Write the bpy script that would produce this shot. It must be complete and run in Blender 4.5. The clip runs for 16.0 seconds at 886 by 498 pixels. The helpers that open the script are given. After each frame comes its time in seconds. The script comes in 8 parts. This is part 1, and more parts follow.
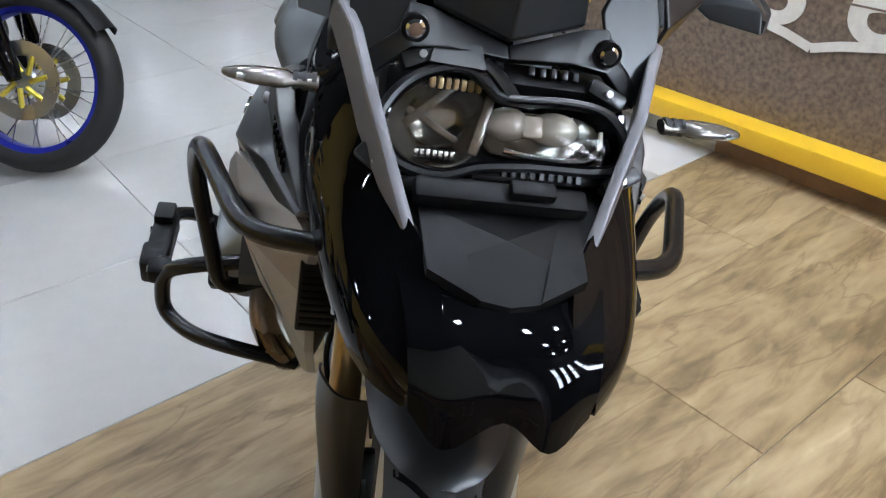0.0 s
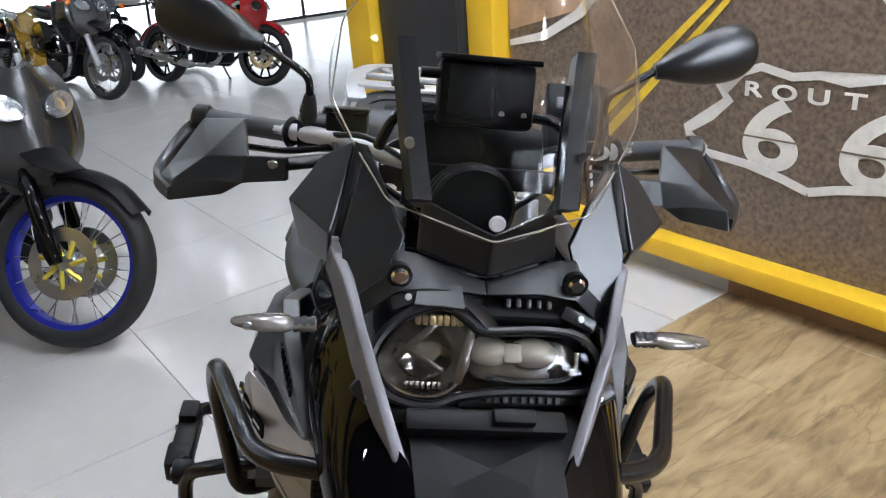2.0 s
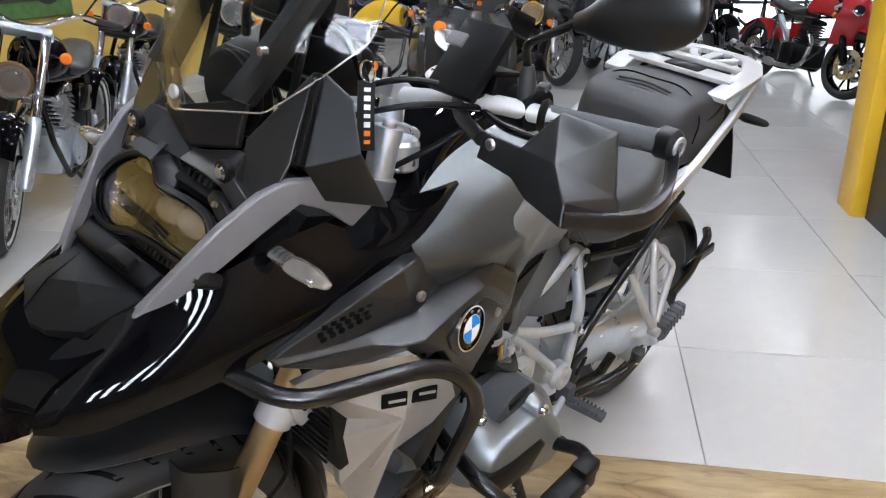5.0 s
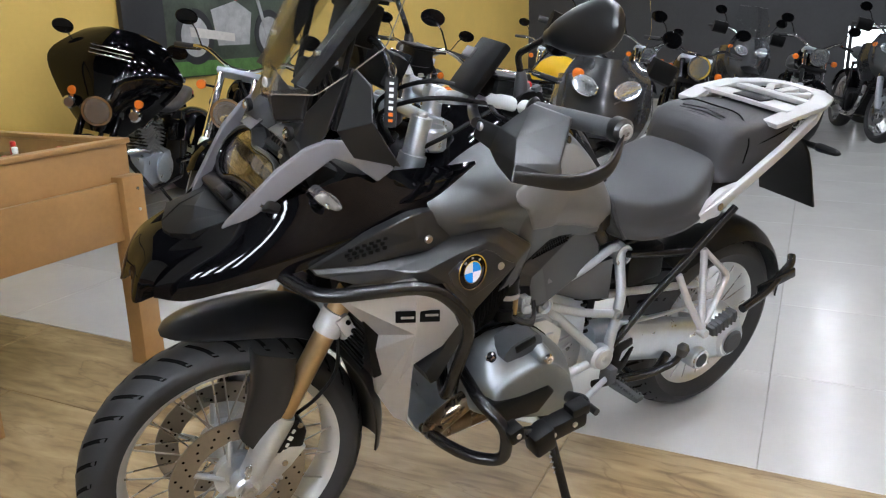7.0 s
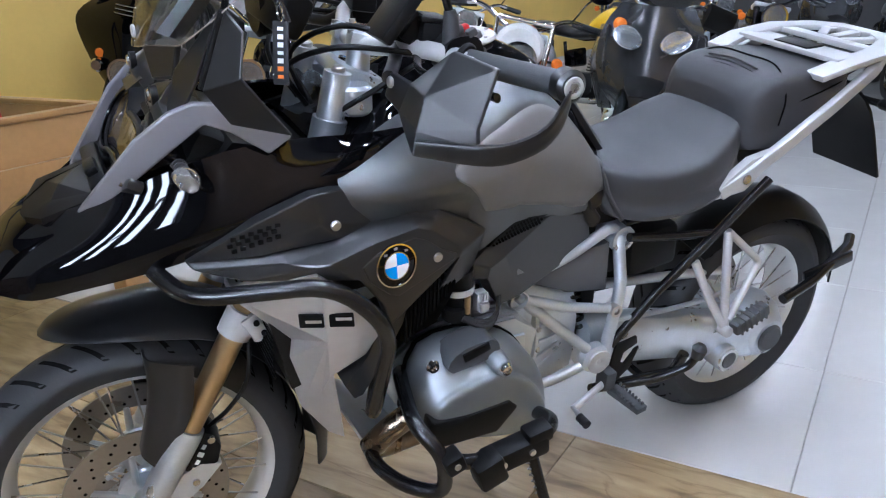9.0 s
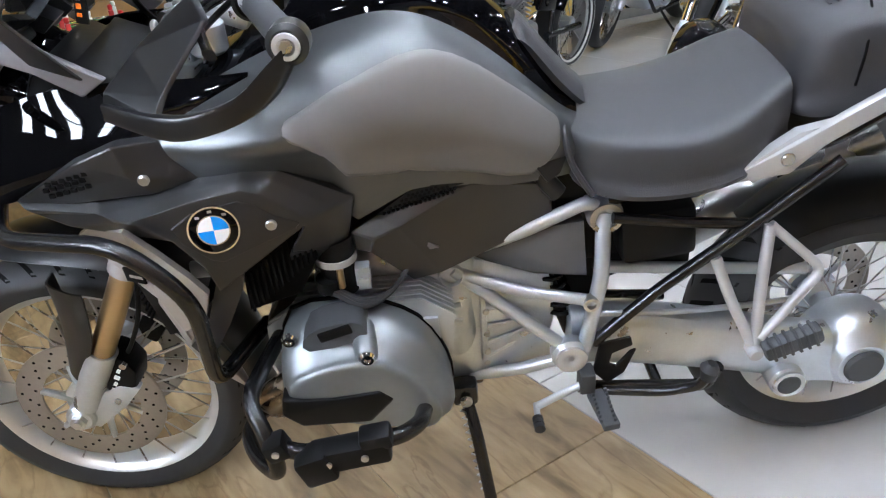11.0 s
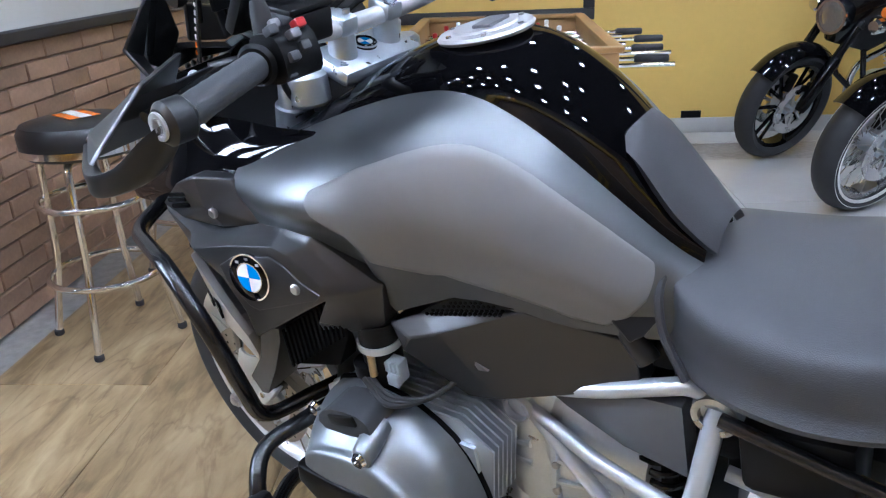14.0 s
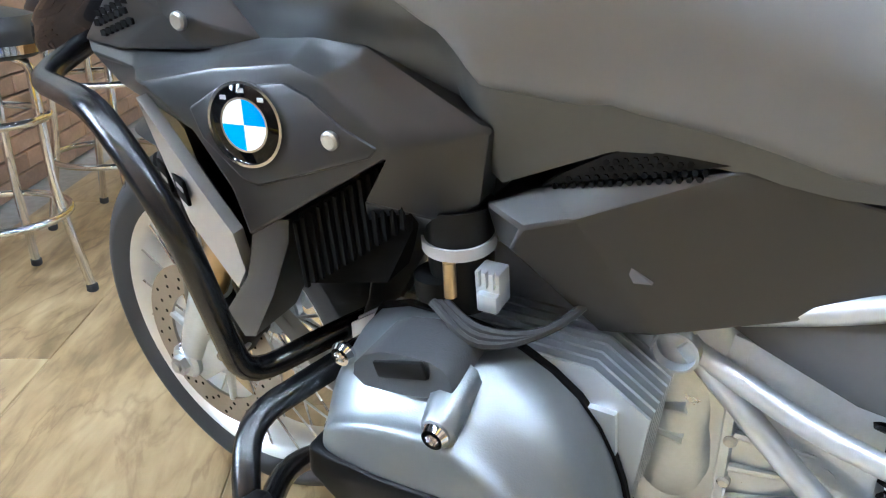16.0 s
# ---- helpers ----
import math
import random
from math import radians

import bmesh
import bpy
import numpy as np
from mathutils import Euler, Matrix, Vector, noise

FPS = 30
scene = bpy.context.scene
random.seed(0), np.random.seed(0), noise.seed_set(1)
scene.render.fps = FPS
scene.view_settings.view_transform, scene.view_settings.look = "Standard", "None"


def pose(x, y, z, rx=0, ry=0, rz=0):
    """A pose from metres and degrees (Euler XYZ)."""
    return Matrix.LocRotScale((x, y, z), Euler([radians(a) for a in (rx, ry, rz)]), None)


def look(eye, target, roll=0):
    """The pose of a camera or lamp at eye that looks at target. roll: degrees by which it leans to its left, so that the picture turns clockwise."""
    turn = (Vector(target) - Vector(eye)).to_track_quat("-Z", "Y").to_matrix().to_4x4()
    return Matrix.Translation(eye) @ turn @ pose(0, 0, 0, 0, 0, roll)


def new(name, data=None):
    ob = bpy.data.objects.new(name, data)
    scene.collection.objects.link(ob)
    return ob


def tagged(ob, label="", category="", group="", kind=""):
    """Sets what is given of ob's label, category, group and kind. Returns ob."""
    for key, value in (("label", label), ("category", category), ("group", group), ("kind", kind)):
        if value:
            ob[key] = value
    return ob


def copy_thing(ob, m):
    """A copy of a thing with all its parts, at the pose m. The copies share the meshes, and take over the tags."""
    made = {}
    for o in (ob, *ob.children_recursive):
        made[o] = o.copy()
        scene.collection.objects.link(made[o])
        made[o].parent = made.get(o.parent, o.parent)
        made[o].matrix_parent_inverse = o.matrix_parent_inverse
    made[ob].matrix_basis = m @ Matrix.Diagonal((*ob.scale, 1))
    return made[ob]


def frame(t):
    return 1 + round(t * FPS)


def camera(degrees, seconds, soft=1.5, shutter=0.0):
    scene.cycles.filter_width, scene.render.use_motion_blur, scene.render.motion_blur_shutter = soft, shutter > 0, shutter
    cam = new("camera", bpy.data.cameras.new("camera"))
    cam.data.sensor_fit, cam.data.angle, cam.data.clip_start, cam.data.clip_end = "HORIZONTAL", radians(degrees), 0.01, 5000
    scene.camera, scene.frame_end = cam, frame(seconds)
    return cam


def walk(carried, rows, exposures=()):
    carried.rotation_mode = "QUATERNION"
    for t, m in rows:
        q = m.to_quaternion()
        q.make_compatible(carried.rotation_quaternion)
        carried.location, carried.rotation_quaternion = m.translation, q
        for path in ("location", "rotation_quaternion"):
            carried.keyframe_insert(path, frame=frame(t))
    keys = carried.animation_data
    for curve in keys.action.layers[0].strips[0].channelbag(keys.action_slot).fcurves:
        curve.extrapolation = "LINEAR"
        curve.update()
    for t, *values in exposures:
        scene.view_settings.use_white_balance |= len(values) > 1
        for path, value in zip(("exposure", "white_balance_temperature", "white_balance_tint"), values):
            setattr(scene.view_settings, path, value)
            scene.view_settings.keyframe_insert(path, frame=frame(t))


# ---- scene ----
import functools

cam = camera(59.5, 16.0, soft=1.2)
PATH = [
    (0, (1.506, 0.034, 1.354), (-0.174, 0.221, 0.286), -0.5),
    (0.5, (1.562, 0.033, 1.426), (-0.197, 0.27, 0.503), -0.2),
    (1, (1.593, 0.035, 1.471), (-0.21, 0.286, 0.644), -1.2),
    (1.5, (1.587, 0.044, 1.496), (-0.235, 0.268, 0.702), -2.2),
    (2, (1.531, 0.09, 1.497), (-0.306, 0.222, 0.717), -4.6),
    (2.5, (1.331, 0.205, 1.446), (-0.509, 0.228, 0.663), -5.9),
    (3, (1.134, 0.397, 1.389), (-0.699, 0.196, 0.615), -5.1),
    (3.5, (1.035, 0.626, 1.366), (-0.684, -0.047, 0.596), -2.5),
    (4, (1.053, 0.768, 1.324), (-0.543, -0.168, 0.566), -1.0),
    (4.2, (1.09, 0.839, 1.329), (-0.467, -0.169, 0.581), -0.8),
    (6.3, (1.269, 1.524, 1.307), (0.134, -0.005, 0.694), -1.3),
    (6.5, (1.264, 1.561, 1.294), (0.156, 0.005, 0.702), -1.5),
    (7, (1.236, 1.665, 1.265), (0.2, 0.045, 0.713), -1.1),
    (7.5, (1.194, 1.75, 1.254), (0.221, 0.087, 0.716), -1.2),
    (8, (1.125, 1.735, 1.236), (0.197, 0.053, 0.678), -2.1),
    (8.5, (0.989, 1.625, 1.223), (0.098, -0.065, 0.63), -2.4),
    (9, (0.842, 1.537, 1.212), (0.002, -0.163, 0.573), -2.6),
    (9.5, (0.629, 1.553, 1.208), (-0.051, -0.201, 0.529), -3.1),
    (9.7, (0.552, 1.572, 1.2), (-0.038, -0.206, 0.498), -3.6),
    (11.8, (-0.137, 1.444, 1.212), (0.153, -0.337, 0.351), -5.1),
    (12, (-0.172, 1.427, 1.206), (0.196, -0.342, 0.348), -5.1),
    (12.5, (-0.227, 1.3, 1.186), (0.309, -0.43, 0.338), -3.6),
    (13, (-0.302, 1.211, 1.215), (0.484, -0.444, 0.412), -3.1),
    (13.5, (-0.418, 1.146, 1.234), (0.589, -0.405, 0.473), -2.6),
    (14, (-0.462, 1.114, 1.231), (0.652, -0.379, 0.502), -2.3),
    (14.5, (-0.344, 1.069, 1.188), (0.76, -0.429, 0.454), -2.1),
    (15, (-0.151, 1.026, 1.15), (0.868, -0.515, 0.386), -1.1),
    (15.5, (-0.081, 0.98, 1.086), (0.847, -0.594, 0.273), -0.3),
    (16, (-0.082, 0.928, 0.937), (0.842, -0.687, 0.203), 1.1),
]
walk(cam, [(t, look(e, g, r)) for t, e, g, r in PATH], exposures=[(0, 0.2, 5850, 11), (2, 0.16, 6050, 13), (3, 0.34, 5800, 13), (4, 0.28, 6050, 14), (7, 0.24, 6200, 13), (8.5, 0.22, 5700, 14), (9.5, 0.22, 5350, 16), (12, 0.56, 6150, 12), (13.5, 0.55, 5900, 15), (14.2, 0.48, 5100, 15), (15, 0.68, 5000, 16), (15.5, 0.85, 5300, 13), (16, 1.18, 5350, 8)])

# ---------------------------------------------------------------- world and lights
ROOM_TURN = 32.0                       # the hall's long axis, degrees from +x
CA, SA = math.cos(radians(ROOM_TURN)), math.sin(radians(ROOM_TURN))


def hall(a, b, z=0.0):
    """A place given along (a) and across (b) the hall."""
    return Vector((a * CA - b * SA, a * SA + b * CA, z))


HALL = Matrix.Rotation(radians(ROOM_TURN), 4, "Z")

world = bpy.data.worlds.new("hall_world")
world.use_nodes = True
scene.world = world
wbg = world.node_tree.nodes["Background"]
wbg.inputs[0].default_value = (0.80, 0.88, 1.0, 1)
wbg.inputs[1].default_value = 0.25


# ---------------------------------------------------------------- materials
def mat(name, color, rough=0.5, metal=0.0, vary=0.12, scale=8.0, bump=0.0, bump_scale=60.0, coat=0.0,
        rough_vary=0.08, spec=0.5, emit=None, emit_strength=0.0, per_object=0.0):
    """A surface with colour variation at two scales, uneven gloss and fine relief."""
    m = bpy.data.materials.new(name)
    m.use_nodes = True
    nt = m.node_tree
    n, l = nt.nodes, nt.links
    p = n["Principled BSDF"]
    tc = n.new("ShaderNodeTexCoord")
    big = n.new("ShaderNodeTexNoise")
    big.inputs["Scale"].default_value, big.inputs["Detail"].default_value = scale, 5
    fine = n.new("ShaderNodeTexNoise")
    fine.inputs["Scale"].default_value, fine.inputs["Detail"].default_value = scale * 9, 4
    l.new(tc.outputs["Object"], big.inputs["Vector"])
    l.new(tc.outputs["Object"], fine.inputs["Vector"])
    add = n.new("ShaderNodeMath")
    add.operation = "MULTIPLY_ADD"
    l.new(fine.outputs["Fac"], add.inputs[0])
    add.inputs[1].default_value = 0.4
    l.new(big.outputs["Fac"], add.inputs[2])
    ramp = n.new("ShaderNodeMapRange")
    ramp.inputs["From Min"].default_value, ramp.inputs["From Max"].default_value = 0.4, 1.0
    ramp.inputs["To Min"].default_value, ramp.inputs["To Max"].default_value = 1 - vary, 1 + vary
    l.new(add.outputs[0], ramp.inputs["Value"])
    mul = n.new("ShaderNodeVectorMath")
    mul.operation = "SCALE"
    mul.inputs[0].default_value = color
    src = ramp.outputs[0]
    if per_object:
        info = n.new("ShaderNodeObjectInfo")
        r2 = n.new("ShaderNodeMapRange")
        r2.inputs["To Min"].default_value, r2.inputs["To Max"].default_value = 1 - per_object, 1 + per_object
        l.new(info.outputs["Random"], r2.inputs["Value"])
        m2 = n.new("ShaderNodeMath")
        m2.operation = "MULTIPLY"
        l.new(src, m2.inputs[0])
        l.new(r2.outputs[0], m2.inputs[1])
        src = m2.outputs[0]
    l.new(src, mul.inputs["Scale"])
    l.new(mul.outputs["Vector"], p.inputs["Base Color"])
    rr = n.new("ShaderNodeMapRange")
    rr.inputs["To Min"].default_value = max(0.0, rough - rough_vary)
    rr.inputs["To Max"].default_value = min(1.0, rough + rough_vary)
    l.new(big.outputs["Fac"], rr.inputs["Value"])
    l.new(rr.outputs[0], p.inputs["Roughness"])
    p.inputs["Metallic"].default_value = metal
    p.inputs["Specular IOR Level"].default_value = spec
    p.inputs["Coat Weight"].default_value = coat
    p.inputs["Coat Roughness"].default_value = 0.03
    p.inputs["Coat IOR"].default_value = 1.40
    if bump:
        bn = n.new("ShaderNodeTexNoise")
        bn.inputs["Scale"].default_value, bn.inputs["Detail"].default_value = bump_scale, 3
        l.new(tc.outputs["Object"], bn.inputs["Vector"])
        bp = n.new("ShaderNodeBump")
        bp.inputs["Strength"].default_value, bp.inputs["Distance"].default_value = bump, 0.002
        l.new(bn.outputs["Fac"], bp.inputs["Height"])
        l.new(bp.outputs[0], p.inputs["Normal"])
    if emit:
        p.inputs["Emission Color"].default_value = (*emit, 1)
        p.inputs["Emission Strength"].default_value = emit_strength
    return m


def glass(name, tint=(1, 1, 1), ior=1.45, rough=0.0):
    """A thin clear sheet: see-through, with reflections that grow at grazing angles."""
    m = bpy.data.materials.new(name)
    m.use_nodes = True
    n, l = m.node_tree.nodes, m.node_tree.links
    n.remove(n["Principled BSDF"])
    out = n["Material Output"]
    tr, gl, mx, fr = (n.new(k) for k in ("ShaderNodeBsdfTransparent", "ShaderNodeBsdfGlossy", "ShaderNodeMixShader", "ShaderNodeFresnel"))
    tr.inputs[0].default_value = (*tint, 1)
    gl.inputs["Roughness"].default_value = rough
    fr.inputs["IOR"].default_value = ior
    half = n.new("ShaderNodeMath")
    half.operation = "MULTIPLY"
    half.inputs[1].default_value = 0.5
    l.new(fr.outputs[0], half.inputs[0])
    l.new(half.outputs[0], mx.inputs[0])
    l.new(tr.outputs[0], mx.inputs[1])
    l.new(gl.outputs[0], mx.inputs[2])
    l.new(mx.outputs[0], out.inputs["Surface"])
    return m


def floor_wood_material(name):
    """Rustic vinyl boards: warm beige with long cloudy grain and darker cracks."""
    m = bpy.data.materials.new(name)
    m.use_nodes = True
    n, l = m.node_tree.nodes, m.node_tree.links
    p = n["Principled BSDF"]
    tc, mp, info = n.new("ShaderNodeTexCoord"), n.new("ShaderNodeMapping"), n.new("ShaderNodeObjectInfo")
    l.new(tc.outputs["Object"], mp.inputs["Vector"])
    mp.inputs["Scale"].default_value = (5.6, 1.3, 1)
    off = n.new("ShaderNodeVectorMath")
    off.operation = "SCALE"
    off.inputs[0].default_value = (37, 19, 5)
    l.new(info.outputs["Random"], off.inputs["Scale"])
    l.new(off.outputs[0], mp.inputs["Location"])
    n1, n2, n3 = (n.new("ShaderNodeTexNoise") for _ in range(3))
    for k, (s, d, dist) in zip((n1, n2, n3), ((1.1, 6, 1.2), (5.0, 8, 0.8), (0.6, 8, 1.4))):
        k.inputs["Scale"].default_value, k.inputs["Detail"].default_value, k.inputs["Distortion"].default_value = s, d, dist
        l.new(mp.outputs[0], k.inputs["Vector"])
    cr = n.new("ShaderNodeValToRGB")
    e = cr.color_ramp.elements
    e[0].position, e[0].color = 0.30, (0.150, 0.100, 0.046, 1)
    e[1].position, e[1].color = 0.80, (0.49, 0.38, 0.215, 1)
    k = cr.color_ramp.elements.new(0.5)
    k.color = (0.315, 0.225, 0.113, 1)
    mix = n.new("ShaderNodeMath")
    mix.operation = "MULTIPLY_ADD"
    l.new(n2.outputs["Fac"], mix.inputs[0])
    mix.inputs[1].default_value = 0.5
    sub = n.new("ShaderNodeMath")
    sub.operation = "MULTIPLY_ADD"
    l.new(n1.outputs["Fac"], sub.inputs[0])
    sub.inputs[1].default_value, sub.inputs[2].default_value = 0.9, -0.2
    l.new(sub.outputs[0], mix.inputs[2])
    l.new(mix.outputs[0], cr.inputs["Fac"])
    crack = n.new("ShaderNodeValToRGB")
    ce = crack.color_ramp.elements
    ce[0].position, ce[0].color = 0.485, (1, 1, 1, 1)
    ce[1].position, ce[1].color = 0.515, (1, 1, 1, 1)
    c2 = crack.color_ramp.elements.new(0.5)
    c2.color = (0.35, 0.26, 0.18, 1)
    l.new(n3.outputs["Fac"], crack.inputs["Fac"])
    mm = n.new("ShaderNodeMix")
    mm.data_type, mm.blend_type = "RGBA", "MULTIPLY"
    mm.inputs["Factor"].default_value = 0.38
    l.new(cr.outputs[0], mm.inputs[6])
    l.new(crack.outputs[0], mm.inputs[7])
    l.new(mm.outputs[2], p.inputs["Base Color"])
    p.inputs["Roughness"].default_value = 0.38
    bp = n.new("ShaderNodeBump")
    bp.inputs["Strength"].default_value, bp.inputs["Distance"].default_value = 0.25, 0.002
    l.new(n2.outputs["Fac"], bp.inputs["Height"])
    l.new(bp.outputs[0], p.inputs["Normal"])
    return m


M = dict(
    gloss=mat("gloss_black_paint", (0.002, 0.002, 0.0025), 0.06, coat=0.75, vary=0.2, rough_vary=0.02, spec=0.0),
    satin=mat("satin_black_plastic", (0.0058, 0.0060, 0.0067), 0.32, vary=0.12, bump=0.02, bump_scale=900, spec=0.55, rough_vary=0.04),
    # the satin black plastic again, colour lifted for sheen on the side panels
    shroudp=mat("sheen_lifted_black_plastic", (0.0085, 0.0088, 0.0096), 0.34, vary=0.10, bump=0.02, bump_scale=900, spec=0.75, rough_vary=0.05),
    matte=mat("matte_black_plastic", (0.004, 0.004, 0.0043), 0.42, vary=0.2, bump=0.10, bump_scale=700, spec=0.17),
    tube=mat("powder_coated_black", (0.005, 0.005, 0.0055), 0.24, vary=0.2, bump=0.1, bump_scale=500),
    greyp=mat("grey_metallic_paint", (0.115, 0.120, 0.123), 0.36, metal=0.85, vary=0.06, bump=0.03, bump_scale=1500),
    darkp=mat("dark_grey_satin_paint", (0.175, 0.172, 0.168), 0.50, metal=0.30, vary=0.05, bump=0.03, bump_scale=1200),
    armp=mat("light_grey_satin_paint", (0.165, 0.16, 0.17), 0.42, metal=0.35, vary=0.06),
    silver=mat("brushed_aluminium_panel", (0.44, 0.425, 0.415), 0.38, metal=0.6, vary=0.06, bump=0.05, bump_scale=800),
    cast=mat("cast_aluminium", (0.60, 0.645, 0.70), 0.30, metal=0.85, vary=0.10, scale=20, bump=0.2, bump_scale=500),
    headgrey=mat("grey_painted_cylinder_head", (0.215, 0.232, 0.245), 0.40, metal=0.75, vary=0.08, bump=0.12, bump_scale=600),
    frame=mat("silver_painted_steel", (0.54, 0.575, 0.62), 0.32, metal=0.7, vary=0.06),
    rack=mat("light_silver_paint", (0.46, 0.46, 0.465), 0.40, metal=0.45, vary=0.05),
    chrome=mat("chrome", (0.80, 0.80, 0.80), 0.08, metal=1.0, vary=0.04, rough_vary=0.04),
    steel=mat("bare_steel", (0.50, 0.50, 0.50), 0.28, metal=1.0, vary=0.1),
    gold=mat("gold_anodised", (0.44, 0.315, 0.165), 0.30, metal=0.9, vary=0.06),
    bronze=mat("heat_tinted_steel", (0.22, 0.17, 0.12), 0.28, metal=1.0, vary=0.3, scale=14),
    rubber=mat("tyre_rubber", (0.018, 0.018, 0.019), 0.62, vary=0.25, bump=0.2, bump_scale=300),
    grip=mat("dark_grey_rubber", (0.045, 0.048, 0.052), 0.62, vary=0.15, bump=0.3, bump_scale=500),
    seat=mat("grey_seat_vinyl", (0.032, 0.033, 0.036), 0.46, vary=0.10, bump=0.35, bump_scale=650),
    seatd=mat("dark_grey_seat_vinyl", (0.027, 0.027, 0.030), 0.50, vary=0.12, bump=0.35, bump_scale=650),
    white=mat("white_enamel", (0.80, 0.80, 0.80), 0.3, vary=0.03),
    blue=mat("blue_enamel", (0.01, 0.25, 0.72), 0.25, vary=0.03),
    orange=mat("amber_plastic", (0.85, 0.20, 0.02), 0.25, vary=0.05),
    red=mat("red_plastic", (0.45, 0.02, 0.02), 0.3, vary=0.1),
    yellowp=mat("yellow_paint", (0.85, 0.52, 0.02), 0.2, coat=0.7, vary=0.05),
    screen=mat("dark_display_glass", (0.01, 0.012, 0.014), 0.08, coat=0.8),
    sidegrey=mat("dark_grey_side_plastic", (0.09, 0.094, 0.102), 0.36, metal=0.3, vary=0.1, bump=0.08, bump_scale=700),
    discm=mat("brake_disc_steel", (0.34, 0.315, 0.29), 0.30, metal=1.0, vary=0.12, scale=14),
    clear=glass("clear_acrylic", (0.97, 0.98, 0.98), 1.28),
    lens=glass("clear_lens", (0.97, 0.97, 0.96), 1.45),
    lampsil=mat("silvered_lamp_reflector", (0.55, 0.58, 0.62), 0.16, metal=0.8, vary=0.1, scale=30),
    pane=glass("window_glass", (0.98, 0.99, 1.0), 1.3),
)


# ---------------------------------------------------------------- mesh helpers
def link(name, bm, material, parent=None, label="", smooth=40, category="", group="", kind=""):
    bmesh.ops.recalc_face_normals(bm, faces=bm.faces)
    me = bpy.data.meshes.new(name)
    bm.to_mesh(me)
    bm.free()
    me.materials.append(material)
    if smooth:
        me.polygons.foreach_set("use_smooth", [True] * len(me.polygons))
        me.set_sharp_from_angle(angle=radians(smooth))
    ob = new(name, me)
    if parent:
        ob.parent = parent
    return tagged(ob, label, category, group, kind)


def part(name, bm, material, parent, label="", smooth=40):
    return link(name, bm, material, parent, label, smooth)


def thing(name, label, category, m=None, group=""):
    ob = new(name)
    ob.empty_display_size = 0.1
    if m is not None:
        ob.matrix_world = m
    return tagged(ob, label, category, group)


def flip(bm):
    """The same shape on the other side of the machine."""
    out = bm.copy()
    for v in out.verts:
        v.co.y = -v.co.y
    bmesh.ops.reverse_faces(out, faces=out.faces)
    return out


def pair(name, bm, material, parent, label="", smooth=40):
    """A left part and its mirror image."""
    other = flip(bm)
    return part(name, bm, material, parent, label, smooth), part(name, other, material, parent, label, smooth)


def join(*bms):
    out = bmesh.new()
    for b in bms:
        me = bpy.data.meshes.new("tmp")
        b.to_mesh(me)
        b.free()
        out.from_mesh(me)
        bpy.data.meshes.remove(me)
    return out


def moved(bm, m):
    bmesh.ops.transform(bm, matrix=m, verts=bm.verts)
    return bm


def catmull(pts, n, closed=False):
    """A smooth line through pts, n steps to a stretch."""
    pts = [Vector(p) for p in pts]
    k, out = len(pts), []
    for i in range(k if closed else k - 1):
        if closed:
            a, b, c, d = (pts[(i + j) % k] for j in (-1, 0, 1, 2))
        else:
            b, c = pts[i], pts[i + 1]
            a = pts[i - 1] if i else b * 2 - c
            d = pts[i + 2] if i + 2 < k else c * 2 - b
        for s in range(n):
            t = s / n
            out.append(0.5 * (2 * b + (c - a) * t + (2 * a - 5 * b + 4 * c - d) * t * t + (3 * b - a - 3 * c + d) * t ** 3))
    if not closed:
        out.append(pts[-1])
    return out


def bent(pts, r=0.03, n=5):
    """A bent pipe's line: straight runs with rounded corners."""
    pts = [Vector(p) for p in pts]
    out = [pts[0]]
    for a, b, c in zip(pts, pts[1:], pts[2:]):
        d = min(r, (a - b).length * 0.45, (c - b).length * 0.45)
        p, q = b + (a - b).normalized() * d, b + (c - b).normalized() * d
        for i in range(n + 1):
            t = i / n
            out.append(p * (1 - t) ** 2 + b * 2 * t * (1 - t) + q * t * t)
    return out + [pts[-1]]


def sweep(line, radii, n=10, closed=False, flat=1.0):
    """A tube along a line; radii: one, or one for each point."""
    line = [Vector(p) for p in line]
    k = len(line)
    if not hasattr(radii, "__len__"):
        radii = [radii] * k
    bm, rings, up = bmesh.new(), [], None
    for i, p in enumerate(line):
        q, s = line[(i + 1) % k if closed else min(i + 1, k - 1)], line[(i - 1) % k if closed else max(i - 1, 0)]
        d = (q - s).normalized()
        if up is None:
            up = d.orthogonal().normalized()
        up = (up - d * up.dot(d)).normalized()
        side = d.cross(up)
        rings.append([bm.verts.new(p + (up * math.cos(a) + side * math.sin(a) * flat) * radii[i]) for a in (2 * math.pi * j / n for j in range(n))])
    for i in range(k if closed else k - 1):
        a, b = rings[i], rings[(i + 1) % k]
        for j in range(n):
            bm.faces.new((a[j], a[(j + 1) % n], b[(j + 1) % n], b[j]))
    if not closed:
        bm.faces.new(rings[0][::-1])
        bm.faces.new(rings[-1])
    return bm


def pipe(pts, r, bend=0.03, n=10):
    return sweep(bent(pts, bend), r, n)


def rod(p, q, r, r2=None, n=14):
    return sweep([p, q], [r, r if r2 is None else r2], n)


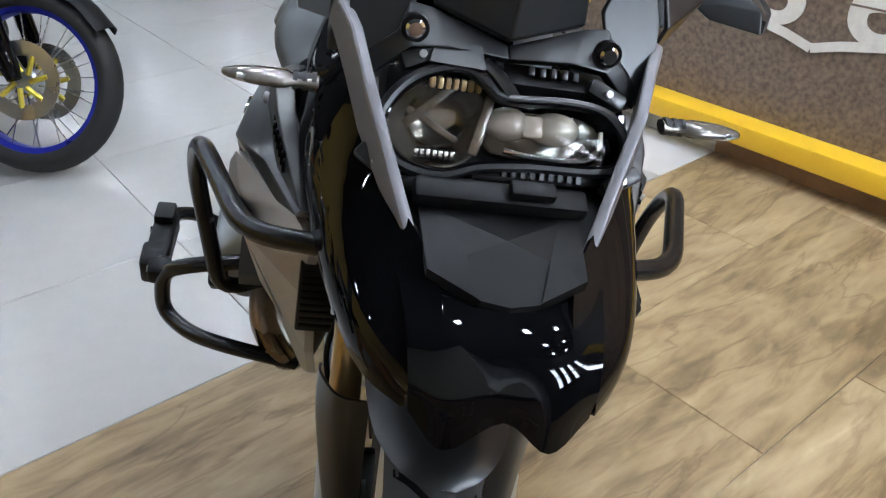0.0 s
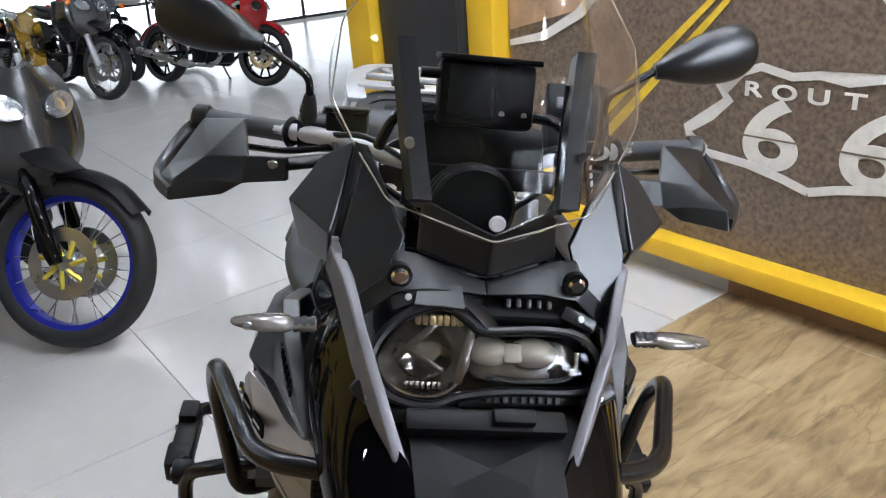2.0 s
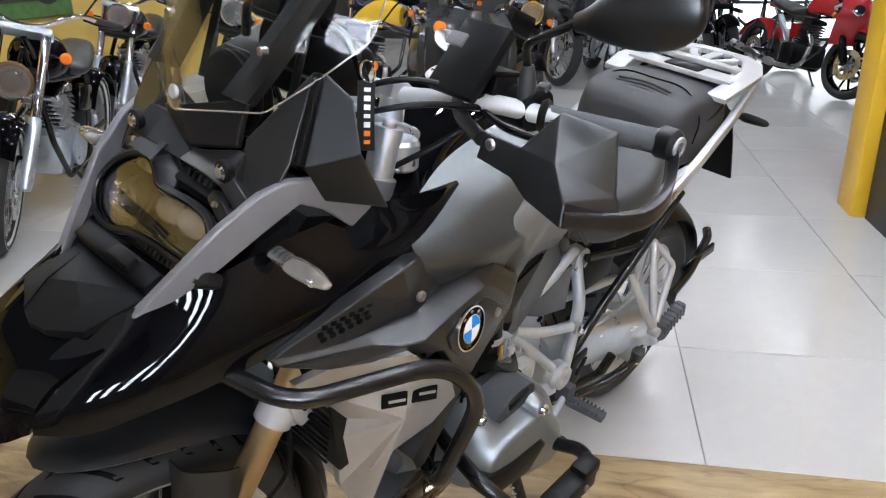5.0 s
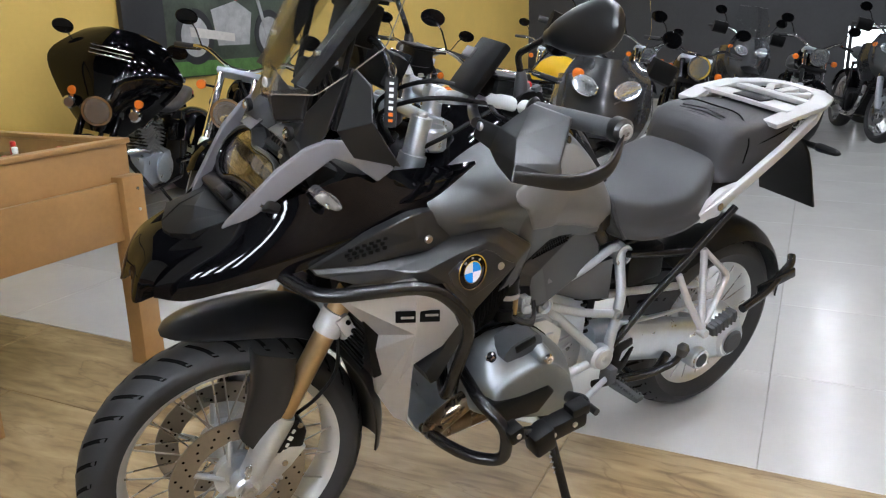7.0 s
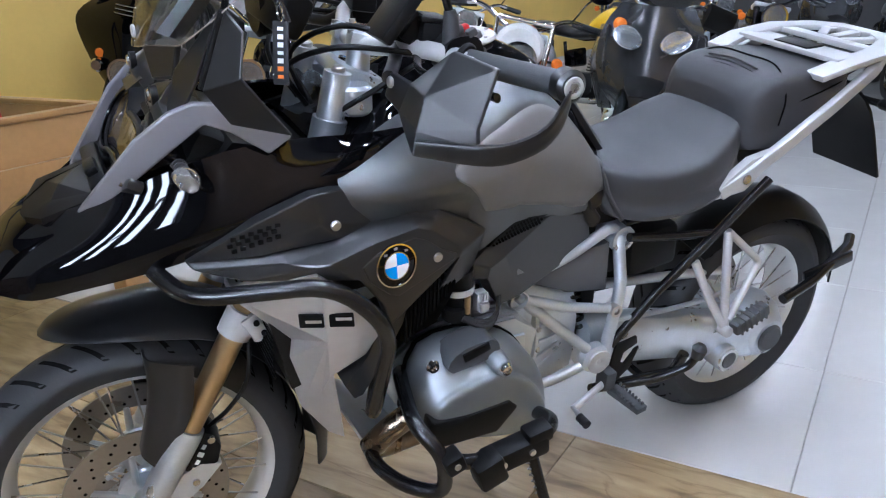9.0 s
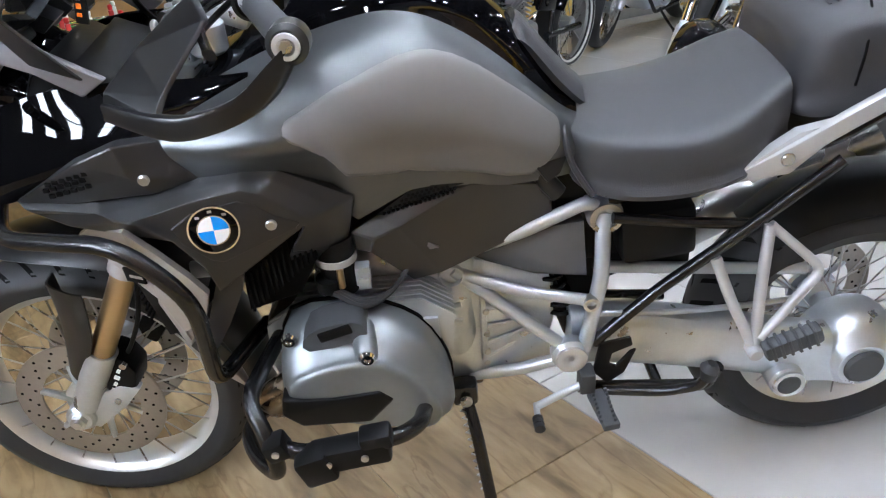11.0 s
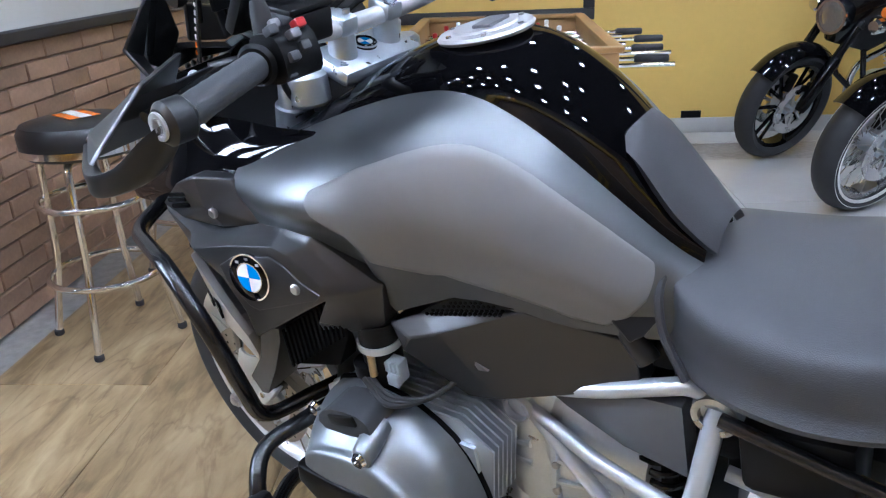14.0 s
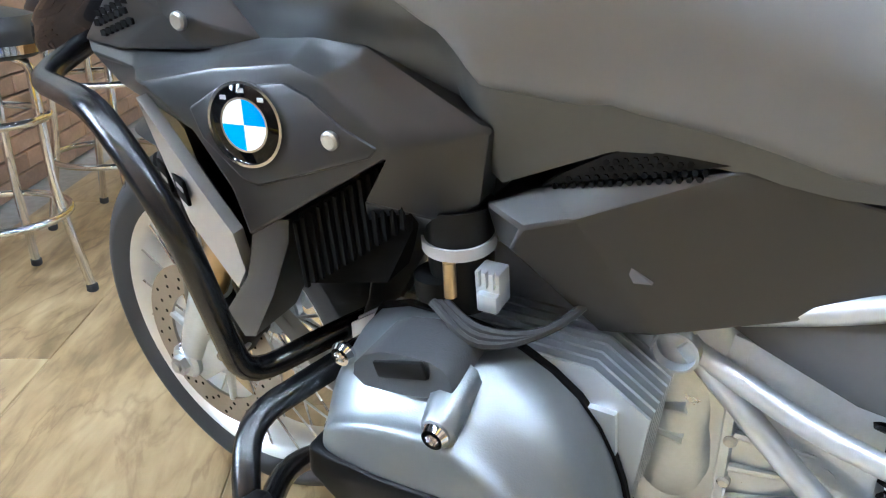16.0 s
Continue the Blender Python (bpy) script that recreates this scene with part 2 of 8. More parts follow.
def lathe(profile, centre, axis="y", n=48, arc=None):
    """Turns a closed profile of (out, along) round an axis through centre."""
    bm, rings = bmesh.new(), []
    lo, hi = (0, 2 * math.pi) if arc is None else (radians(arc[0]), radians(arc[1]))
    steps = n if arc is None else n + 1
    c = Vector(centre)
    for i in range(steps):
        a = lo + (hi - lo) * i / n
        ca, sa = math.cos(a), math.sin(a)
        ring = []
        for r, h in profile:
            o = {"y": (r * ca, h, r * sa), "x": (h, r * ca, r * sa), "z": (r * ca, r * sa, h)}[axis]
            ring.append(bm.verts.new(c + Vector(o)))
        rings.append(ring)
    k = len(profile)
    for i in range(n):
        a, b = rings[i], rings[(i + 1) % steps]
        for j in range(k):
            bm.faces.new((a[j], a[(j + 1) % k], b[(j + 1) % k], b[j]))
    if arc is not None:
        bm.faces.new(rings[0])
        bm.faces.new(rings[-1][::-1])
    bmesh.ops.remove_doubles(bm, verts=bm.verts, dist=1e-6)
    return bm


def disc(centre, axis, r, h, n=32, bevel=0.0):
    """A short round body with its middle at centre."""
    b = min(bevel, r * 0.4, h * 0.45)
    pr = [(0, -h / 2), (r - b, -h / 2), (r, -h / 2 + b), (r, h / 2 - b), (r - b, h / 2), (0, h / 2)] if b else [(0, -h / 2), (r, -h / 2), (r, h / 2), (0, h / 2)]
    return lathe(pr, centre, axis, n)


def box(centre, size, m=None, bevel=0.0, seg=2):
    bm = bmesh.new()
    bmesh.ops.create_cube(bm, size=1)
    for v in bm.verts:
        v.co = Vector((v.co.x * size[0], v.co.y * size[1], v.co.z * size[2]))
    if bevel:
        bmesh.ops.bevel(bm, geom=bm.edges[:], offset=bevel, segments=seg, profile=0.5, affect="EDGES")
    if m is not None:
        moved(bm, m)
    return moved(bm, Matrix.Translation(centre))


def prism(outline, y0, y1, bevel=0.0, seg=2, skew=0.0):
    """An outline in x and z pulled from y0 to y1; skew leans its sides inwards at y1."""
    bm = bmesh.new()
    c = sum((Vector((x, 0, z)) for x, z in outline), Vector()) / len(outline)
    a = [bm.verts.new((x, y0, z)) for x, z in outline]
    b = [bm.verts.new((x + (c.x - x) * skew, y1, z + (c.z - z) * skew)) for x, z in outline]
    k = len(outline)
    fa, fb = bm.faces.new(a), bm.faces.new(b[::-1])
    for i in range(k):
        bm.faces.new((a[i], b[i], b[(i + 1) % k], a[(i + 1) % k]))
    if bevel:
        bmesh.ops.bevel(bm, geom=[e for e in bm.edges], offset=bevel, segments=seg, profile=0.5, affect="EDGES")
    bmesh.ops.triangulate(bm, faces=[f for f in bm.faces if len(f.verts) > 4])
    return bm


def shell(rows, thick=0.004, n=4, m=None, crease=False):
    """A curved panel through rows of points, with thickness."""
    m = n if m is None else m
    if crease:
        grid = [[Vector(p) for p in r] for r in rows]
    else:
        lines = [catmull(r, n) for r in rows]
        cols = [catmull([ln[j] for ln in lines], m) for j in range(len(lines[0]))]
        grid = [[c[i] for c in cols] for i in range(len(cols[0]))]
    h, w = len(grid), len(grid[0])

    def normal(i, j):
        u = grid[min(i + 1, h - 1)][j] - grid[max(i - 1, 0)][j]
        v = grid[i][min(j + 1, w - 1)] - grid[i][max(j - 1, 0)]
        k = u.cross(v)
        return k.normalized() if k.length > 1e-9 else Vector((0, 0, 1))

    bm = bmesh.new()
    a = [[bm.verts.new(p) for p in r] for r in grid]
    b = [[bm.verts.new(grid[i][j] - normal(i, j) * thick) for j in range(w)] for i in range(h)]
    for i in range(h - 1):
        for j in range(w - 1):
            bm.faces.new((a[i][j], a[i][j + 1], a[i + 1][j + 1], a[i + 1][j]))
            bm.faces.new((b[i][j], b[i + 1][j], b[i + 1][j + 1], b[i][j + 1]))
    for i in range(h - 1):
        bm.faces.new((a[i][0], a[i + 1][0], b[i + 1][0], b[i][0]))
        bm.faces.new((a[i][-1], b[i][-1], b[i + 1][-1], a[i + 1][-1]))
    for j in range(w - 1):
        bm.faces.new((a[0][j], b[0][j], b[0][j + 1], a[0][j + 1]))
        bm.faces.new((a[-1][j], a[-1][j + 1], b[-1][j + 1], b[-1][j]))
    bmesh.ops.remove_doubles(bm, verts=bm.verts, dist=1e-5)
    return bm


def loft(rings, n=3, smooth=True):
    """A closed body through rings of points (each ring closed, all of one length), capped at both ends."""
    if smooth:
        rings = [catmull(r, n, True) for r in rings]
        cols = [catmull([r[j] for r in rings], n) for j in range(len(rings[0]))]
        rings = [[c[i] for c in cols] for i in range(len(cols[0]))]
    bm = bmesh.new()
    vs = [[bm.verts.new(p) for p in r] for r in rings]
    k = len(vs[0])
    for a, b in zip(vs, vs[1:]):
        for j in range(k):
            bm.faces.new((a[j], a[(j + 1) % k], b[(j + 1) % k], b[j]))
    bm.faces.new(vs[0][::-1])
    bm.faces.new(vs[-1])
    return bm


def strip(line, w, h):
    """A flat bar of width w and height h along a line."""
    line = [Vector(p) for p in line]
    rings = []
    for i, p in enumerate(line):
        d = (line[min(i + 1, len(line) - 1)] - line[max(i - 1, 0)]).normalized()
        side = d.cross(Vector((0, 0, 1))).normalized()
        up = side.cross(d)
        rings.append([p + side * w / 2 * a + up * h / 2 * b for a, b in ((-1, -1), (1, -1), (1, 1), (-1, 1))])
    bm = loft(rings, 1, False)
    bmesh.ops.bevel(bm, geom=bm.edges[:], offset=min(w, h) * 0.22, segments=2, profile=0.5, affect="EDGES")
    return bm


def plate(points, faces, inward, bevel=0.0012):
    """A folded plate from its corners and facets, with thickness along inward."""
    bm = bmesh.new()
    a = [bm.verts.new(p) for p in points]
    b = [bm.verts.new(Vector(p) + Vector(inward)) for p in points]
    used = {}
    for f in faces:
        bm.faces.new([a[i] for i in f])
        bm.faces.new([b[i] for i in reversed(f)])
        for i, j in zip(f, f[1:] + f[:1]):
            used[tuple(sorted((i, j)))] = used.get(tuple(sorted((i, j))), 0) + 1
    for f in faces:
        for i, j in zip(f, f[1:] + f[:1]):
            if used[tuple(sorted((i, j)))] == 1:
                bm.faces.new((a[j], a[i], b[i], b[j]))
    bmesh.ops.recalc_face_normals(bm, faces=bm.faces)
    bmesh.ops.bevel(bm, geom=bm.edges[:], offset=bevel, segments=2, profile=0.5, affect="EDGES")
    return bm


def frustum_tile(w, d, h, bevel=0.002):
    """A flat piece of floor or wall with softened top edges, its base middle at the origin."""
    x, y, b = w / 2, d / 2, bevel
    bm = bmesh.new()
    lo = [bm.verts.new(c) for c in ((-x, -y, -h), (x, -y, -h), (x, y, -h), (-x, y, -h))]
    mi = [bm.verts.new(c) for c in ((-x, -y, -b), (x, -y, -b), (x, y, -b), (-x, y, -b))]
    hi = [bm.verts.new(c) for c in ((b - x, b - y, 0), (x - b, b - y, 0), (x - b, y - b, 0), (b - x, y - b, 0))]
    for s, t in ((lo, mi), (mi, hi)):
        for i in range(4):
            bm.faces.new((s[i], s[(i + 1) % 4], t[(i + 1) % 4], t[i]))
    bm.faces.new(hi)
    bm.faces.new(lo[::-1])
    return bm


def lettering(text, size, material, parent, m, name="lettering", depth=0.002, bold=0.0):
    cu = bpy.data.curves.new(name, "FONT")
    cu.body, cu.size, cu.extrude, cu.align_x, cu.align_y = text, size, depth, "CENTER", "CENTER"
    cu.offset = bold
    tmp = bpy.data.objects.new("tmp", cu)
    scene.collection.objects.link(tmp)
    me = bpy.data.meshes.new_from_object(tmp.evaluated_get(bpy.context.evaluated_depsgraph_get()))
    bpy.data.objects.remove(tmp)
    me.materials.clear()
    me.materials.append(material)
    me.transform(m)
    ob = new(name, me)
    ob.parent = parent
    return ob


# ---------------------------------------------------------------- the hall
B_POSTER, B_YELLOW, A_BRICK, A_FAR, H_CEIL = 1.90, -4.05, 1.95, -12.0, 3.3
A_END, B_RETURN = 3.4, -0.60            # assumed bay beside the brick wall, out of view
WOOD_EDGE = -0.27

M.update(
    tile=mat("polished_porcelain", (0.51, 0.502, 0.482), 0.20, vary=0.05, scale=1.6, rough_vary=0.08, per_object=0.025),
    grout=mat("grey_grout", (0.30, 0.29, 0.27), 0.8, vary=0.2, scale=30),
    board=floor_wood_material("rustic_vinyl_board"),
    yellow=mat("yellow_textured_wall_paint", (0.76, 0.52, 0.13), 0.62, vary=0.05, scale=3, bump=0.55, bump_scale=28),
    yellowtrim=mat("yellow_lacquer", (0.78, 0.47, 0.02), 0.38, vary=0.05),
    blackwall=mat("black_wall_panel", (0.022, 0.022, 0.024), 0.55, vary=0.2, scale=3),
    darkwall=mat("charcoal_wall_paint", (0.045, 0.046, 0.050), 0.7, vary=0.15, scale=2),
    ceil=mat("dark_ceiling", (0.022, 0.022, 0.024), 0.8, vary=0.15, scale=2),
    pale=mat("pale_wall_paint", (0.62, 0.61, 0.56), 0.65, vary=0.05, scale=2),
    skirt=mat("grey_skirting", (0.48, 0.47, 0.44), 0.45, vary=0.06),
    asphalt=mat("printed_asphalt", (0.150, 0.110, 0.082), 0.33, vary=0.6, scale=55, rough_vary=0.05),
    desert=mat("printed_desert", (0.40, 0.26, 0.16), 0.33, vary=0.4, scale=6),
    printw=mat("printed_white", (0.66, 0.63, 0.58), 0.33, vary=0.12, scale=30),
    printy=mat("printed_yellow", (0.70, 0.48, 0.04), 0.33, vary=0.2, scale=30),
    brick=mat("brown_brick_facing", (0.32, 0.205, 0.135), 0.5, vary=0.30, scale=7, bump=0.5, bump_scale=45, per_object=0.22),
    mortar=mat("brown_mortar", (0.30, 0.21, 0.15), 0.8, vary=0.2, scale=20),
    lamp=mat("lit_panel", (1, 1, 1), 0.5, emit=(0.93, 0.97, 1.0), emit_strength=255.0),
    day=mat("daylight_backdrop", (1, 1, 1), 0.9, emit=(0.95, 0.97, 0.95), emit_strength=2.6),
    # glow of the added fill source at the bay's end, not seen daylight
    bayfill=mat("bay_fill_glow", (1, 1, 1), 0.9, emit=(0.92, 0.97, 1.0), emit_strength=44.0),
    kick=mat("wood_print_kickboard", (0.28, 0.17, 0.09), 0.5, vary=0.3, scale=5),
)


def hall_box(name, a0, a1, b0, b1, z0, z1, material, parent=None, label="", kind="structure", bevel=0.0):
    bm = box(((a0 + a1) / 2, (b0 + b1) / 2, (z0 + z1) / 2), (a1 - a0, b1 - b0, z1 - z0), bevel=bevel)
    moved(bm, HALL)
    return link(name, bm, material, parent, label, kind=kind if not parent else "", category="" if parent else name.split("_")[0])


floor = hall_box("floor", A_FAR - 0.4, A_END + 0.3, B_YELLOW - 0.3, 9.2, -0.16, -0.006, M["grout"], label="showroom floor of pale polished tiles with a wood-look strip")
hall_box("wall_brick", A_BRICK + 0.02, A_BRICK + 0.2, B_YELLOW - 0.2, B_RETURN, -0.1, 0.98, M["mortar"], label="low wall faced with brown brick slips")
hall_box("wall_brick_upper", A_BRICK + 0.02, A_BRICK + 0.2, B_YELLOW - 0.2, B_RETURN, 0.98, H_CEIL, M["pale"], label="pale painted wall above the brick facing")
hall_box("trim_brick", A_BRICK - 0.05, A_BRICK + 0.018, B_YELLOW, B_RETURN, 0.965, 1.005, M["blackwall"], label="dark capping strip above the brick facing", bevel=0.004)
hall_box("wall_return", A_BRICK + 0.203, A_END, B_RETURN - 0.2, B_RETURN - 0.01, -0.1, H_CEIL, M["darkwall"], label="charcoal return wall beside the brick facing")
# unseen end wall; its piers cut the added fill light into bars
for nm, b0, b1, z0, z1 in (("wall_end", B_RETURN - 0.2, B_POSTER + 0.25, -0.1, 1.35), ("wall_end_upper", B_RETURN - 0.2, B_POSTER + 0.25, 2.45, H_CEIL), ("wall_end_pier", B_RETURN - 0.2, -0.1, 1.35, 2.45), ("wall_end_jamb", 1.5, B_POSTER + 0.25, 1.35, 2.45), ("wall_end_post", 0.15, 0.35, 1.35, 2.45), ("wall_end_post_middle", 0.60, 0.80, 1.35, 2.45), ("wall_end_post_outer", 1.05, 1.25, 1.35, 2.45)):
    hall_box(nm, A_END, A_END + 0.2, b0, b1, z0, z1, M["darkwall"], label="unseen charcoal wall closing the bay round the added windows")
hall_box("wall_yellow", A_FAR, A_BRICK, B_YELLOW - 0.2, B_YELLOW, -0.1, H_CEIL, M["yellow"], label="yellow textured painted wall")
hall_box("baseboard", -11.9, A_BRICK - 0.06, B_YELLOW + 0.001, B_YELLOW + 0.016, 0.0, 0.10, M["skirt"], label="grey stone skirting along the yellow wall", bevel=0.003)
hall_box("wall_poster", -2.90, A_END, B_POSTER + 0.03, B_POSTER + 0.25, 0.0, H_CEIL, M["darkwall"], label="partition wall behind the road poster")
hall_box("wall_far", A_FAR - 0.2, A_FAR, B_YELLOW - 0.2, 1.15, -0.1, H_CEIL, M["darkwall"], label="charcoal wall at the end of the hall")
hall_box("wall_far_upper", A_FAR - 0.2, A_FAR, 1.15, 9.0, 1.15, H_CEIL, M["darkwall"], label="charcoal lintel over the shop front glazing")
hall_box("wall_side", A_FAR, -2.9, 9.0, 9.2, -0.1, H_CEIL, M["pale"], label="pale side wall of the hall")
hall_box("wall_partition_end", -2.9, -2.7, B_POSTER + 0.25, 9.0, -0.1, H_CEIL, M["darkwall"], label="charcoal end wall behind the poster partition")
hall_box("ceiling", A_FAR - 0.2, A_END + 0.2, B_YELLOW - 0.2, 9.2, H_CEIL, H_CEIL + 0.15, M["ceil"], label="dark painted ceiling")

# shop front: glazing bars, panes and the daylight beyond
glaze = tagged(new("window_1"), "shop front window with dark glazing bars", "window", kind="structure")
for i in range(7):
    b = 1.2 + i * 1.28
    bm = moved(box((A_FAR - 0.1, b, 0.575), (0.05, 0.05, 1.15), bevel=0.004), HALL)
    part("window_frame", bm, M["blackwall"], glaze)
for z in (0.03, 0.60, 1.12):
    bm = moved(box((A_FAR - 0.1, 5.1, z), (0.045, 7.7, 0.05), bevel=0.004), HALL)
    part("glazing_bar", bm, M["blackwall"], glaze)
for i in range(6):
    bm = moved(box((A_FAR - 0.1, 1.84 + i * 1.28, 0.575), (0.006, 1.22, 1.08)), HALL)
    part("pane", bm, M["pane"], glaze).visible_shadow = False
# window slits added out of view, a fill source for the motorcycle's side
glaze = tagged(new("window_2"), "four narrow dark-framed window slits added as unseen side fill", "window", kind="structure")
for b in (0.025, 0.475, 0.925, 1.375):
    for e in (-0.11, 0.11):
        part("window_frame", moved(box((A_END + 0.1, b + e, 1.90), (0.06, 0.03, 1.10), bevel=0.004), HALL), M["blackwall"], glaze)
    for z in (1.365, 1.90, 2.435):
        part("glazing_bar", moved(box((A_END + 0.1, b, z), (0.06, 0.19, 0.03), bevel=0.004), HALL), M["blackwall"], glaze)
    for z in (1.6325, 2.1675):
        part("pane", moved(box((A_END + 0.1, b, z), (0.006, 0.19, 0.505)), HALL), M["pane"], glaze).visible_shadow = False
# added glowing sheet that feeds the slits
hall_box("backdrop_bay", A_END + 0.9, A_END + 1.0, -2.0, 3.4, -0.2, 4.2, M["bayfill"], label="glowing sheet added behind the bay windows as unseen fill")
hall_box("backdrop", A_FAR - 1.6, A_FAR - 1.5, 0.0, 10.0, -0.5, 2.4, M["day"], label="bright daylight outside the shop front")

# lit squares in the ceiling: small ones over the hall, larger ones over the bay
spots = []
for i in range(7):
    for j in range(4):
        a, b = -1.5 - i * 1.55, -3.2 + j * 1.5
        spots.append((a, b, 0.088))
for i in range(5):
    for b in (3.0, 4.6, 6.2, 7.8):
        spots.append((-4.2 - i * 1.7, b, 0.088))
for i in range(7):
    for b in (0.10, 0.80, 1.50):
        if b > 0.5 or i < 4:
            spots.append((-1.0 + 0.68 * i, b, 0.092))
for b in (-3.0, -1.9):
    spots.append((-0.4, b, 0.088))
for a, b, size in spots:
    lp = tagged(new("ceiling_light"), "small square lit ceiling panel in a white frame", "ceiling light", group="ceiling lights")
    lp.matrix_world = HALL @ pose(a, b, H_CEIL)
    part("frame", box((0, 0, -0.012), (size + 0.05, size + 0.05, 0.022), bevel=0.004), M["white"], lp)
    part("diffuser", box((0, 0, -0.026), (size, size, 0.006)), M["lamp"], lp)

# the road poster in its yellow frame
PB = B_POSTER
poster = tagged(new("poster"), "large desert road poster with painted route shield in yellow frame", "poster")
hall_pose = HALL
poster.matrix_world = hall_pose


def flat(name, outline, b, material, parent, thick=0.0015):
    """A printed shape on the poster: an outline along the wall (a) and up (z)."""
    bm = bmesh.new()
    f = [bm.verts.new((x, b, z)) for x, z in outline]
    k = [bm.verts.new((x, b + thick, z)) for x, z in outline]
    bm.faces.new(f)
    bm.faces.new(k[::-1])
    for i in range(len(f)):
        bm.faces.new((f[i], k[i], k[(i + 1) % len(f)], f[(i + 1) % len(f)]))
    bmesh.ops.triangulate(bm, faces=[q for q in bm.faces if len(q.verts) > 4])
    return link(name, bm, material, parent, smooth=0)


part("sheet", box(((-1.56 + A_END) / 2, PB - 0.008, 1.28), (A_END + 1.54, 0.012, 2.2)), M["asphalt"], poster)
flat("desert_left", [(-1.55, 0.98), (-1.10, 1.09), (-0.62, 1.55), (-0.42, 2.37), (-1.55, 2.37)], PB - 0.018, M["desert"], poster)
flat("desert_right", [(0.50, 2.37), (0.40, 1.80), (0.55, 1.42), (1.05, 1.0), (1.9, 0.62), (3.3, 0.3), (3.3, 2.37)], PB - 0.018, M["desert"], poster)
flat("edge_line_left", [(-1.55, 0.905), (-1.30, 0.95), (-1.07, 1.06), (-0.60, 1.53), (-0.40, 2.37), (-0.43, 2.37), (-0.64, 1.55), (-1.11, 1.09), (-1.32, 0.985), (-1.55, 0.935)], PB - 0.020, M["printw"], poster)
flat("edge_line_right", [(0.10, 1.26), (0.13, 1.26), (0.62, 0.72), (1.2, 0.3), (1.14, 0.3), (0.58, 0.72)], PB - 0.020, M["printw"], poster)
flat("centre_line", [(-1.30, 0.22), (-1.22, 0.22), (-0.30, 1.20), (-0.22, 1.6), (-0.245, 1.6), (-0.33, 1.20)], PB - 0.020, M["printy"], poster)
flat("centre_line", [(-1.47, 0.22), (-1.37, 0.22), (-0.36, 1.20), (-0.26, 1.6), (-0.28, 1.6), (-0.39, 1.20)], PB - 0.020, M["printy"], poster)


def stroke(name, pts, w, material, parent, b):
    """A painted line of width w through points (a, z)."""
    pts = [Vector(p) for p in pts]
    lo, hi = [], []
    for i, p in enumerate(pts):
        d = (pts[min(i + 1, len(pts) - 1)] - pts[max(i - 1, 0)]).normalized()
        nrm = Vector((-d.y, d.x)) * w / 2
        lo.append(p - nrm)
        hi.append(p + nrm)
    return flat(name, [tuple(q) for q in lo + hi[::-1]], b, material, parent)


SHC = 0.015


def shield(px, pz):
    return (SHC + px, pz)


left_side = [shield(-0.28, 0.925), shield(-0.40, 0.855), shield(-0.345, 0.79), shield(-0.42, 0.72), shield(-0.52, 0.655), shield(-0.50, 0.60), shield(-0.43, 0.575)]
stroke("shield_line", [shield(-0.29, 0.90), shield(-0.22, 0.925), shield(-0.10, 0.90), shield(0.0, 0.915), shield(0.10, 0.90), shield(0.22, 0.925), shield(0.29, 0.90)], 0.03, M["printw"], poster, PB - 0.020)
for sgn in (1, -1):
    side = [(SHC + sgn * (x - SHC), z) for x, z in left_side]
    stroke("shield_line", side, 0.045, M["printw"], poster, PB - 0.020)
    stroke("shield_line", [(SHC + sgn * (x - SHC), z) for x, z in (shield(-0.44, 0.57), shield(-0.25, 0.555), shield(-0.10, 0.525), shield(0.0, 0.495))], 0.033, M["printw"], poster, PB - 0.021)
face = Matrix(((1, 0, 0, 0), (0, 0, -1, 0), (0, 1, 0, 0), (0, 0, 0, 1)))
for i, ch in enumerate("ROUTE"):
    lettering(ch, 0.105, M["printw"], poster, Matrix.Translation((SHC - 0.25 + i * 0.125, PB - 0.018, 0.838)) @ face @ Matrix.Diagonal((1.15, 0.72, 1, 1)), name="letter", bold=0.002)
for x in (-0.165, 0.205):
    lettering("6", 0.385, M["printw"], poster, Matrix.Translation((SHC + x, PB - 0.018, 0.664)) @ face @ Matrix.Diagonal((1.25, 0.95, 1, 1)), name="numeral", bold=0.007)
    part("gap", box((SHC + x, PB - 0.0215, 0.666), (0.25, 0.001, 0.007)), M["asphalt"], poster)

for nm, a0, a1, z0, z1 in (("bottom_rail", -1.545, A_END, 0.105, 0.185), ("left_stile", -1.75, -1.56, 0.0, 2.6), ("top_rail", -1.545, A_END, 2.4, 2.6)):
    part(nm, box(((a0 + a1) / 2, PB - 0.05, (z0 + z1) / 2), (a1 - a0, 0.14, z1 - z0), bevel=0.006), M["yellowtrim"], poster, "yellow lacquered frame rail")
hall_box("trim_kickboard", WOOD_EDGE, A_END, PB - 0.02, PB + 0.028, 0.0, 0.104, M["kick"], label="wood-look kickboard under the poster")
hall_box("trim_kickboard_grey", -1.55, WOOD_EDGE, PB - 0.02, PB + 0.028, 0.0, 0.104, M["skirt"], label="grey tiled kickboard under the poster")
portal = tagged(new("portal_panel"), "black panel between yellow posts at the partition's end", "wall panel")
portal.matrix_world = HALL
part("panel", box((-2.20, PB - 0.03, 1.3), (0.86, 0.05, 2.6), bevel=0.004), M["blackwall"], portal)
part("leaf_edge", box((-1.775, PB - 0.10, 1.31), (0.035, 0.10, 2.58), bevel=0.004), M["blackwall"], portal)
part("post", box((-2.775, PB - 0.05, 1.3), (0.25, 0.14, 2.6), bevel=0.006), M["yellowtrim"], portal, "yellow lacquered post")

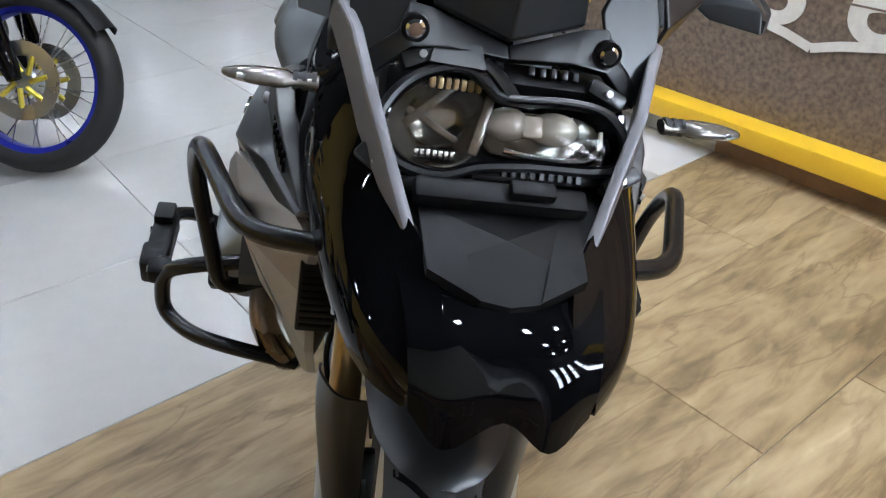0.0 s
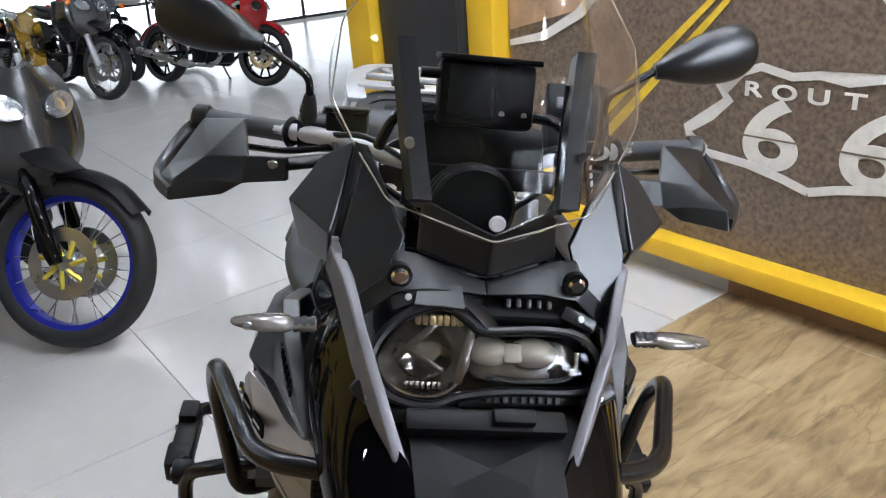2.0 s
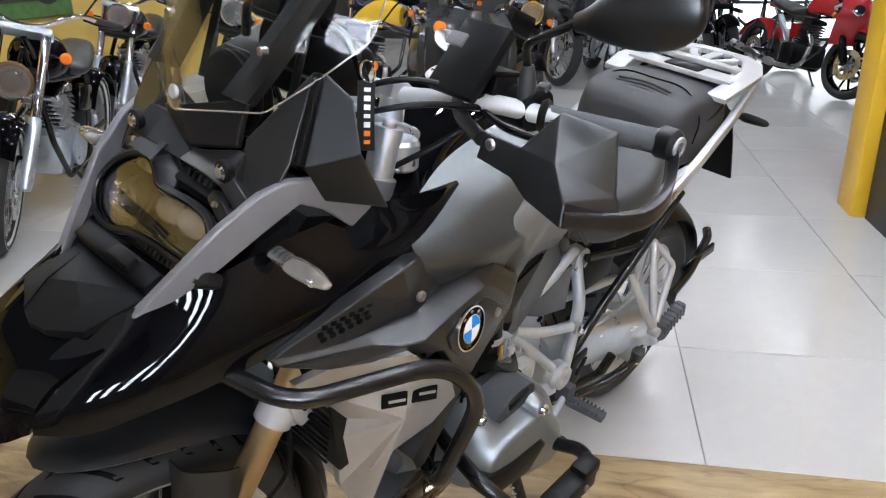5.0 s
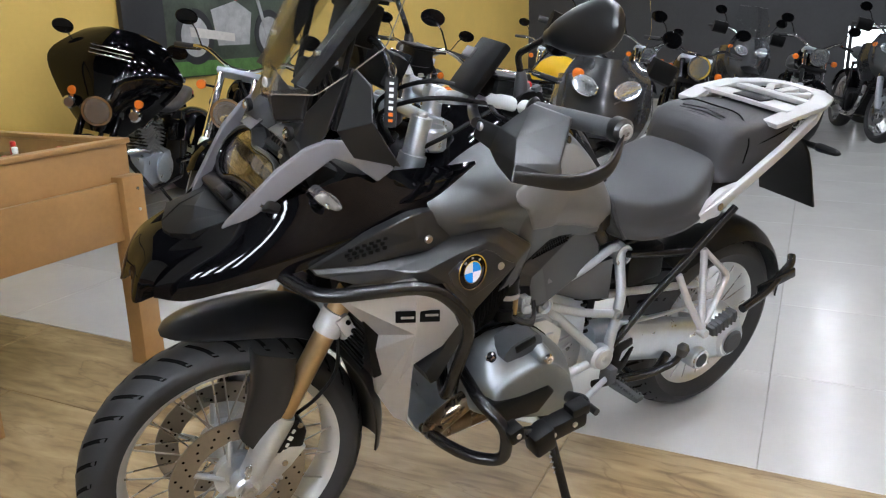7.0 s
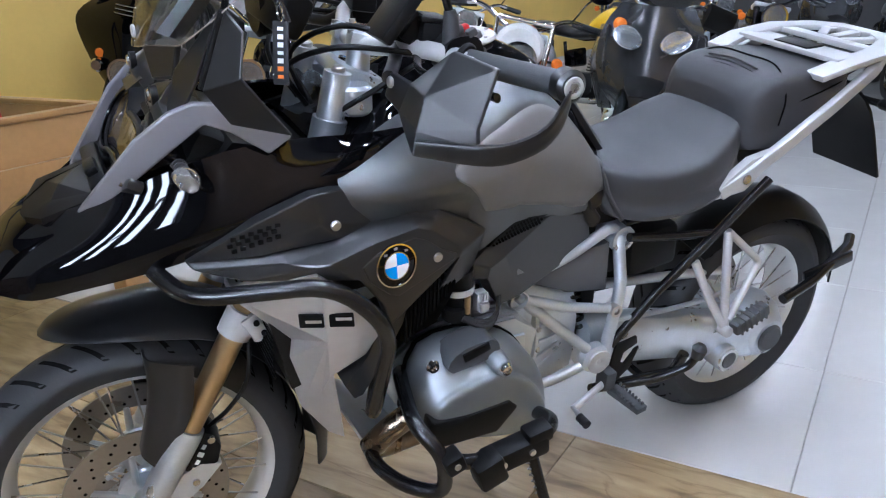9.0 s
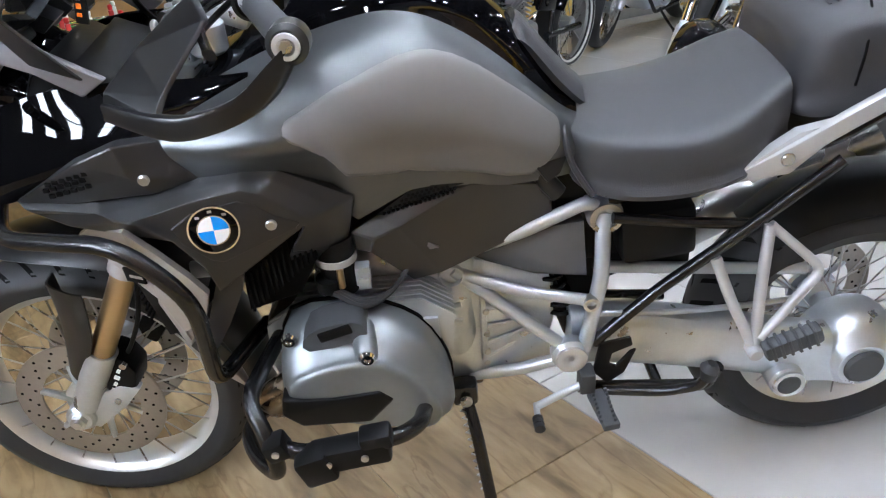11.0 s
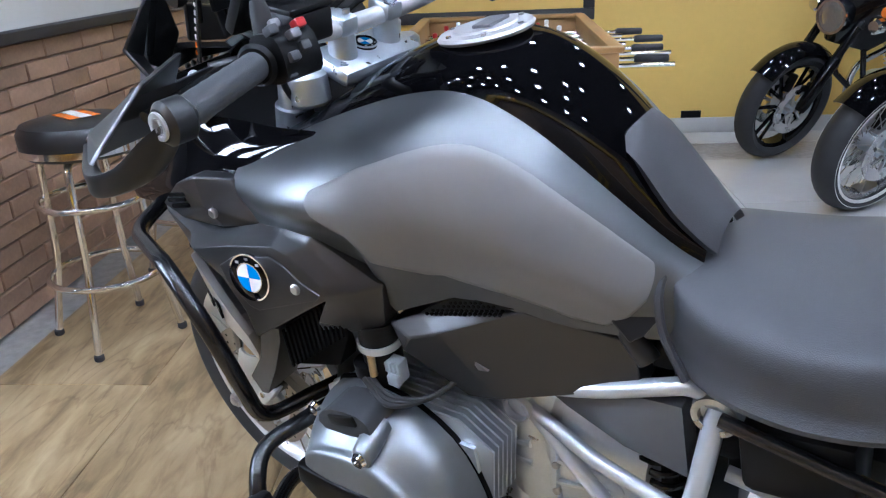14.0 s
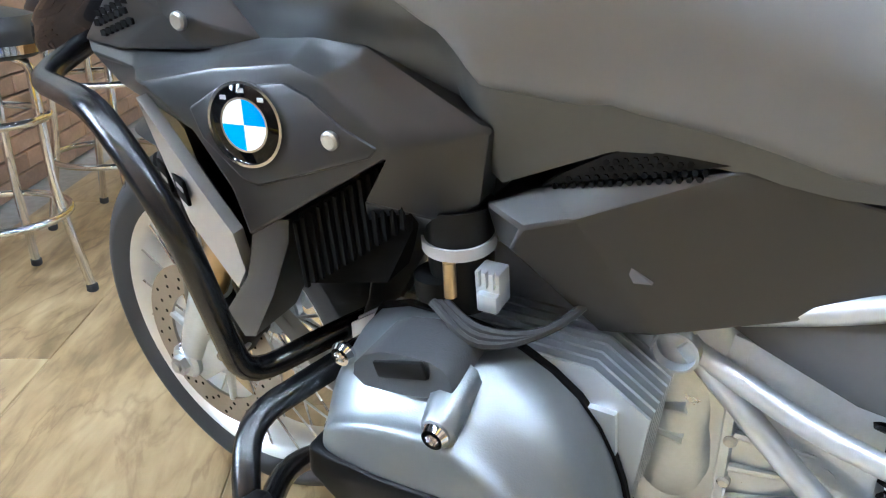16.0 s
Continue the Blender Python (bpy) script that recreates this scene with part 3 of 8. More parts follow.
# pilasters and pictures on the yellow wall
for i, (a0, a1) in enumerate(((-2.98, -2.55), (-13.0, -11.2))):
    if i == 0:
        hall_box("trim_pilaster", a0, a1, B_YELLOW + 0.002, B_YELLOW + 0.05, 0.102, H_CEIL, M["blackwall"], label="black pilaster panel on the yellow wall", bevel=0.004)
# ---------------------------------------------------------------- the adventure motorcycle
LEAN = 10.4
bike = thing("adventure_motorcycle", "black and grey adventure motorcycle leaning on its side stand", "motorcycle", pose(0, 0, 0, -LEAN, 0, 0))
FW, RW = Vector((0.80, 0, 0.325)), Vector((-0.775, 0, 0.322))
STEER_P = Vector((0.365, 0, 1.085))
STEER_D = Vector((math.sin(radians(26)), 0, -math.cos(radians(26))))
STEER = Matrix.Translation(STEER_P) @ Matrix.Rotation(radians(4.5), 4, STEER_D) @ Matrix.Translation(-STEER_P)


def sp(name, bm, material, parent=None, label="", smooth=40):
    """A part that turns with the handlebars."""
    return part(name, moved(bm, STEER), material, parent or bike, label, smooth)


# ---- wheels
def tyre_profile(R, w, depth):
    """Round-shouldered tyre section, (out, along)."""
    pts = []
    for i in range(15):
        a = -math.pi * 0.5 + math.pi * i / 14
        pts.append((R - depth * 0.62 * (1 - math.cos(a)) ** 0.85, w / 2 * math.sin(a)))
    inner = R - depth
    return pts + [(inner, w * 0.36), (inner + 0.004, 0), (inner, -w * 0.36)]


def treads(c, R, w, count, slant, width=0.008, length=0.055, drop=0.62, depth=0.09):
    """Near-black slanting strips on the tyre's crown, standing in for shaded grooves."""
    bms = []
    bm = bmesh.new()
    for i in range(count):
        a0 = 2 * math.pi * i / count
        for s in (1, -1):
            pts = []
            for k in range(4):
                u = 0.12 + 0.24 * k
                ang = math.asin(min(0.99, u)) * s
                r = R - depth * drop * (1 - math.cos(ang)) ** 0.85 + 0.0006
                th = a0 + slant * u + (0 if s > 0 else math.pi / count)
                for e in (-1, 1):
                    t2 = th + e * width / 2 / R
                    pts.append(bm.verts.new(c + Vector((r * math.cos(t2), w / 2 * math.sin(ang), r * math.sin(t2)))))
            for k in range(3):
                bm.faces.new((pts[2 * k], pts[2 * k + 1], pts[2 * k + 3], pts[2 * k + 2]))
    return bm


# near-black: painted shade of grooves and holes, and small black trim
M["groove"] = mat("shade_and_black_trim", (0.003, 0.003, 0.003), 0.9, spec=0.1)
M["rim"] = mat("silver_anodised_rim", (0.72, 0.72, 0.71), 0.36, metal=0.75, vary=0.05)
M["smoked"] = mat("smoked_signal_lens", (0.16, 0.145, 0.13), 0.14, metal=0.4, vary=0.2, scale=60, coat=0.8)
M["frost"] = mat("milky_projector_lens", (0.27, 0.235, 0.195), 0.16, vary=0.15, scale=30, coat=1.0)


def wheel(c, R, w, depth, rim_w, spokes, steered, label):
    put = sp if steered else part
    base = part("wheel", moved(lathe(tyre_profile(R, w, depth), c, "y", 72), STEER if steered else Matrix()), M["rubber"], bike, label)
    put("tread_groove", treads(c, R, w, 34, 0.22, width=0.012, depth=depth), M["groove"], base)
    r0 = R - depth
    prof = [(r0 + 0.012, -rim_w / 2), (r0 + 0.004, -rim_w / 2 - 0.004), (r0 - 0.006, -rim_w / 2 + 0.002), (r0 - 0.016, -rim_w * 0.30), (r0 - 0.020, -rim_w * 0.1),
            (r0 - 0.020, rim_w * 0.1), (r0 - 0.016, rim_w * 0.30), (r0 - 0.006, rim_w / 2 - 0.002), (r0 + 0.004, rim_w / 2 + 0.004), (r0 + 0.012, rim_w / 2),
            (r0 + 0.006, rim_w * 0.2), (r0 + 0.006, -rim_w * 0.2)]
    put("rim", lathe(prof, c, "y", 72), M["rim"], base)
    sb = []
    for i in range(spokes):
        a = 2 * math.pi * i / spokes
        s = 1 if i % 2 else -1
        b = a + (0.34 if (i // 2) % 2 else -0.34)
        p = c + Vector((0.045 * math.cos(b), s * 0.045, 0.045 * math.sin(b)))
        q = c + Vector(((r0 - 0.012) * math.cos(a), s * rim_w * 0.40, (r0 - 0.012) * math.sin(a)))
        sb.append(put("spoke", rod(p, q, 0.0021, n=6), M["steel"], base))
    put("hub", lathe([(0, -0.07), (0.045, -0.07), (0.052, -0.05), (0.030, -0.03), (0.028, 0.03), (0.052, 0.05), (0.045, 0.07), (0, 0.07)], c, "y", 28), M["cast"], base)
    return base


def brake_disc(c, y, r, put, parent):
    d = put("brake_disc", lathe([(r * 0.66, -0.0025), (r, -0.0025), (r, 0.0025), (r * 0.66, 0.0025)], c + Vector((0, y, 0)), "y", 56), M["discm"], parent)
    # dark discs on both faces paint the shade of drilled holes
    holes = bmesh.new()
    for i in range(54):
        a = 2 * math.pi * i / 54
        rr = r * (0.74 + 0.09 * (i % 3))
        for s in (-1, 1):
            tmp = disc(c + Vector((rr * math.cos(a), y + s * 0.0026, rr * math.sin(a))), "y", 0.0034, 0.0006, 8)
            me = bpy.data.meshes.new("tmp")
            tmp.to_mesh(me)
            tmp.free()
            holes.from_mesh(me)
            bpy.data.meshes.remove(me)
    tagged(put("hole_pattern", holes, M["groove"], d), kind="stuff")
    arms = [rod(c + Vector((0.035 * math.cos(a), y * 0.9, 0.035 * math.sin(a))), c + Vector((r * 0.68 * math.cos(a + 0.35), y, r * 0.68 * math.sin(a + 0.35))), 0.009, 0.006, 8) for a in (2 * math.pi * k / 6 for k in range(6))]
    put("carrier", lathe([(0.03, -0.006), (0.055, -0.006), (0.055, 0.006), (0.03, 0.006)], c + Vector((0, y * 0.9, 0)), "y", 28), M["cast"], d)
    for arm in arms:
        put("carrier_arm", arm, M["cast"], d)
    return d


front = wheel(FW, 0.325, 0.122, 0.078, 0.085, 40, True, "spoked front wheel with silver rim and road tyre")
rear = wheel(RW, 0.322, 0.172, 0.098, 0.115, 40, False, "spoked rear wheel with silver rim and wide tyre")
for y in (0.078, -0.078):
    brake_disc(FW, y, 0.1525, sp, front)
brake_disc(RW, -0.09, 0.135, part, rear)

# ---- fork, sliders, calipers, mudguard
LEG_T, LEG_M, LEG_B = Vector((0.545, 0.118, 0.80)), Vector((0.715, 0.118, 0.485)), Vector((0.797, 0.118, 0.335))
for s in (1, -1):
    t, m, b = (Vector((v.x, v.y * s, v.z)) for v in (LEG_T, LEG_M, LEG_B))
    leg = sp("fork_tube", rod(t, m, 0.0235, n=20), M["gold"], label="gold anodised fork tube")
    d = (b - m).normalized()
    sp("slider", join(sweep([m - d * 0.01, m + d * 0.004, m + d * 0.05, b - d * 0.03, b], [0.029, 0.031, 0.030, 0.027, 0.020], 20),
                      disc(b, "y", 0.030, 0.05, 24, 0.006), prism([(0.70, 0.41), (0.79, 0.37), (0.80, 0.315), (0.77, 0.30), (0.70, 0.355), (0.66, 0.40)], (b.y - 0.012) if s > 0 else (b.y - 0.012), b.y + 0.012, 0.004)), M["cast"], leg, "cast aluminium fork slider")
    clampc = t + (m - t) * 0.33
    sp("fork_clamp", join(sweep([clampc - (m - t).normalized() * 0.026, clampc + (m - t).normalized() * 0.026], 0.031, 20),
                          box(clampc + Vector((-0.022, 0.020 * s, 0.0)), (0.03, 0.03, 0.05), pose(0, 0, 0, 0, 28), 0.005)), M["rack"], leg)
    for k in (-1, 1):
        sp("bolt", disc(clampc + Vector((-0.030 + 0.006 * k, 0.037 * s, 0.011 * k)), "y", 0.0055, 0.004, 12), M["groove"], leg)
    sp("axle_nut", join(disc(b + Vector((0, 0.030 * s, 0)), "y", 0.017, 0.012, 6), disc(b + Vector((0, 0.036 * s, 0)), "y", 0.009, 0.01, 16)), M["steel"], leg)
    cal = sp("brake_caliper", prism([(0.672, 0.475), (0.70, 0.49), (0.735, 0.43), (0.728, 0.375), (0.70, 0.355), (0.665, 0.40), (0.655, 0.44)], 0.062 * s, 0.128 * s, 0.008, skew=0.06), M["matte"], leg, "black four-piston brake caliper")
    bars = [box((0.690 + 0.012 * i * 0.62, 0.1285 * s, 0.447 - 0.016 * i), (0.010, 0.0012, 0.007 + 0.004 * (i % 2)), pose(0, 0, 0, 0, 58)) for i in range(5)]
    sp("maker_mark", join(*bars), M["white"], cal)
    for k in ((0.676, 0.462), (0.712, 0.372)):
        sp("bolt", disc((k[0], 0.130 * s, k[1]), "y", 0.007, 0.008, 12), M["steel"], cal)
    sp("brake_hose", sweep(catmull([(0.675, 0.10 * s, 0.47), (0.635, 0.135 * s, 0.53), (0.60, 0.15 * s, 0.60), (0.585, 0.12 * s, 0.70), (0.55, 0.09 * s, 0.80)], 6), 0.0045, 8), M["matte"], leg)
    # guard in front of each leg
    sp("fork_guard", shell([[(0.770, 0.085 * s, 0.655), (0.762, 0.125 * s, 0.655), (0.715, 0.150 * s, 0.650), (0.69, 0.152 * s, 0.645)],
                            [(0.768, 0.085 * s, 0.600), (0.764, 0.122 * s, 0.600), (0.722, 0.150 * s, 0.595), (0.695, 0.153 * s, 0.585)],
                            [(0.775, 0.085 * s, 0.540), (0.772, 0.118 * s, 0.540), (0.738, 0.142 * s, 0.530), (0.715, 0.146 * s, 0.515)],
                            [(0.800, 0.085 * s, 0.450), (0.798, 0.106 * s, 0.440), (0.785, 0.122 * s, 0.430), (0.772, 0.126 * s, 0.415)]], 0.004, 4), M["satin"], leg)

rows = []
for deg, rr, hw, sag in ((70, 0.374, 0.012, 0.002), (73, 0.380, 0.046, 0.010), (80, 0.386, 0.074, 0.024), (90, 0.392, 0.086, 0.040), (103, 0.406, 0.092, 0.054), (116, 0.410, 0.092, 0.052), (132, 0.392, 0.084, 0.044), (152, 0.378, 0.078, 0.040), (172, 0.372, 0.070, 0.036), (188, 0.370, 0.060, 0.030)):
    a = radians(deg)
    rows.append([tuple(FW + Vector(((rr - sag * (abs(u) ** 2.2)) * math.cos(a), hw * u, (rr - sag * (abs(u) ** 2.2)) * math.sin(a)))) for u in (-1, -0.85, -0.5, 0, 0.5, 0.85, 1)])
sp("front_mudguard", shell([[(p[0], p[1], p[2]) for p in r] for r in rows], 0.005, 3), M["satin"], label="satin black front mudguard")

# ---- handlebars
bar_line = bent([(0.172, 0.455, 1.164), (0.240, 0.300, 1.167), (0.300, 0.20, 1.175), (0.345, 0.060, 1.150), (0.345, -0.060, 1.150), (0.300, -0.20, 1.175), (0.240, -0.300, 1.167), (0.172, -0.455, 1.164)], 0.05)
sp("handlebar", sweep(bar_line, 0.0145, 14), M["rack"], label="tapered grey handlebar")
GUARD = STEER.inverted()
for s in (1, -1):
    g0, g1 = Vector((0.250, 0.275 * s, 1.167)), Vector((0.175, 0.440 * s, 1.164))
    d = (g1 - g0).normalized()
    grip = sp("grip", sweep([g0 + d * (0.012 * i) for i in range(13)] + [g1 - d * 0.016], [0.0175 + (0.0006 if i % 2 else 0) for i in range(14)], 18), M["grip"], label="ribbed rubber handlebar grip")
    sp("grip_flange", sweep([g0 - d * 0.006, g0, g0 + d * 0.006], [0.022, 0.0265, 0.022], 24), M["matte"], grip)
    sp("bar_end", join(disc(g1, "y", 0.0235, 0.034, 28, 0.006)), M["satin"], grip)
    sp("bar_end_cap", lathe([(0, 0.0), (0.0145, 0.0), (0.0155, 0.002), (0.0145, 0.004), (0.010, 0.004), (0.008, 0.001), (0, 0.001)], g1 + Vector((0, 0.0165 * s + (0 if s > 0 else -0.004), 0)), "y", 28), M["rack"], grip)
    sp("screw_head", disc(g1 + Vector((0, 0.018 * s, 0)), "y", 0.0075, 0.006, 6), M["steel"], grip)
    sw = sp("switch_housing", loft([[(0.250 + dx, y * s, 1.168 + dz) for dx, dz in ((-0.030, -0.024), (0.020, -0.026), (0.030, 0.0), (0.018, 0.028), (-0.022, 0.030), (-0.036, 0.004))] for y in (0.205, 0.215, 0.245, 0.262)], 3), M["matte"], label="black switch housing")
    for k, (dx, dy, dz, mm) in enumerate(((-0.034, 0.228, 1.180, "grip"), (-0.036, 0.248, 1.172, "grip"), (-0.032, 0.238, 1.196, "armp"), (-0.020, 0.218, 1.203, "red" if s > 0 else "armp"), (-0.028, 0.252, 1.152, "grip"), (0.0, 0.240, 1.206, "armp"), (-0.015, 0.256, 1.204, "grip"))):
        sp("switch_button", box((0.250 + dx, dy * s, dz), (0.016, 0.015, 0.012), pose(0, 0, 0, 0, 25), 0.003), M[mm], sw)
    sp("reservoir", join(box((0.272, 0.180 * s, 1.192), (0.052, 0.068, 0.042), pose(0, 0, 0, 0, -8), 0.007), box((0.272, 0.180 * s, 1.216), (0.056, 0.072, 0.008), pose(0, 0, 0, 0, -8), 0.003)), M["matte"], sw, "black fluid reservoir")
    sp("lever", sweep(catmull([(0.300, 0.20 * s, 1.160), (0.322, 0.27 * s, 1.155), (0.302, 0.34 * s, 1.152), (0.270, 0.42 * s, 1.148)], 6), [0.010] + [0.0075] * 17 + [0.009], 10, flat=0.7), M["tube"], sw)
    # handguard: folded blade, lower lip and outer bow
    hp = [(0.386, 0.262, 1.164), (0.396, 0.262, 1.130), (0.384, 0.325, 1.164), (0.404, 0.330, 1.126), (0.328, 0.342, 1.209), (0.392, 0.388, 1.164), (0.352, 0.462, 1.136), (0.410, 0.362, 1.108), (0.358, 0.480, 1.094), (0.412, 0.374, 1.134), (0.360, 0.478, 1.118), (0.432, 0.436, 1.102), (0.424, 0.430, 1.134), (0.300, 0.418, 1.200)]
    hp = [GUARD @ Vector(p) for p in hp]
    hg = sp("handguard", plate([(p.x, p.y * s, p.z) for p in hp], [[0, 1, 3, 2], [2, 5, 4], [5, 13, 4], [5, 6, 13], [2, 3, 9, 5], [3, 7, 9], [5, 9, 12], [5, 12, 6], [6, 12, 10], [9, 7, 11, 12], [12, 11, 8, 10]], (-0.008, -0.003 * s, 0), 0.002), M["satin"], label="satin black folded hand protector", smooth=14)
    bow = []
    for x, y, z, w, h in ((0.426, 0.434, 1.112, 0.005, 0.010), (0.356, 0.476, 1.108, 0.008, 0.013), (0.312, 0.492, 1.112, 0.009, 0.013), (0.262, 0.490, 1.126, 0.009, 0.014), (0.226, 0.474, 1.148, 0.010, 0.018), (0.206, 0.460, 1.168, 0.009, 0.012)):
        c = GUARD @ Vector((x, y, z))
        bow.append([(c.x + dx * w, (c.y + dy * w) * s, c.z + dz) for dx, dy, dz in ((0.35, 0.9, -h), (0.45, 1.0, 0), (0.35, 0.9, h), (-0.35, -0.9, h * 0.8), (-0.35, -0.9, -h * 0.8))])
    sp("handguard_bow", loft(bow, 3), M["satin"], hg)
    sp("handguard_clamp", pipe([(0.370, 0.264 * s, 1.147), (0.335, 0.19 * s, 1.150), (0.318, 0.160 * s, 1.168)], 0.011, 0.03), M["satin"], hg)
    sp("bolt", disc((0.3755, 0.286 * s, 1.146), "x", 0.0085, 0.007, 16, 0.002), M["steel"], hg)
    # mirrors
    m0, m1, m2 = (GUARD @ Vector(p) for p in ((0.296, 0.242, 1.276), (0.289, 0.316, 1.322), (0.282, 0.484, 1.376)))
    stalk = sp("mirror_stalk", pipe([(0.262, 0.245 * s, 1.185), (0.266, 0.243 * s, 1.235), (m0.x, m0.y * s, m0.z), (m1.x, m1.y * s, m1.z)], 0.0065, 0.03), M["tube"])
    sp("stalk_boot", sweep([(0.262, 0.245 * s, 1.185), (0.264, 0.244 * s, 1.222), (0.266, 0.243 * s, 1.236)], [0.015, 0.012, 0.009], 14), M["rubber"], stalk)
    mc = []
    for t2, hh, ww in ((0.0, 0.013, 0.012), (0.10, 0.018, 0.020), (0.24, 0.029, 0.028), (0.50, 0.042, 0.028), (0.78, 0.044, 0.022), (0.95, 0.030, 0.014), (1.0, 0.014, 0.008)):
        cx = m1.lerp(m2, t2)
        mc.append([(cx.x + ww * math.cos(a), (cx.y - hh * 0.25 * math.sin(a)) * s, cx.z + hh * math.sin(a)) for a in (2 * math.pi * k / 8 for k in range(8))])
    sp("mirror_housing", loft(mc, 3), M["satin"], stalk, "satin black mirror housing")

# yoke, risers and centre
yoke = sp("top_yoke", join(box((0.352, 0, 1.098), (0.085, 0.17, 0.028), pose(0, 0, 0, 0, -22), 0.010), *[disc((0.375, s * 0.105, 1.075), "z", 0.030, 0.05, 22, 0.006) for s in (1, -1)]), M["cast"], label="cast aluminium top yoke")
for s in (1, -1):
    sp("bar_riser", join(sweep([(0.352, s * 0.048, 1.105), (0.347, s * 0.048, 1.150)], [0.022, 0.020], 20), box((0.345, s * 0.048, 1.158), (0.046, 0.036, 0.030), pose(0, 0, 0, 0, -15), 0.008)), M["cast"], yoke)
    for k in (-1, 1):
        sp("bolt", disc((0.345 + k * 0.016, s * 0.048, 1.175), "z", 0.006, 0.006, 12), M["steel"], yoke)
    sp("fork_cap", sweep([(0.430, s * 0.105, 1.00), (0.418, s * 0.105, 1.045), (0.418, s * 0.105, 1.046), (0.402, s * 0.105, 1.122)], [0.030, 0.030, 0.024, 0.023], 20), M["cast"], yoke)
    sp("lock_cap", disc((0.401, s * 0.105, 1.126), "z", 0.012, 0.012, 16, 0.003), M["steel"], yoke)


def roundel(centre, normal, r, parent, put):
    """A round badge: dark ring, pale rim and four enamel quarters."""
    z = Vector(normal).normalized()
    x = Vector((0, 0, 1)).cross(z).normalized()
    if abs(z.z) > 0.9:
        x = Vector((0, 1, 0))
    y = z.cross(x)
    m = Matrix((x, y, z)).transposed().to_4x4()
    m.translation = Vector(centre)
    b = put("badge", moved(lathe([(0, -0.004), (r, -0.004), (r, 0.001), (r * 0.96, 0.0022), (0, 0.0022)], (0, 0, 0), "z", 40), m), M["gloss"], parent, "round black badge with blue and white quarters")
    put("badge_rim", moved(lathe([(r * 0.95, 0), (r * 1.02, 0), (r * 1.02, 0.003), (r * 0.95, 0.003)], (0, 0, 0), "z", 40), m), M["chrome"], b)
    put("badge_ring", moved(lathe([(r * 0.60, 0.002), (r * 0.65, 0.002), (r * 0.65, 0.0032), (r * 0.60, 0.0032)], (0, 0, 0), "z", 40), m), M["chrome"], b)
    for k in range(4):
        bm = bmesh.new()
        ring = [bm.verts.new((0, 0, 0.0030))] + [bm.verts.new((r * 0.60 * math.cos(radians(90 * k + 10 * i)), r * 0.60 * math.sin(radians(90 * k + 10 * i)), 0.0030)) for i in range(10)]
        bm.faces.new(ring)
        put("badge_quarter", moved(bm, m), M["white" if k % 2 else "blue"], b)
    for k in range(3):
        a = radians(50 + 40 * k)
        put("badge_mark", moved(box((r * 0.80 * math.cos(a), r * 0.80 * math.sin(a), 0.0024), (r * 0.16, r * 0.10, 0.0008)), m), M["rack"], b)
    return b


roundel((0.352, 0, 1.116), (-0.35, 0, 1), 0.019, yoke, sp)
for s in (1, -1):
    roundel((0.389, 0.2965 * s, 0.858), (-0.121, 0.984 * s, 0.134), 0.0370, bike, part)

# instrument pod, navigator and cables
dash = part("instrument_pod", join(box((0.475, 0, 1.215), (0.05, 0.20, 0.075), pose(0, 0, 0, 0, -28), 0.016), lathe([(0.0, -0.03), (0.050, -0.03), (0.058, 0.01), (0.05, 0.016), (0, 0.012)], (0.49, -0.045, 1.215), "x", 32)), M["matte"], bike, "black instrument cluster")
part("speedometer", disc((0.448, -0.050, 1.225), "x", 0.042, 0.010, 36, 0.002), M["screen"], dash)
part("display", box((0.446, 0.045, 1.222), (0.006, 0.085, 0.055), pose(0, 0, 0, 0, -28), 0.002), M["screen"], dash)
part("vent_drum", join(*[disc((0.585 + 0.014 * i, -0.015, 1.165 + 0.006 * i), "x", 0.062 - 0.004 * i, 0.012, 36, 0.004) for i in range(3)]), M["matte"], dash)
nav = part("navigator", join(box((0.515, 0.0, 1.300), (0.045, 0.128, 0.085), pose(0, 0, 0, 0, -15), 0.008), box((0.533, -0.022, 1.308), (0.02, 0.060, 0.070), pose(0, 0, 0, 0, -15), 0.004)), M["matte"], bike, "black navigator cradle on a mounting bar")
part("hood", box((0.512, 0.0, 1.347), (0.070, 0.132, 0.008), pose(0, 0, 0, 0, -8), 0.002), M["matte"], nav)
part("knob", rod((0.52, -0.060, 1.325), (0.52, -0.088, 1.325), 0.007, n=12), M["matte"], nav)
for dy in (-0.045, -0.005, 0.02, 0.05):
    part("bolt", disc((0.5415, dy, 1.283), "x", 0.004, 0.004, 10), M["steel"], nav)
part("mounting_bar", pipe([(0.50, 0.135, 1.215), (0.515, 0.115, 1.272), (0.515, 0.0, 1.283), (0.515, -0.115, 1.272), (0.50, -0.135, 1.215)], 0.0075, 0.03), M["tube"], nav)
phone = sp("phone_holder", join(box((0.325, 0.184, 1.235), (0.020, 0.092, 0.120), pose(0, 0, 0, 0, -38), 0.006), box((0.30, 0.184, 1.20), (0.03, 0.03, 0.05), pose(0, 0, 0, 0, -38), 0.004)), M["matte"], label="black clamp-on phone holder")
sp("clamp_pad", box((0.338, 0.165, 1.262), (0.006, 0.032, 0.022), pose(0, 0, 0, 0, -38), 0.002), M["armp"], phone)
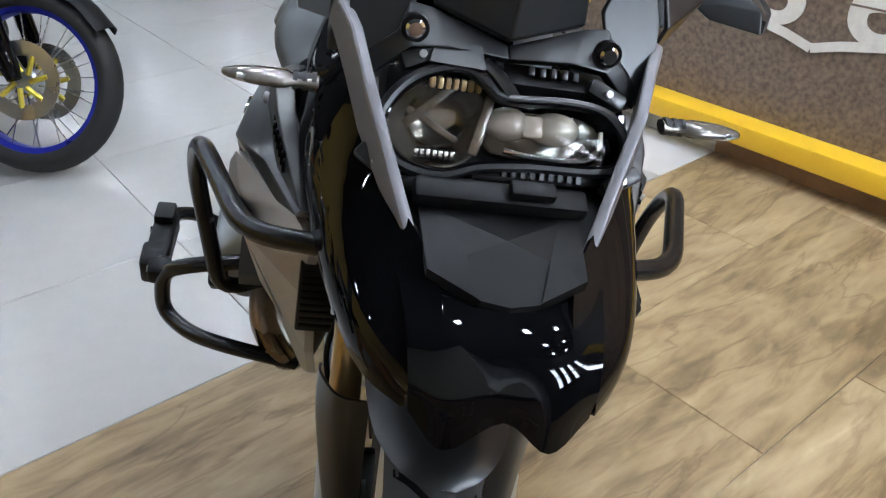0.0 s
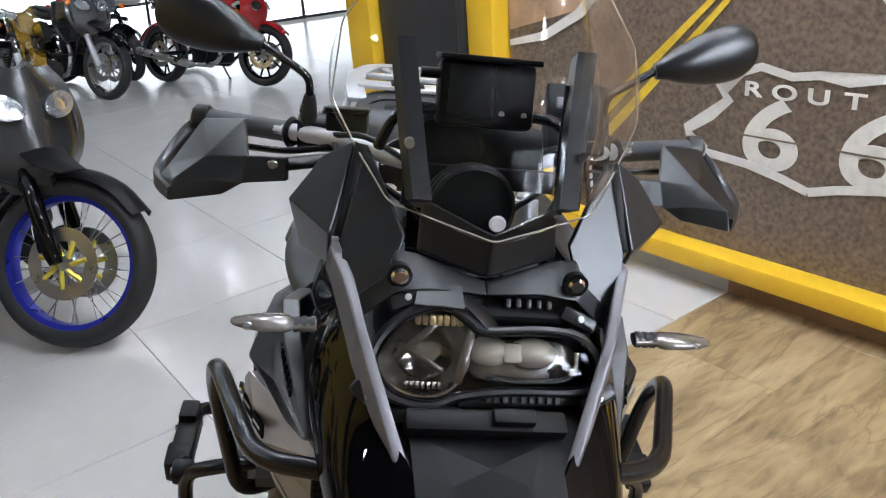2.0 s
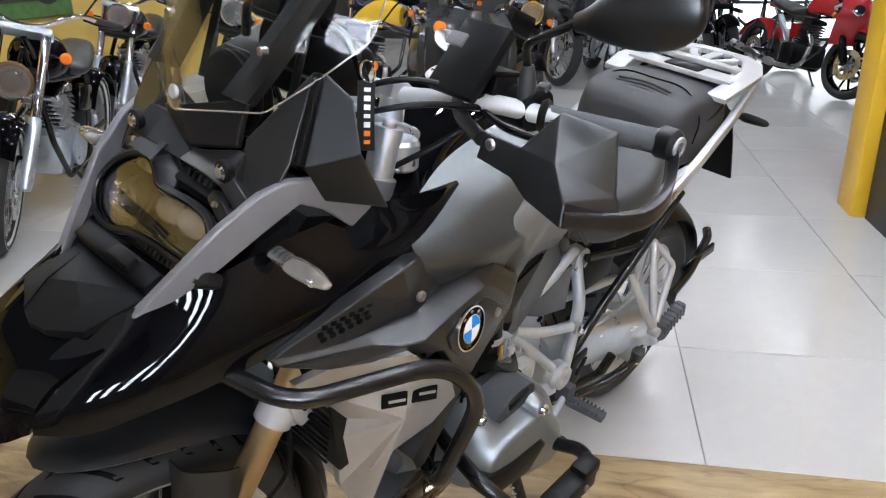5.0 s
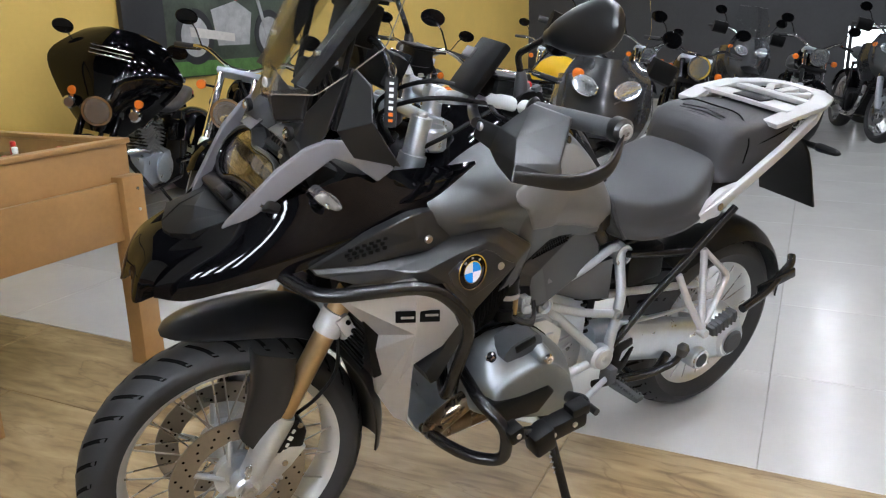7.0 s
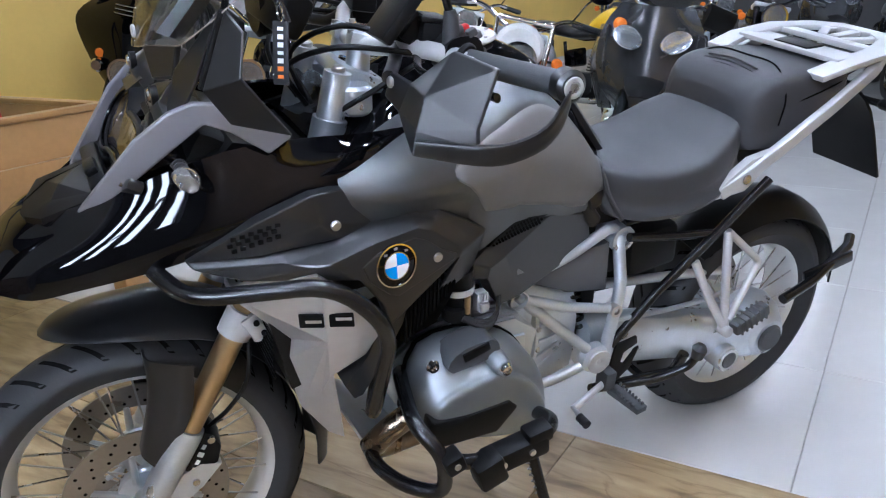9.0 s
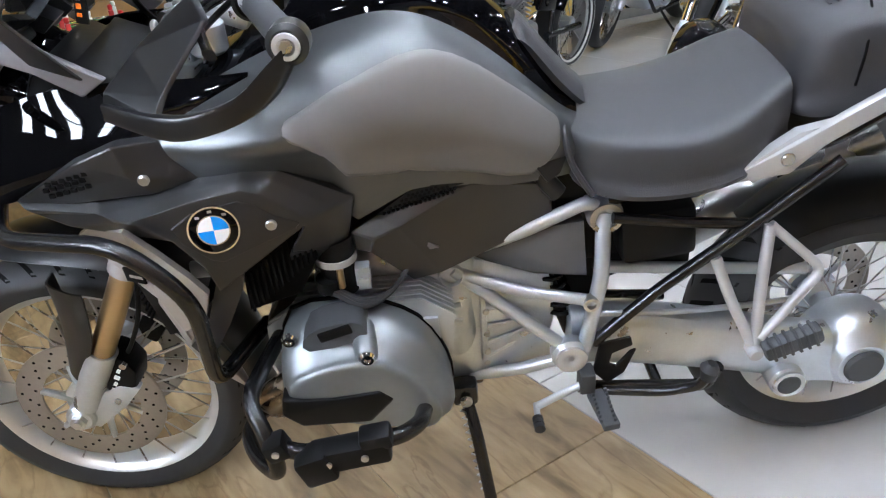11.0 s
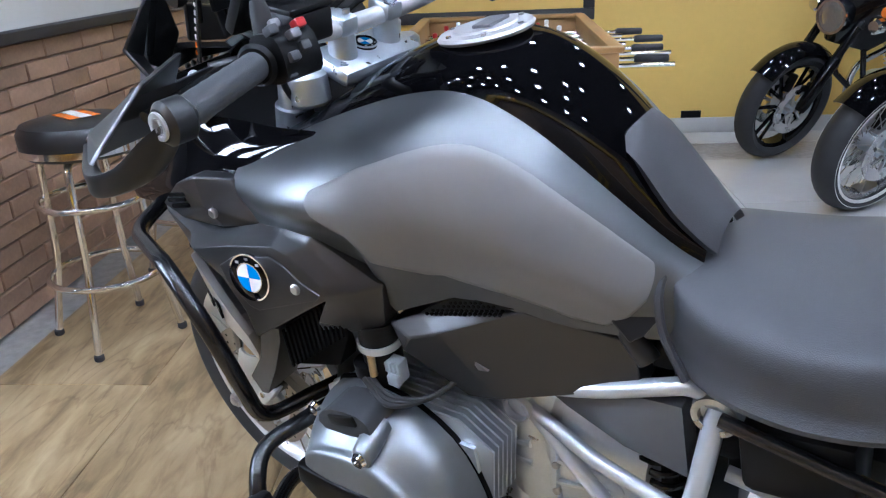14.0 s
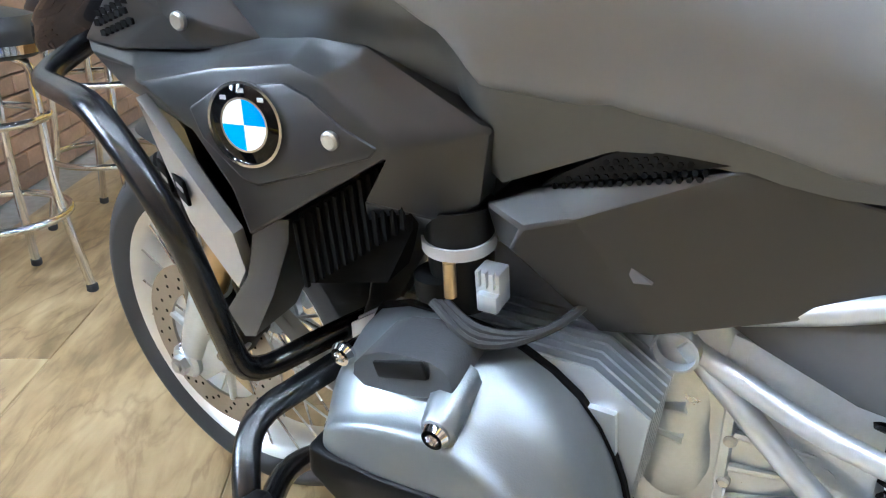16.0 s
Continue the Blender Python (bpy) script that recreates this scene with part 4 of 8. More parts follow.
cables = [sweep(catmull(p, 5), 0.0048, 8) for p in (
    [(0.30, 0.20, 1.165), (0.42, 0.17, 1.175), (0.48, 0.07, 1.125), (0.44, 0.03, 1.05)],
    [(0.30, 0.20, 1.180), (0.40, 0.13, 1.20), (0.46, 0.02, 1.14), (0.43, -0.03, 1.05)],
    [(0.29, 0.20, 1.155), (0.36, 0.16, 1.10), (0.42, 0.10, 1.04), (0.44, 0.08, 0.98)],
    [(0.30, -0.20, 1.165), (0.42, -0.17, 1.175), (0.48, -0.07, 1.125), (0.44, -0.03, 1.05)],
    [(0.30, -0.20, 1.180), (0.40, -0.13, 1.20), (0.46, -0.02, 1.14), (0.43, 0.03, 1.05)])]
for c in cables:
    sp("cable", c, M["matte"])
SW = Vector((-0.020, 0.012, 0))
tag = part("key_strap", shell([[Vector((0.526, 0.150, 1.224)), Vector((0.526, 0.150, 1.224)) + SW], [Vector((0.531, 0.158, 1.185)), Vector((0.531, 0.158, 1.185)) + SW], [Vector((0.536, 0.170, 1.135)), Vector((0.536, 0.170, 1.135)) + SW]], 0.003, 3), M["matte"], bike, "black woven key strap with printed marks")
for i in range(7):
    f = (i + 0.9) / 8
    c = Vector((0.526, 0.150, 1.224)).lerp(Vector((0.536, 0.170, 1.135)), f) + SW / 2 + Vector((0.0013, 0.0022, 0))
    part("strap_mark", box(c, (0.0085, 0.0016, 0.0070 if i % 3 else 0.0050), pose(0, 0, 0, 12, 0, -31)), M["orange" if i > 4 else "white"], tag)
part("key_ring", sweep([(0.516, 0.156 + 0.014 * math.cos(a), 1.237 + 0.014 * math.sin(a)) for a in (2 * math.pi * k / 16 for k in range(16))], 0.0014, 6, closed=True), M["chrome"], tag)


# ---- bodywork
def fan_plate(ring, centre, inward=(0, -0.012, 0), bevel=0.0):
    """A folded plate: a ring of corners round a raised middle, with thickness."""
    bm = bmesh.new()
    o = [bm.verts.new(p) for p in ring]
    i = [bm.verts.new(Vector(p) + Vector(inward)) for p in ring]
    c, d = bm.verts.new(centre), bm.verts.new(Vector(centre) + Vector(inward))
    k = len(ring)
    for j in range(k):
        n = (j + 1) % k
        bm.faces.new((o[j], o[n], c))
        bm.faces.new((i[n], i[j], d))
        bm.faces.new((o[j], i[j], i[n], o[n]))
    if bevel:
        bmesh.ops.bevel(bm, geom=bm.edges[:], offset=bevel, segments=2, profile=0.5, affect="EDGES")
    return bm


flank = [[(0.960, 0.098, 0.828), (0.959, 0.096, 0.842), (0.958, 0.090, 0.852), (0.955, 0.080, 0.862)],
         [(0.915, 0.134, 0.828), (0.915, 0.136, 0.852), (0.915, 0.124, 0.878), (0.915, 0.066, 0.908)],
         [(0.850, 0.163, 0.846), (0.850, 0.166, 0.872), (0.850, 0.148, 0.906), (0.850, 0.084, 0.944)],
         [(0.750, 0.188, 0.868), (0.750, 0.192, 0.900), (0.750, 0.174, 0.946), (0.750, 0.144, 0.995)],
         [(0.620, 0.210, 0.902), (0.620, 0.216, 0.936), (0.620, 0.200, 0.982), (0.620, 0.172, 1.040)],
         [(0.500, 0.218, 0.944), (0.500, 0.220, 0.968), (0.500, 0.206, 1.004), (0.500, 0.172, 1.046)],
         [(0.400, 0.210, 0.988), (0.400, 0.208, 1.002), (0.400, 0.196, 1.022), (0.400, 0.172, 1.042)],
         [(0.318, 0.184, 1.028), (0.318, 0.182, 1.033), (0.318, 0.178, 1.039), (0.318, 0.172, 1.044)]]
pair("side_fairing", shell(flank, 0.005, 4), M["gloss"], bike, "gloss black front fairing side")
part("beak", shell([[(0.870, y, 0.930 - 0.10 * abs(y)) for y in (-0.108, -0.055, 0, 0.055, 0.108)],
                    [(0.925, -0.100, 0.893), (0.938, -0.052, 0.896), (0.942, 0, 0.896), (0.938, 0.052, 0.896), (0.925, 0.100, 0.893)],
                    [(0.955, -0.096, 0.860), (0.972, -0.052, 0.856), (0.972, 0, 0.856), (0.972, 0.052, 0.856), (0.955, 0.096, 0.860)],
                    [(0.962, -0.092, 0.826), (0.988, -0.056, 0.801), (0.978, 0, 0.830), (0.988, 0.050, 0.801), (0.962, 0.092, 0.826)]], 0.006, 5), M["gloss"], bike, "gloss black beak with a notched tip")
part("beak_deck", fan_plate([(0.795, -0.088, 0.962), (0.795, 0.088, 0.962), (0.880, 0.081, 0.936), (0.906, 0.030, 0.920), (0.912, 0, 0.918), (0.906, -0.030, 0.920), (0.880, -0.081, 0.936)], (0.850, 0, 0.957), (0, 0, -0.012)), M["matte"], bike, "matte black deck above the beak", 12)
pair("deck_facet", fan_plate([(0.806, 0.066, 0.962), (0.806, 0.088, 0.960), (0.882, 0.083, 0.937), (0.906, 0.032, 0.922), (0.868, 0.044, 0.948)], (0.868, 0.066, 0.947), (0, 0, -0.010)), M["matte"], bike)
part("headlight_sill", join(box((0.792, 0, 0.975), (0.03, 0.19, 0.022), pose(0, 0, 0, 0, 25), 0.006), box((0.800, 0.030, 0.990), (0.02, 0.05, 0.014), pose(0, 0, 0, 0, 25), 0.004)), M["matte"], bike)

arm_up = [(0.836, 0.102, 0.944), (0.743, 0.156, 1.067), (0.695, 0.173, 1.108), (0.660, 0.187, 1.124), (0.613, 0.193, 1.119), (0.518, 0.190, 1.056)]
arm_low = [(0.838, 0.104, 0.924), (0.740, 0.157, 1.011), (0.691, 0.175, 1.054), (0.648, 0.193, 1.092), (0.611, 0.195, 1.076), (0.555, 0.192, 1.034)]
pair("fairing_arm", plate(arm_up + arm_low, [[i, i + 1, i + 7, i + 6] for i in range(5)], (-0.003, -0.014, 0), 0.0035), M["armp"], bike, "light grey fairing arm", 20)
for s in (1, -1):
    part("bolt", disc((0.612, 0.186 * s, 1.117), "y", 0.008, 0.012, 14, 0.002), M["steel"], bike)
    sig = part("turn_signal", loft([[(0.690 + dx, y * s, 1.040 + dz * 0.7) for dx, dz in ((0.0, -h), (w, -h * 0.4), (w, h * 0.4), (0.0, h), (-w, h * 0.4), (-w, -h * 0.4))] for y, w, h in ((0.200, 0.011, 0.011), (0.226, 0.010, 0.010), (0.238, 0.016, 0.015), (0.270, 0.015, 0.014), (0.296, 0.008, 0.008), (0.302, 0.003, 0.003))], 3), M["smoked"], bike, "smoked turn signal on a rubber stem")
    part("lens", box((0.700, 0.264 * s, 1.040), (0.010, 0.046, 0.010), None, 0.004), M["lampsil"], sig)
    part("stem", join(*[disc((0.690, (0.205 + 0.005 * i) * s, 1.040), "y", 0.0105 - 0.0015 * (i % 2), 0.005, 14) for i in range(5)]), M["rubber"], sig)

# ---- headlight, in its own tilted plane
HL = Matrix(((0, -0.50 * 1.06, 0.866, 0.738), (1.06, 0, 0, 0), (0, 0.866 * 1.06, 0.50, 1.038), (0, 0, 0, 1)))
lamp_out = [(-0.124, -0.008), (-0.112, 0.016), (-0.090, 0.036), (-0.062, 0.047), (-0.040, 0.046), (-0.019, 0.033), (0.0, 0.023), (0.065, 0.026), (0.108, 0.019), (0.129, -0.010), (0.113, -0.036), (0.027, -0.040), (-0.024, -0.046), (-0.061, -0.057), (-0.099, -0.050), (-0.120, -0.030)]


def lamp_plate(outline, d0, d1, grow=1.0, dome=0.0):
    """An outline in the headlight's plane pulled from depth d0 to d1."""
    pts = [(p.x, p.y) for p in catmull([(u, v, 0) for u, v in outline], 3, True)]
    bm = bmesh.new()
    a = [bm.verts.new(HL @ Vector((u * grow, v * grow, d0))) for u, v in pts]
    b = [bm.verts.new(HL @ Vector((u * grow, v * grow, d1))) for u, v in pts]
    c = bm.verts.new(HL @ Vector((0, 0, d1 + dome)))
    k = len(pts)
    mid = [bm.verts.new(HL @ Vector((u * grow * 0.6, v * grow * 0.6, d1 + dome * 0.75))) for u, v in pts]
    for i in range(k):
        j = (i + 1) % k
        bm.faces.new((a[i], a[j], b[j], b[i]))
        bm.faces.new((b[i], b[j], mid[j], mid[i]))
        bm.faces.new((mid[i], mid[j], c))
    bm.faces.new(a[::-1])
    return bm


# chrome whose colour carries the dark room it would reflect
M["roomchrome"] = mat("room_darkened_chrome", (0.22, 0.20, 0.18), 0.12, metal=1.0, vary=0.3, scale=20)
M["brown"] = mat("brown_lamp_mask", (0.035, 0.024, 0.015), 0.14, vary=0.3, scale=20, coat=0.5)
hl = part("headlight", lamp_plate(lamp_out, -0.075, -0.058, 1.03), M["gloss"], bike, "asymmetric headlight with a clear cover")
ring_pts = catmull([(u, v, 0) for u, v in lamp_out], 4, True)
part("well", shell([[HL @ Vector((p.x * g, p.y * g, d)) for p in ring_pts + ring_pts[:1]] for g, d in ((1.0, 0.002), (1.0, -0.03), (0.97, -0.06))], 0.003, 1, 1), M["gloss"], hl)
part("bezel", sweep([HL @ Vector((p.x * 1.03, p.y * 1.05, 0.0)) for p in ring_pts], 0.0065, 8, closed=True), M["satin"], hl)
part("bezel_lip", sweep([HL @ Vector((p.x * 0.975, p.y * 0.95, 0.004)) for p in ring_pts], 0.0022, 6, closed=True), M["gloss"], hl)
bowl = lathe([(0.0, -0.046), (0.020, -0.042), (0.036, -0.030), (0.046, -0.010), (0.049, -0.010), (0.040, -0.034), (0.022, -0.048), (0.0, -0.052)], (0, 0, 0), "z", 36)
part("reflector", moved(bowl, HL @ Matrix.Translation((-0.068, -0.004, 0.0)) @ Matrix.Diagonal((1.08, 1.0, 1, 1))), M["roomchrome"], hl, "chrome reflector bowl darkened for the dark room it mirrors")
for u, v, sx, sy, dp, mm in ((-0.052, 0.035, 0.056, 0.012, -0.010, "gold"), (-0.068, -0.037, 0.044, 0.010, -0.012, "chrome")):
    for k in range(7):
        part("reflector_step", moved(box((u - sx / 2 + sx * (k + 0.5) / 7, v, dp), (sx / 9, sy, 0.010), pose(0, 0, 0, 20), 0.002), HL), M[mm], hl)
part("reflector_bridge", moved(join(box((-0.076, 0.012, -0.016), (0.070, 0.010, 0.010), pose(0, 0, 0, 0, 0, 42), 0.003), box((-0.072, -0.008, -0.018), (0.062, 0.008, 0.010), pose(0, 0, 0, 0, 0, -28), 0.003), box((-0.022, -0.004, -0.012), (0.012, 0.066, 0.016), pose(0, 0, 0, 0, 0, -14), 0.004)), HL), M["brown"], hl)
part("lamp_mask", moved(loft([[(x * g + 0.047 * (1 - g), y * g - 0.006 * (1 - g), d) for x, y in ((-0.012, 0.016), (0.030, 0.018), (0.070, 0.020), (0.106, 0.012), (0.118, -0.010), (0.104, -0.031), (0.040, -0.034), (-0.010, -0.030), (-0.018, -0.008))] for g, d in ((1.0, -0.05), (1.0, -0.026), (0.93, -0.020))], 2), HL), M["brown"], hl, "brown tinted projector mask")
for u, w in ((0.008, 0.026), (0.059, 0.029)):
    part("projector_lens", moved(lathe([(0.0, 0.008), (0.5, 0.006), (0.85, 0.001), (1.0, -0.008), (1.0, -0.014), (0.0, -0.014)], (0, 0, 0), "z", 32), HL @ Matrix.Translation((u, 0.002, -0.012)) @ Matrix.Diagonal((w, 0.0185, 1, 1))), M["frost"], hl, "milky projector lens")
part("lens_bridge", moved(box((0.033, 0.001, -0.012), (0.024, 0.024, 0.012), None, 0.005), HL), M["frost"], hl)
part("running_light", moved(sweep(catmull([(0.004, -0.026, -0.012), (0.040, -0.030, -0.011), (0.090, -0.028, -0.011), (0.108, -0.014, -0.012), (0.110, 0.004, -0.013)], 5), 0.0035, 8), HL), M["chrome"], hl, "bright running light strip")
part("cover", lamp_plate(lamp_out, 0.000, 0.002, 0.985, 0.010), M["lens"], hl).visible_shadow = False
for u, v, r in ((-0.090, 0.058, 24), (0.108, 0.042, -24), (0.132, -0.046, 30), (-0.128, -0.052, -40)):
    br_ = part("bracket", moved(box((u, v, -0.010), (0.044, 0.018, 0.026), pose(0, 0, 0, 0, 0, r), 0.005), HL), M["satin"], hl)
    part("bolt", moved(disc((u, v, 0.005), "z", 0.004, 0.005, 12), HL), M["steel"], br_)
part("top_cap", moved(loft([[(-0.084, 0.050, d0), (-0.078, 0.074, d1), (-0.030, 0.074, d1), (-0.027, 0.048, d0)] for d0, d1 in ((-0.04, -0.05), (0.008, -0.004), (0.014, 0.0))], 1, False), HL), M["satin"], hl)
part("top_wedge", moved(plate([(-0.030, 0.052, 0.012), (-0.018, 0.044, 0.010), (0.004, 0.022, 0.006), (0.016, 0.030, -0.004), (0.004, 0.050, -0.012), (-0.022, 0.066, -0.006)], [[0, 1, 4, 5], [1, 2, 3, 4]], (0, 0, -0.012)), HL), M["satin"], hl)
vent = part("upper_bezel", moved(box((0.060, 0.050, -0.022), (0.125, 0.034, 0.018), pose(0, 0, 0, -38), 0.005), HL), M["matte"], hl)
for k in range(5):
    part("vent_rib", moved(box((0.026 + 0.012 * k, 0.058, -0.010), (0.006, 0.010, 0.008), None, 0.001), HL), M["satin"], vent)
low = part("lower_bezel", moved(join(box((-0.066, -0.070, -0.004), (0.085, 0.016, 0.026), pose(0, 0, 0, 0, 0, 3), 0.005), box((0.045, -0.052, -0.014), (0.15, 0.014, 0.022), pose(0, 0, 0, 0, 0, 3), 0.005)), HL), M["matte"], hl)
for k in range(9):
    part("vent_rib", moved(box((0.004 + 0.010 * k, -0.050, 0.0), (0.005, 0.008, 0.006)), HL), M["satin"], low)
part("headlight_back", box((0.645, 0, 0.985), (0.08, 0.26, 0.14), pose(0, 0, 0, 0, -30), 0.02), M["matte"], bike, "black headlight housing")
# added dark filler: hides the pale floor that showed through behind the beak
part("inner_shell", loft([[(x, -w, z0), (x, w, z0), (x, w * 0.92, z1), (x, -w * 0.92, z1)] for x, w, z0, z1 in ((0.62, 0.175, 0.905, 1.03), (0.70, 0.160, 0.895, 1.00), (0.80, 0.128, 0.880, 0.950), (0.90, 0.085, 0.872, 0.905))], 1, False), M["matte"], bike, "black filler added to close the gap behind the beak")
part("nose_filler", loft([[(0.70, -0.16, 0.95), (0.70, 0.16, 0.95), (0.60, 0.15, 1.045), (0.60, -0.15, 1.045)], [(0.46, -0.17, 0.97), (0.46, 0.17, 0.97), (0.46, 0.12, 1.00), (0.46, -0.12, 1.00)]], 1, False), M["matte"], bike)

# ---- nose panel, winglets, windscreen
part("nose_panel", plate([(0.696, 0, 1.172), (0.652, 0.084, 1.198), (0.668, 0.086, 1.136), (0.686, 0, 1.112), (0.652, -0.084, 1.198), (0.668, -0.086, 1.136)], [[0, 1, 2, 3], [0, 3, 5, 4]], (-0.008, 0, -0.004), 0.003), M["satin"], bike, "satin black nose panel", 14)
brow = [(0.682, 0, 1.106), (0.666, 0.086, 1.132), (0.674, 0.112, 1.138), (0.698, 0.124, 1.112), (0.709, 0.108, 1.099), (0.701, 0, 1.097), (0.709, 0.068, 1.104), (0.704, 0.150, 1.060), (0.688, 0.168, 1.072)]
pair("brow_panel", plate(brow, [[0, 1, 6, 5], [1, 2, 4, 6], [2, 3, 4], [3, 8, 7, 4]], (-0.016, 0, -0.010), 0.002), M["satin"], bike, "satin black brow over the headlight", 16)
for s in (1, -1):
    part("screw", join(disc((0.706, 0.107 * s, 1.117), "x", 0.0105, 0.008, 18, 0.003)), M["chrome"], bike, "bright nose panel screw")
    part("screw_recess", disc((0.700, 0.107 * s, 1.117), "x", 0.015, 0.010, 18), M["matte"], bike)
pair("winglet_front", plate([(0.604, 0.154, 1.246), (0.666, 0.102, 1.152), (0.686, 0.116, 1.108), (0.655, 0.178, 1.143), (0.704, 0.152, 1.058), (0.690, 0.172, 1.080)], [[0, 1, 2, 3], [2, 4, 5, 3]], (-0.006, -0.002, 0), 0.002), M["satin"], bike, "satin black wind deflector", 14)
pair("winglet_side", plate([(0.599, 0.168, 1.247), (0.584, 0.206, 1.222), (0.602, 0.246, 1.169), (0.645, 0.193, 1.141), (0.531, 0.232, 1.074), (0.610, 0.194, 1.088)], [[0, 1, 2, 3], [3, 2, 4, 5]], (-0.004, -0.005, 0), 0.002), M["satin"], bike, "", 14)
pair("winglet_slot", box((0.622, 0.170, 1.192), (0.010, 0.014, 0.115), pose(0, 0, 0, 10, -22), 0.002), M["matte"], bike)

scr = [[(0.656, -0.125, 1.191), (0.684, -0.062, 1.179), (0.706, 0, 1.166), (0.684, 0.062, 1.179), (0.656, 0.125, 1.191)],
       [(0.606, -0.164, 1.238), (0.668, -0.086, 1.232), (0.690, 0, 1.226), (0.668, 0.086, 1.232), (0.606, 0.164, 1.238)],
       [(0.556, -0.200, 1.290), (0.628, -0.110, 1.300), (0.652, 0, 1.302), (0.628, 0.110, 1.300), (0.556, 0.200, 1.290)],
       [(0.515, -0.192, 1.380), (0.572, -0.105, 1.392), (0.590, 0, 1.396), (0.572, 0.105, 1.392), (0.515, 0.192, 1.380)],
       [(0.490, -0.130, 1.470), (0.520, -0.072, 1.486), (0.528, 0, 1.490), (0.520, 0.072, 1.486), (0.490, 0.130, 1.470)]]
ws = part("windscreen", shell(scr, 0.004, 5), M["clear"], bike, "clear acrylic windscreen")
ws.visible_shadow = False
# opaque milky strip stands in for light caught in the acrylic's edge
edge = [r[0] for r in scr[::-1]] + scr[0][1:4] + [r[-1] for r in scr]
part("screen_edge", sweep(bent(edge, 0.010), 0.0012, 6), M["frost"], ws)
for s in (1, -1):
    part("screen_rail", loft([[(x + dx, (y + dy) * s, z + dz) for dx, dy, dz in ((0.012, -0.012, 0.006), (0.012, 0.010, 0.006), (-0.004, 0.018, 0), (-0.022, 0.010, -0.010), (-0.022, -0.010, -0.010))] for x, y, z in ((0.672, 0.088, 1.200), (0.640, 0.095, 1.240), (0.560, 0.112, 1.350), (0.552, 0.114, 1.368))], 1, False), M["satin"], ws, "black screen rail")
    part("bolt", disc((0.645, 0.105 * s, 1.262), "x", 0.006, 0.01, 12), M["steel"], ws)
part("bolt", disc((0.704, 0, 1.189), "x", 0.010, 0.006, 18, 0.002), M["rack"], ws)
part("screen_bracket", join(pipe([(0.60, 0.10, 1.17), (0.575, 0.098, 1.27), (0.56, 0.10, 1.33)], 0.006), pipe([(0.60, -0.10, 1.17), (0.575, -0.098, 1.27), (0.56, -0.10, 1.33)], 0.006), box((0.56, 0, 1.20), (0.01, 0.2, 0.03), None, 0.003)), M["matte"], bike)

# ---- tank: stations of x, top, seam (y, z), widest (y, z), lower edge (y, z)
TANK = [(0.455, 1.000, 0.176, 0.992, 0.222, 0.965, 0.226, 0.912), (0.380, 1.040, 0.150, 1.022, 0.250, 0.965, 0.236, 0.900), (0.300, 1.085, 0.118, 1.050, 0.264, 0.975, 0.232, 0.888), (0.216, 1.122, 0.113, 1.076, 0.258, 0.979, 0.212, 0.862),
        (0.192, 1.130, 0.112, 1.083, 0.255, 0.980, 0.214, 0.803), (0.100, 1.140, 0.112, 1.098, 0.228, 0.985, 0.190, 0.838), (0.020, 1.118, 0.108, 1.066, 0.204, 0.960, 0.174, 0.828),
        (-0.060, 1.058, 0.098, 1.000, 0.176, 0.915, 0.150, 0.806), (-0.130, 0.975, 0.076, 0.925, 0.140, 0.865, 0.126, 0.796), (-0.190, 0.890, 0.048, 0.862, 0.100, 0.830, 0.100, 0.790)]


def tank_at(x):
    xs = [r[0] for r in TANK][::-1]
    near = [min(0.455, max(-0.19, x + d)) for d in (-0.036, -0.018, 0, 0.018, 0.036)]
    return [float(np.mean(np.interp(near if k < 6 else x, xs, [r[k] for r in TANK][::-1]))) for k in range(1, 8)]


@functools.lru_cache(None)
def tank_line(x):
    """The tank side's section at x, from the seam to the lower edge."""
    top, ye, ze, ym, zm, yl, zl = tank_at(x)
    return catmull([(ye, ze, 0), (ye + (ym - ye) * 0.62, ze - (ze - zm) * 0.30, 0), (ym, zm, 0), ((ym + yl) / 2, (zm + zl) / 2, 0), (yl, zl, 0)], 10)


def tank_side(x, v, out=0.0):
    """A place on the tank's side: v is 0 at the seam, 1 at the lower edge."""
    ln = tank_line(x)
    f = min(0.9999, max(0.0, v)) * (len(ln) - 1)
    p = ln[int(f)].lerp(ln[int(f) + 1], f - int(f))
    return (x, p.x + out, p.y)


xs_t = [0.455 - 0.645 * i / 65 for i in range(66)]
rows_black = []
for x in xs_t:
    top, ye, ze, *_ = tank_at(x)
    rows_black.append([(x, y, z) for y, z in ((-ye, ze), (-ye * 0.82, ze + (top - ze) * 0.50), (-ye * 0.45, ze + (top - ze) * 0.90), (0, top), (ye * 0.45, ze + (top - ze) * 0.90), (ye * 0.82, ze + (top - ze) * 0.50), (ye, ze))])
tank = part("tank_centre", shell(rows_black, 0.006, 3, 1), M["gloss"], bike, "gloss black tank centre")
pair("tank_side", shell([[tank_side(x, v / 30) for v in range(31)] for x in xs_t], 0.006, 1, 1), M["greyp"], bike, "metallic grey tank side panel")
pad_z = {0.268: (0.445, 0.475), 0.26: (0.415, 0.51), 0.24: (0.395, 0.565), 0.22: (0.372, 0.66), 0.19: (0.345, 0.735), 0.16: (0.325, 0.775), 0.12: (0.292, 0.835), 0.08: (0.250, 0.865), 0.05: (0.218, 0.875), 0.02: (0.203, 0.88), -0.02: (0.20, 0.885), -0.06: (0.20, 0.90), -0.10: (0.19, 0.90), -0.125: (0.195, 0.76), -0.145: (0.205, 0.50), -0.152: (0.24, 0.36)}
pk = sorted(pad_z)
rows_pad = []
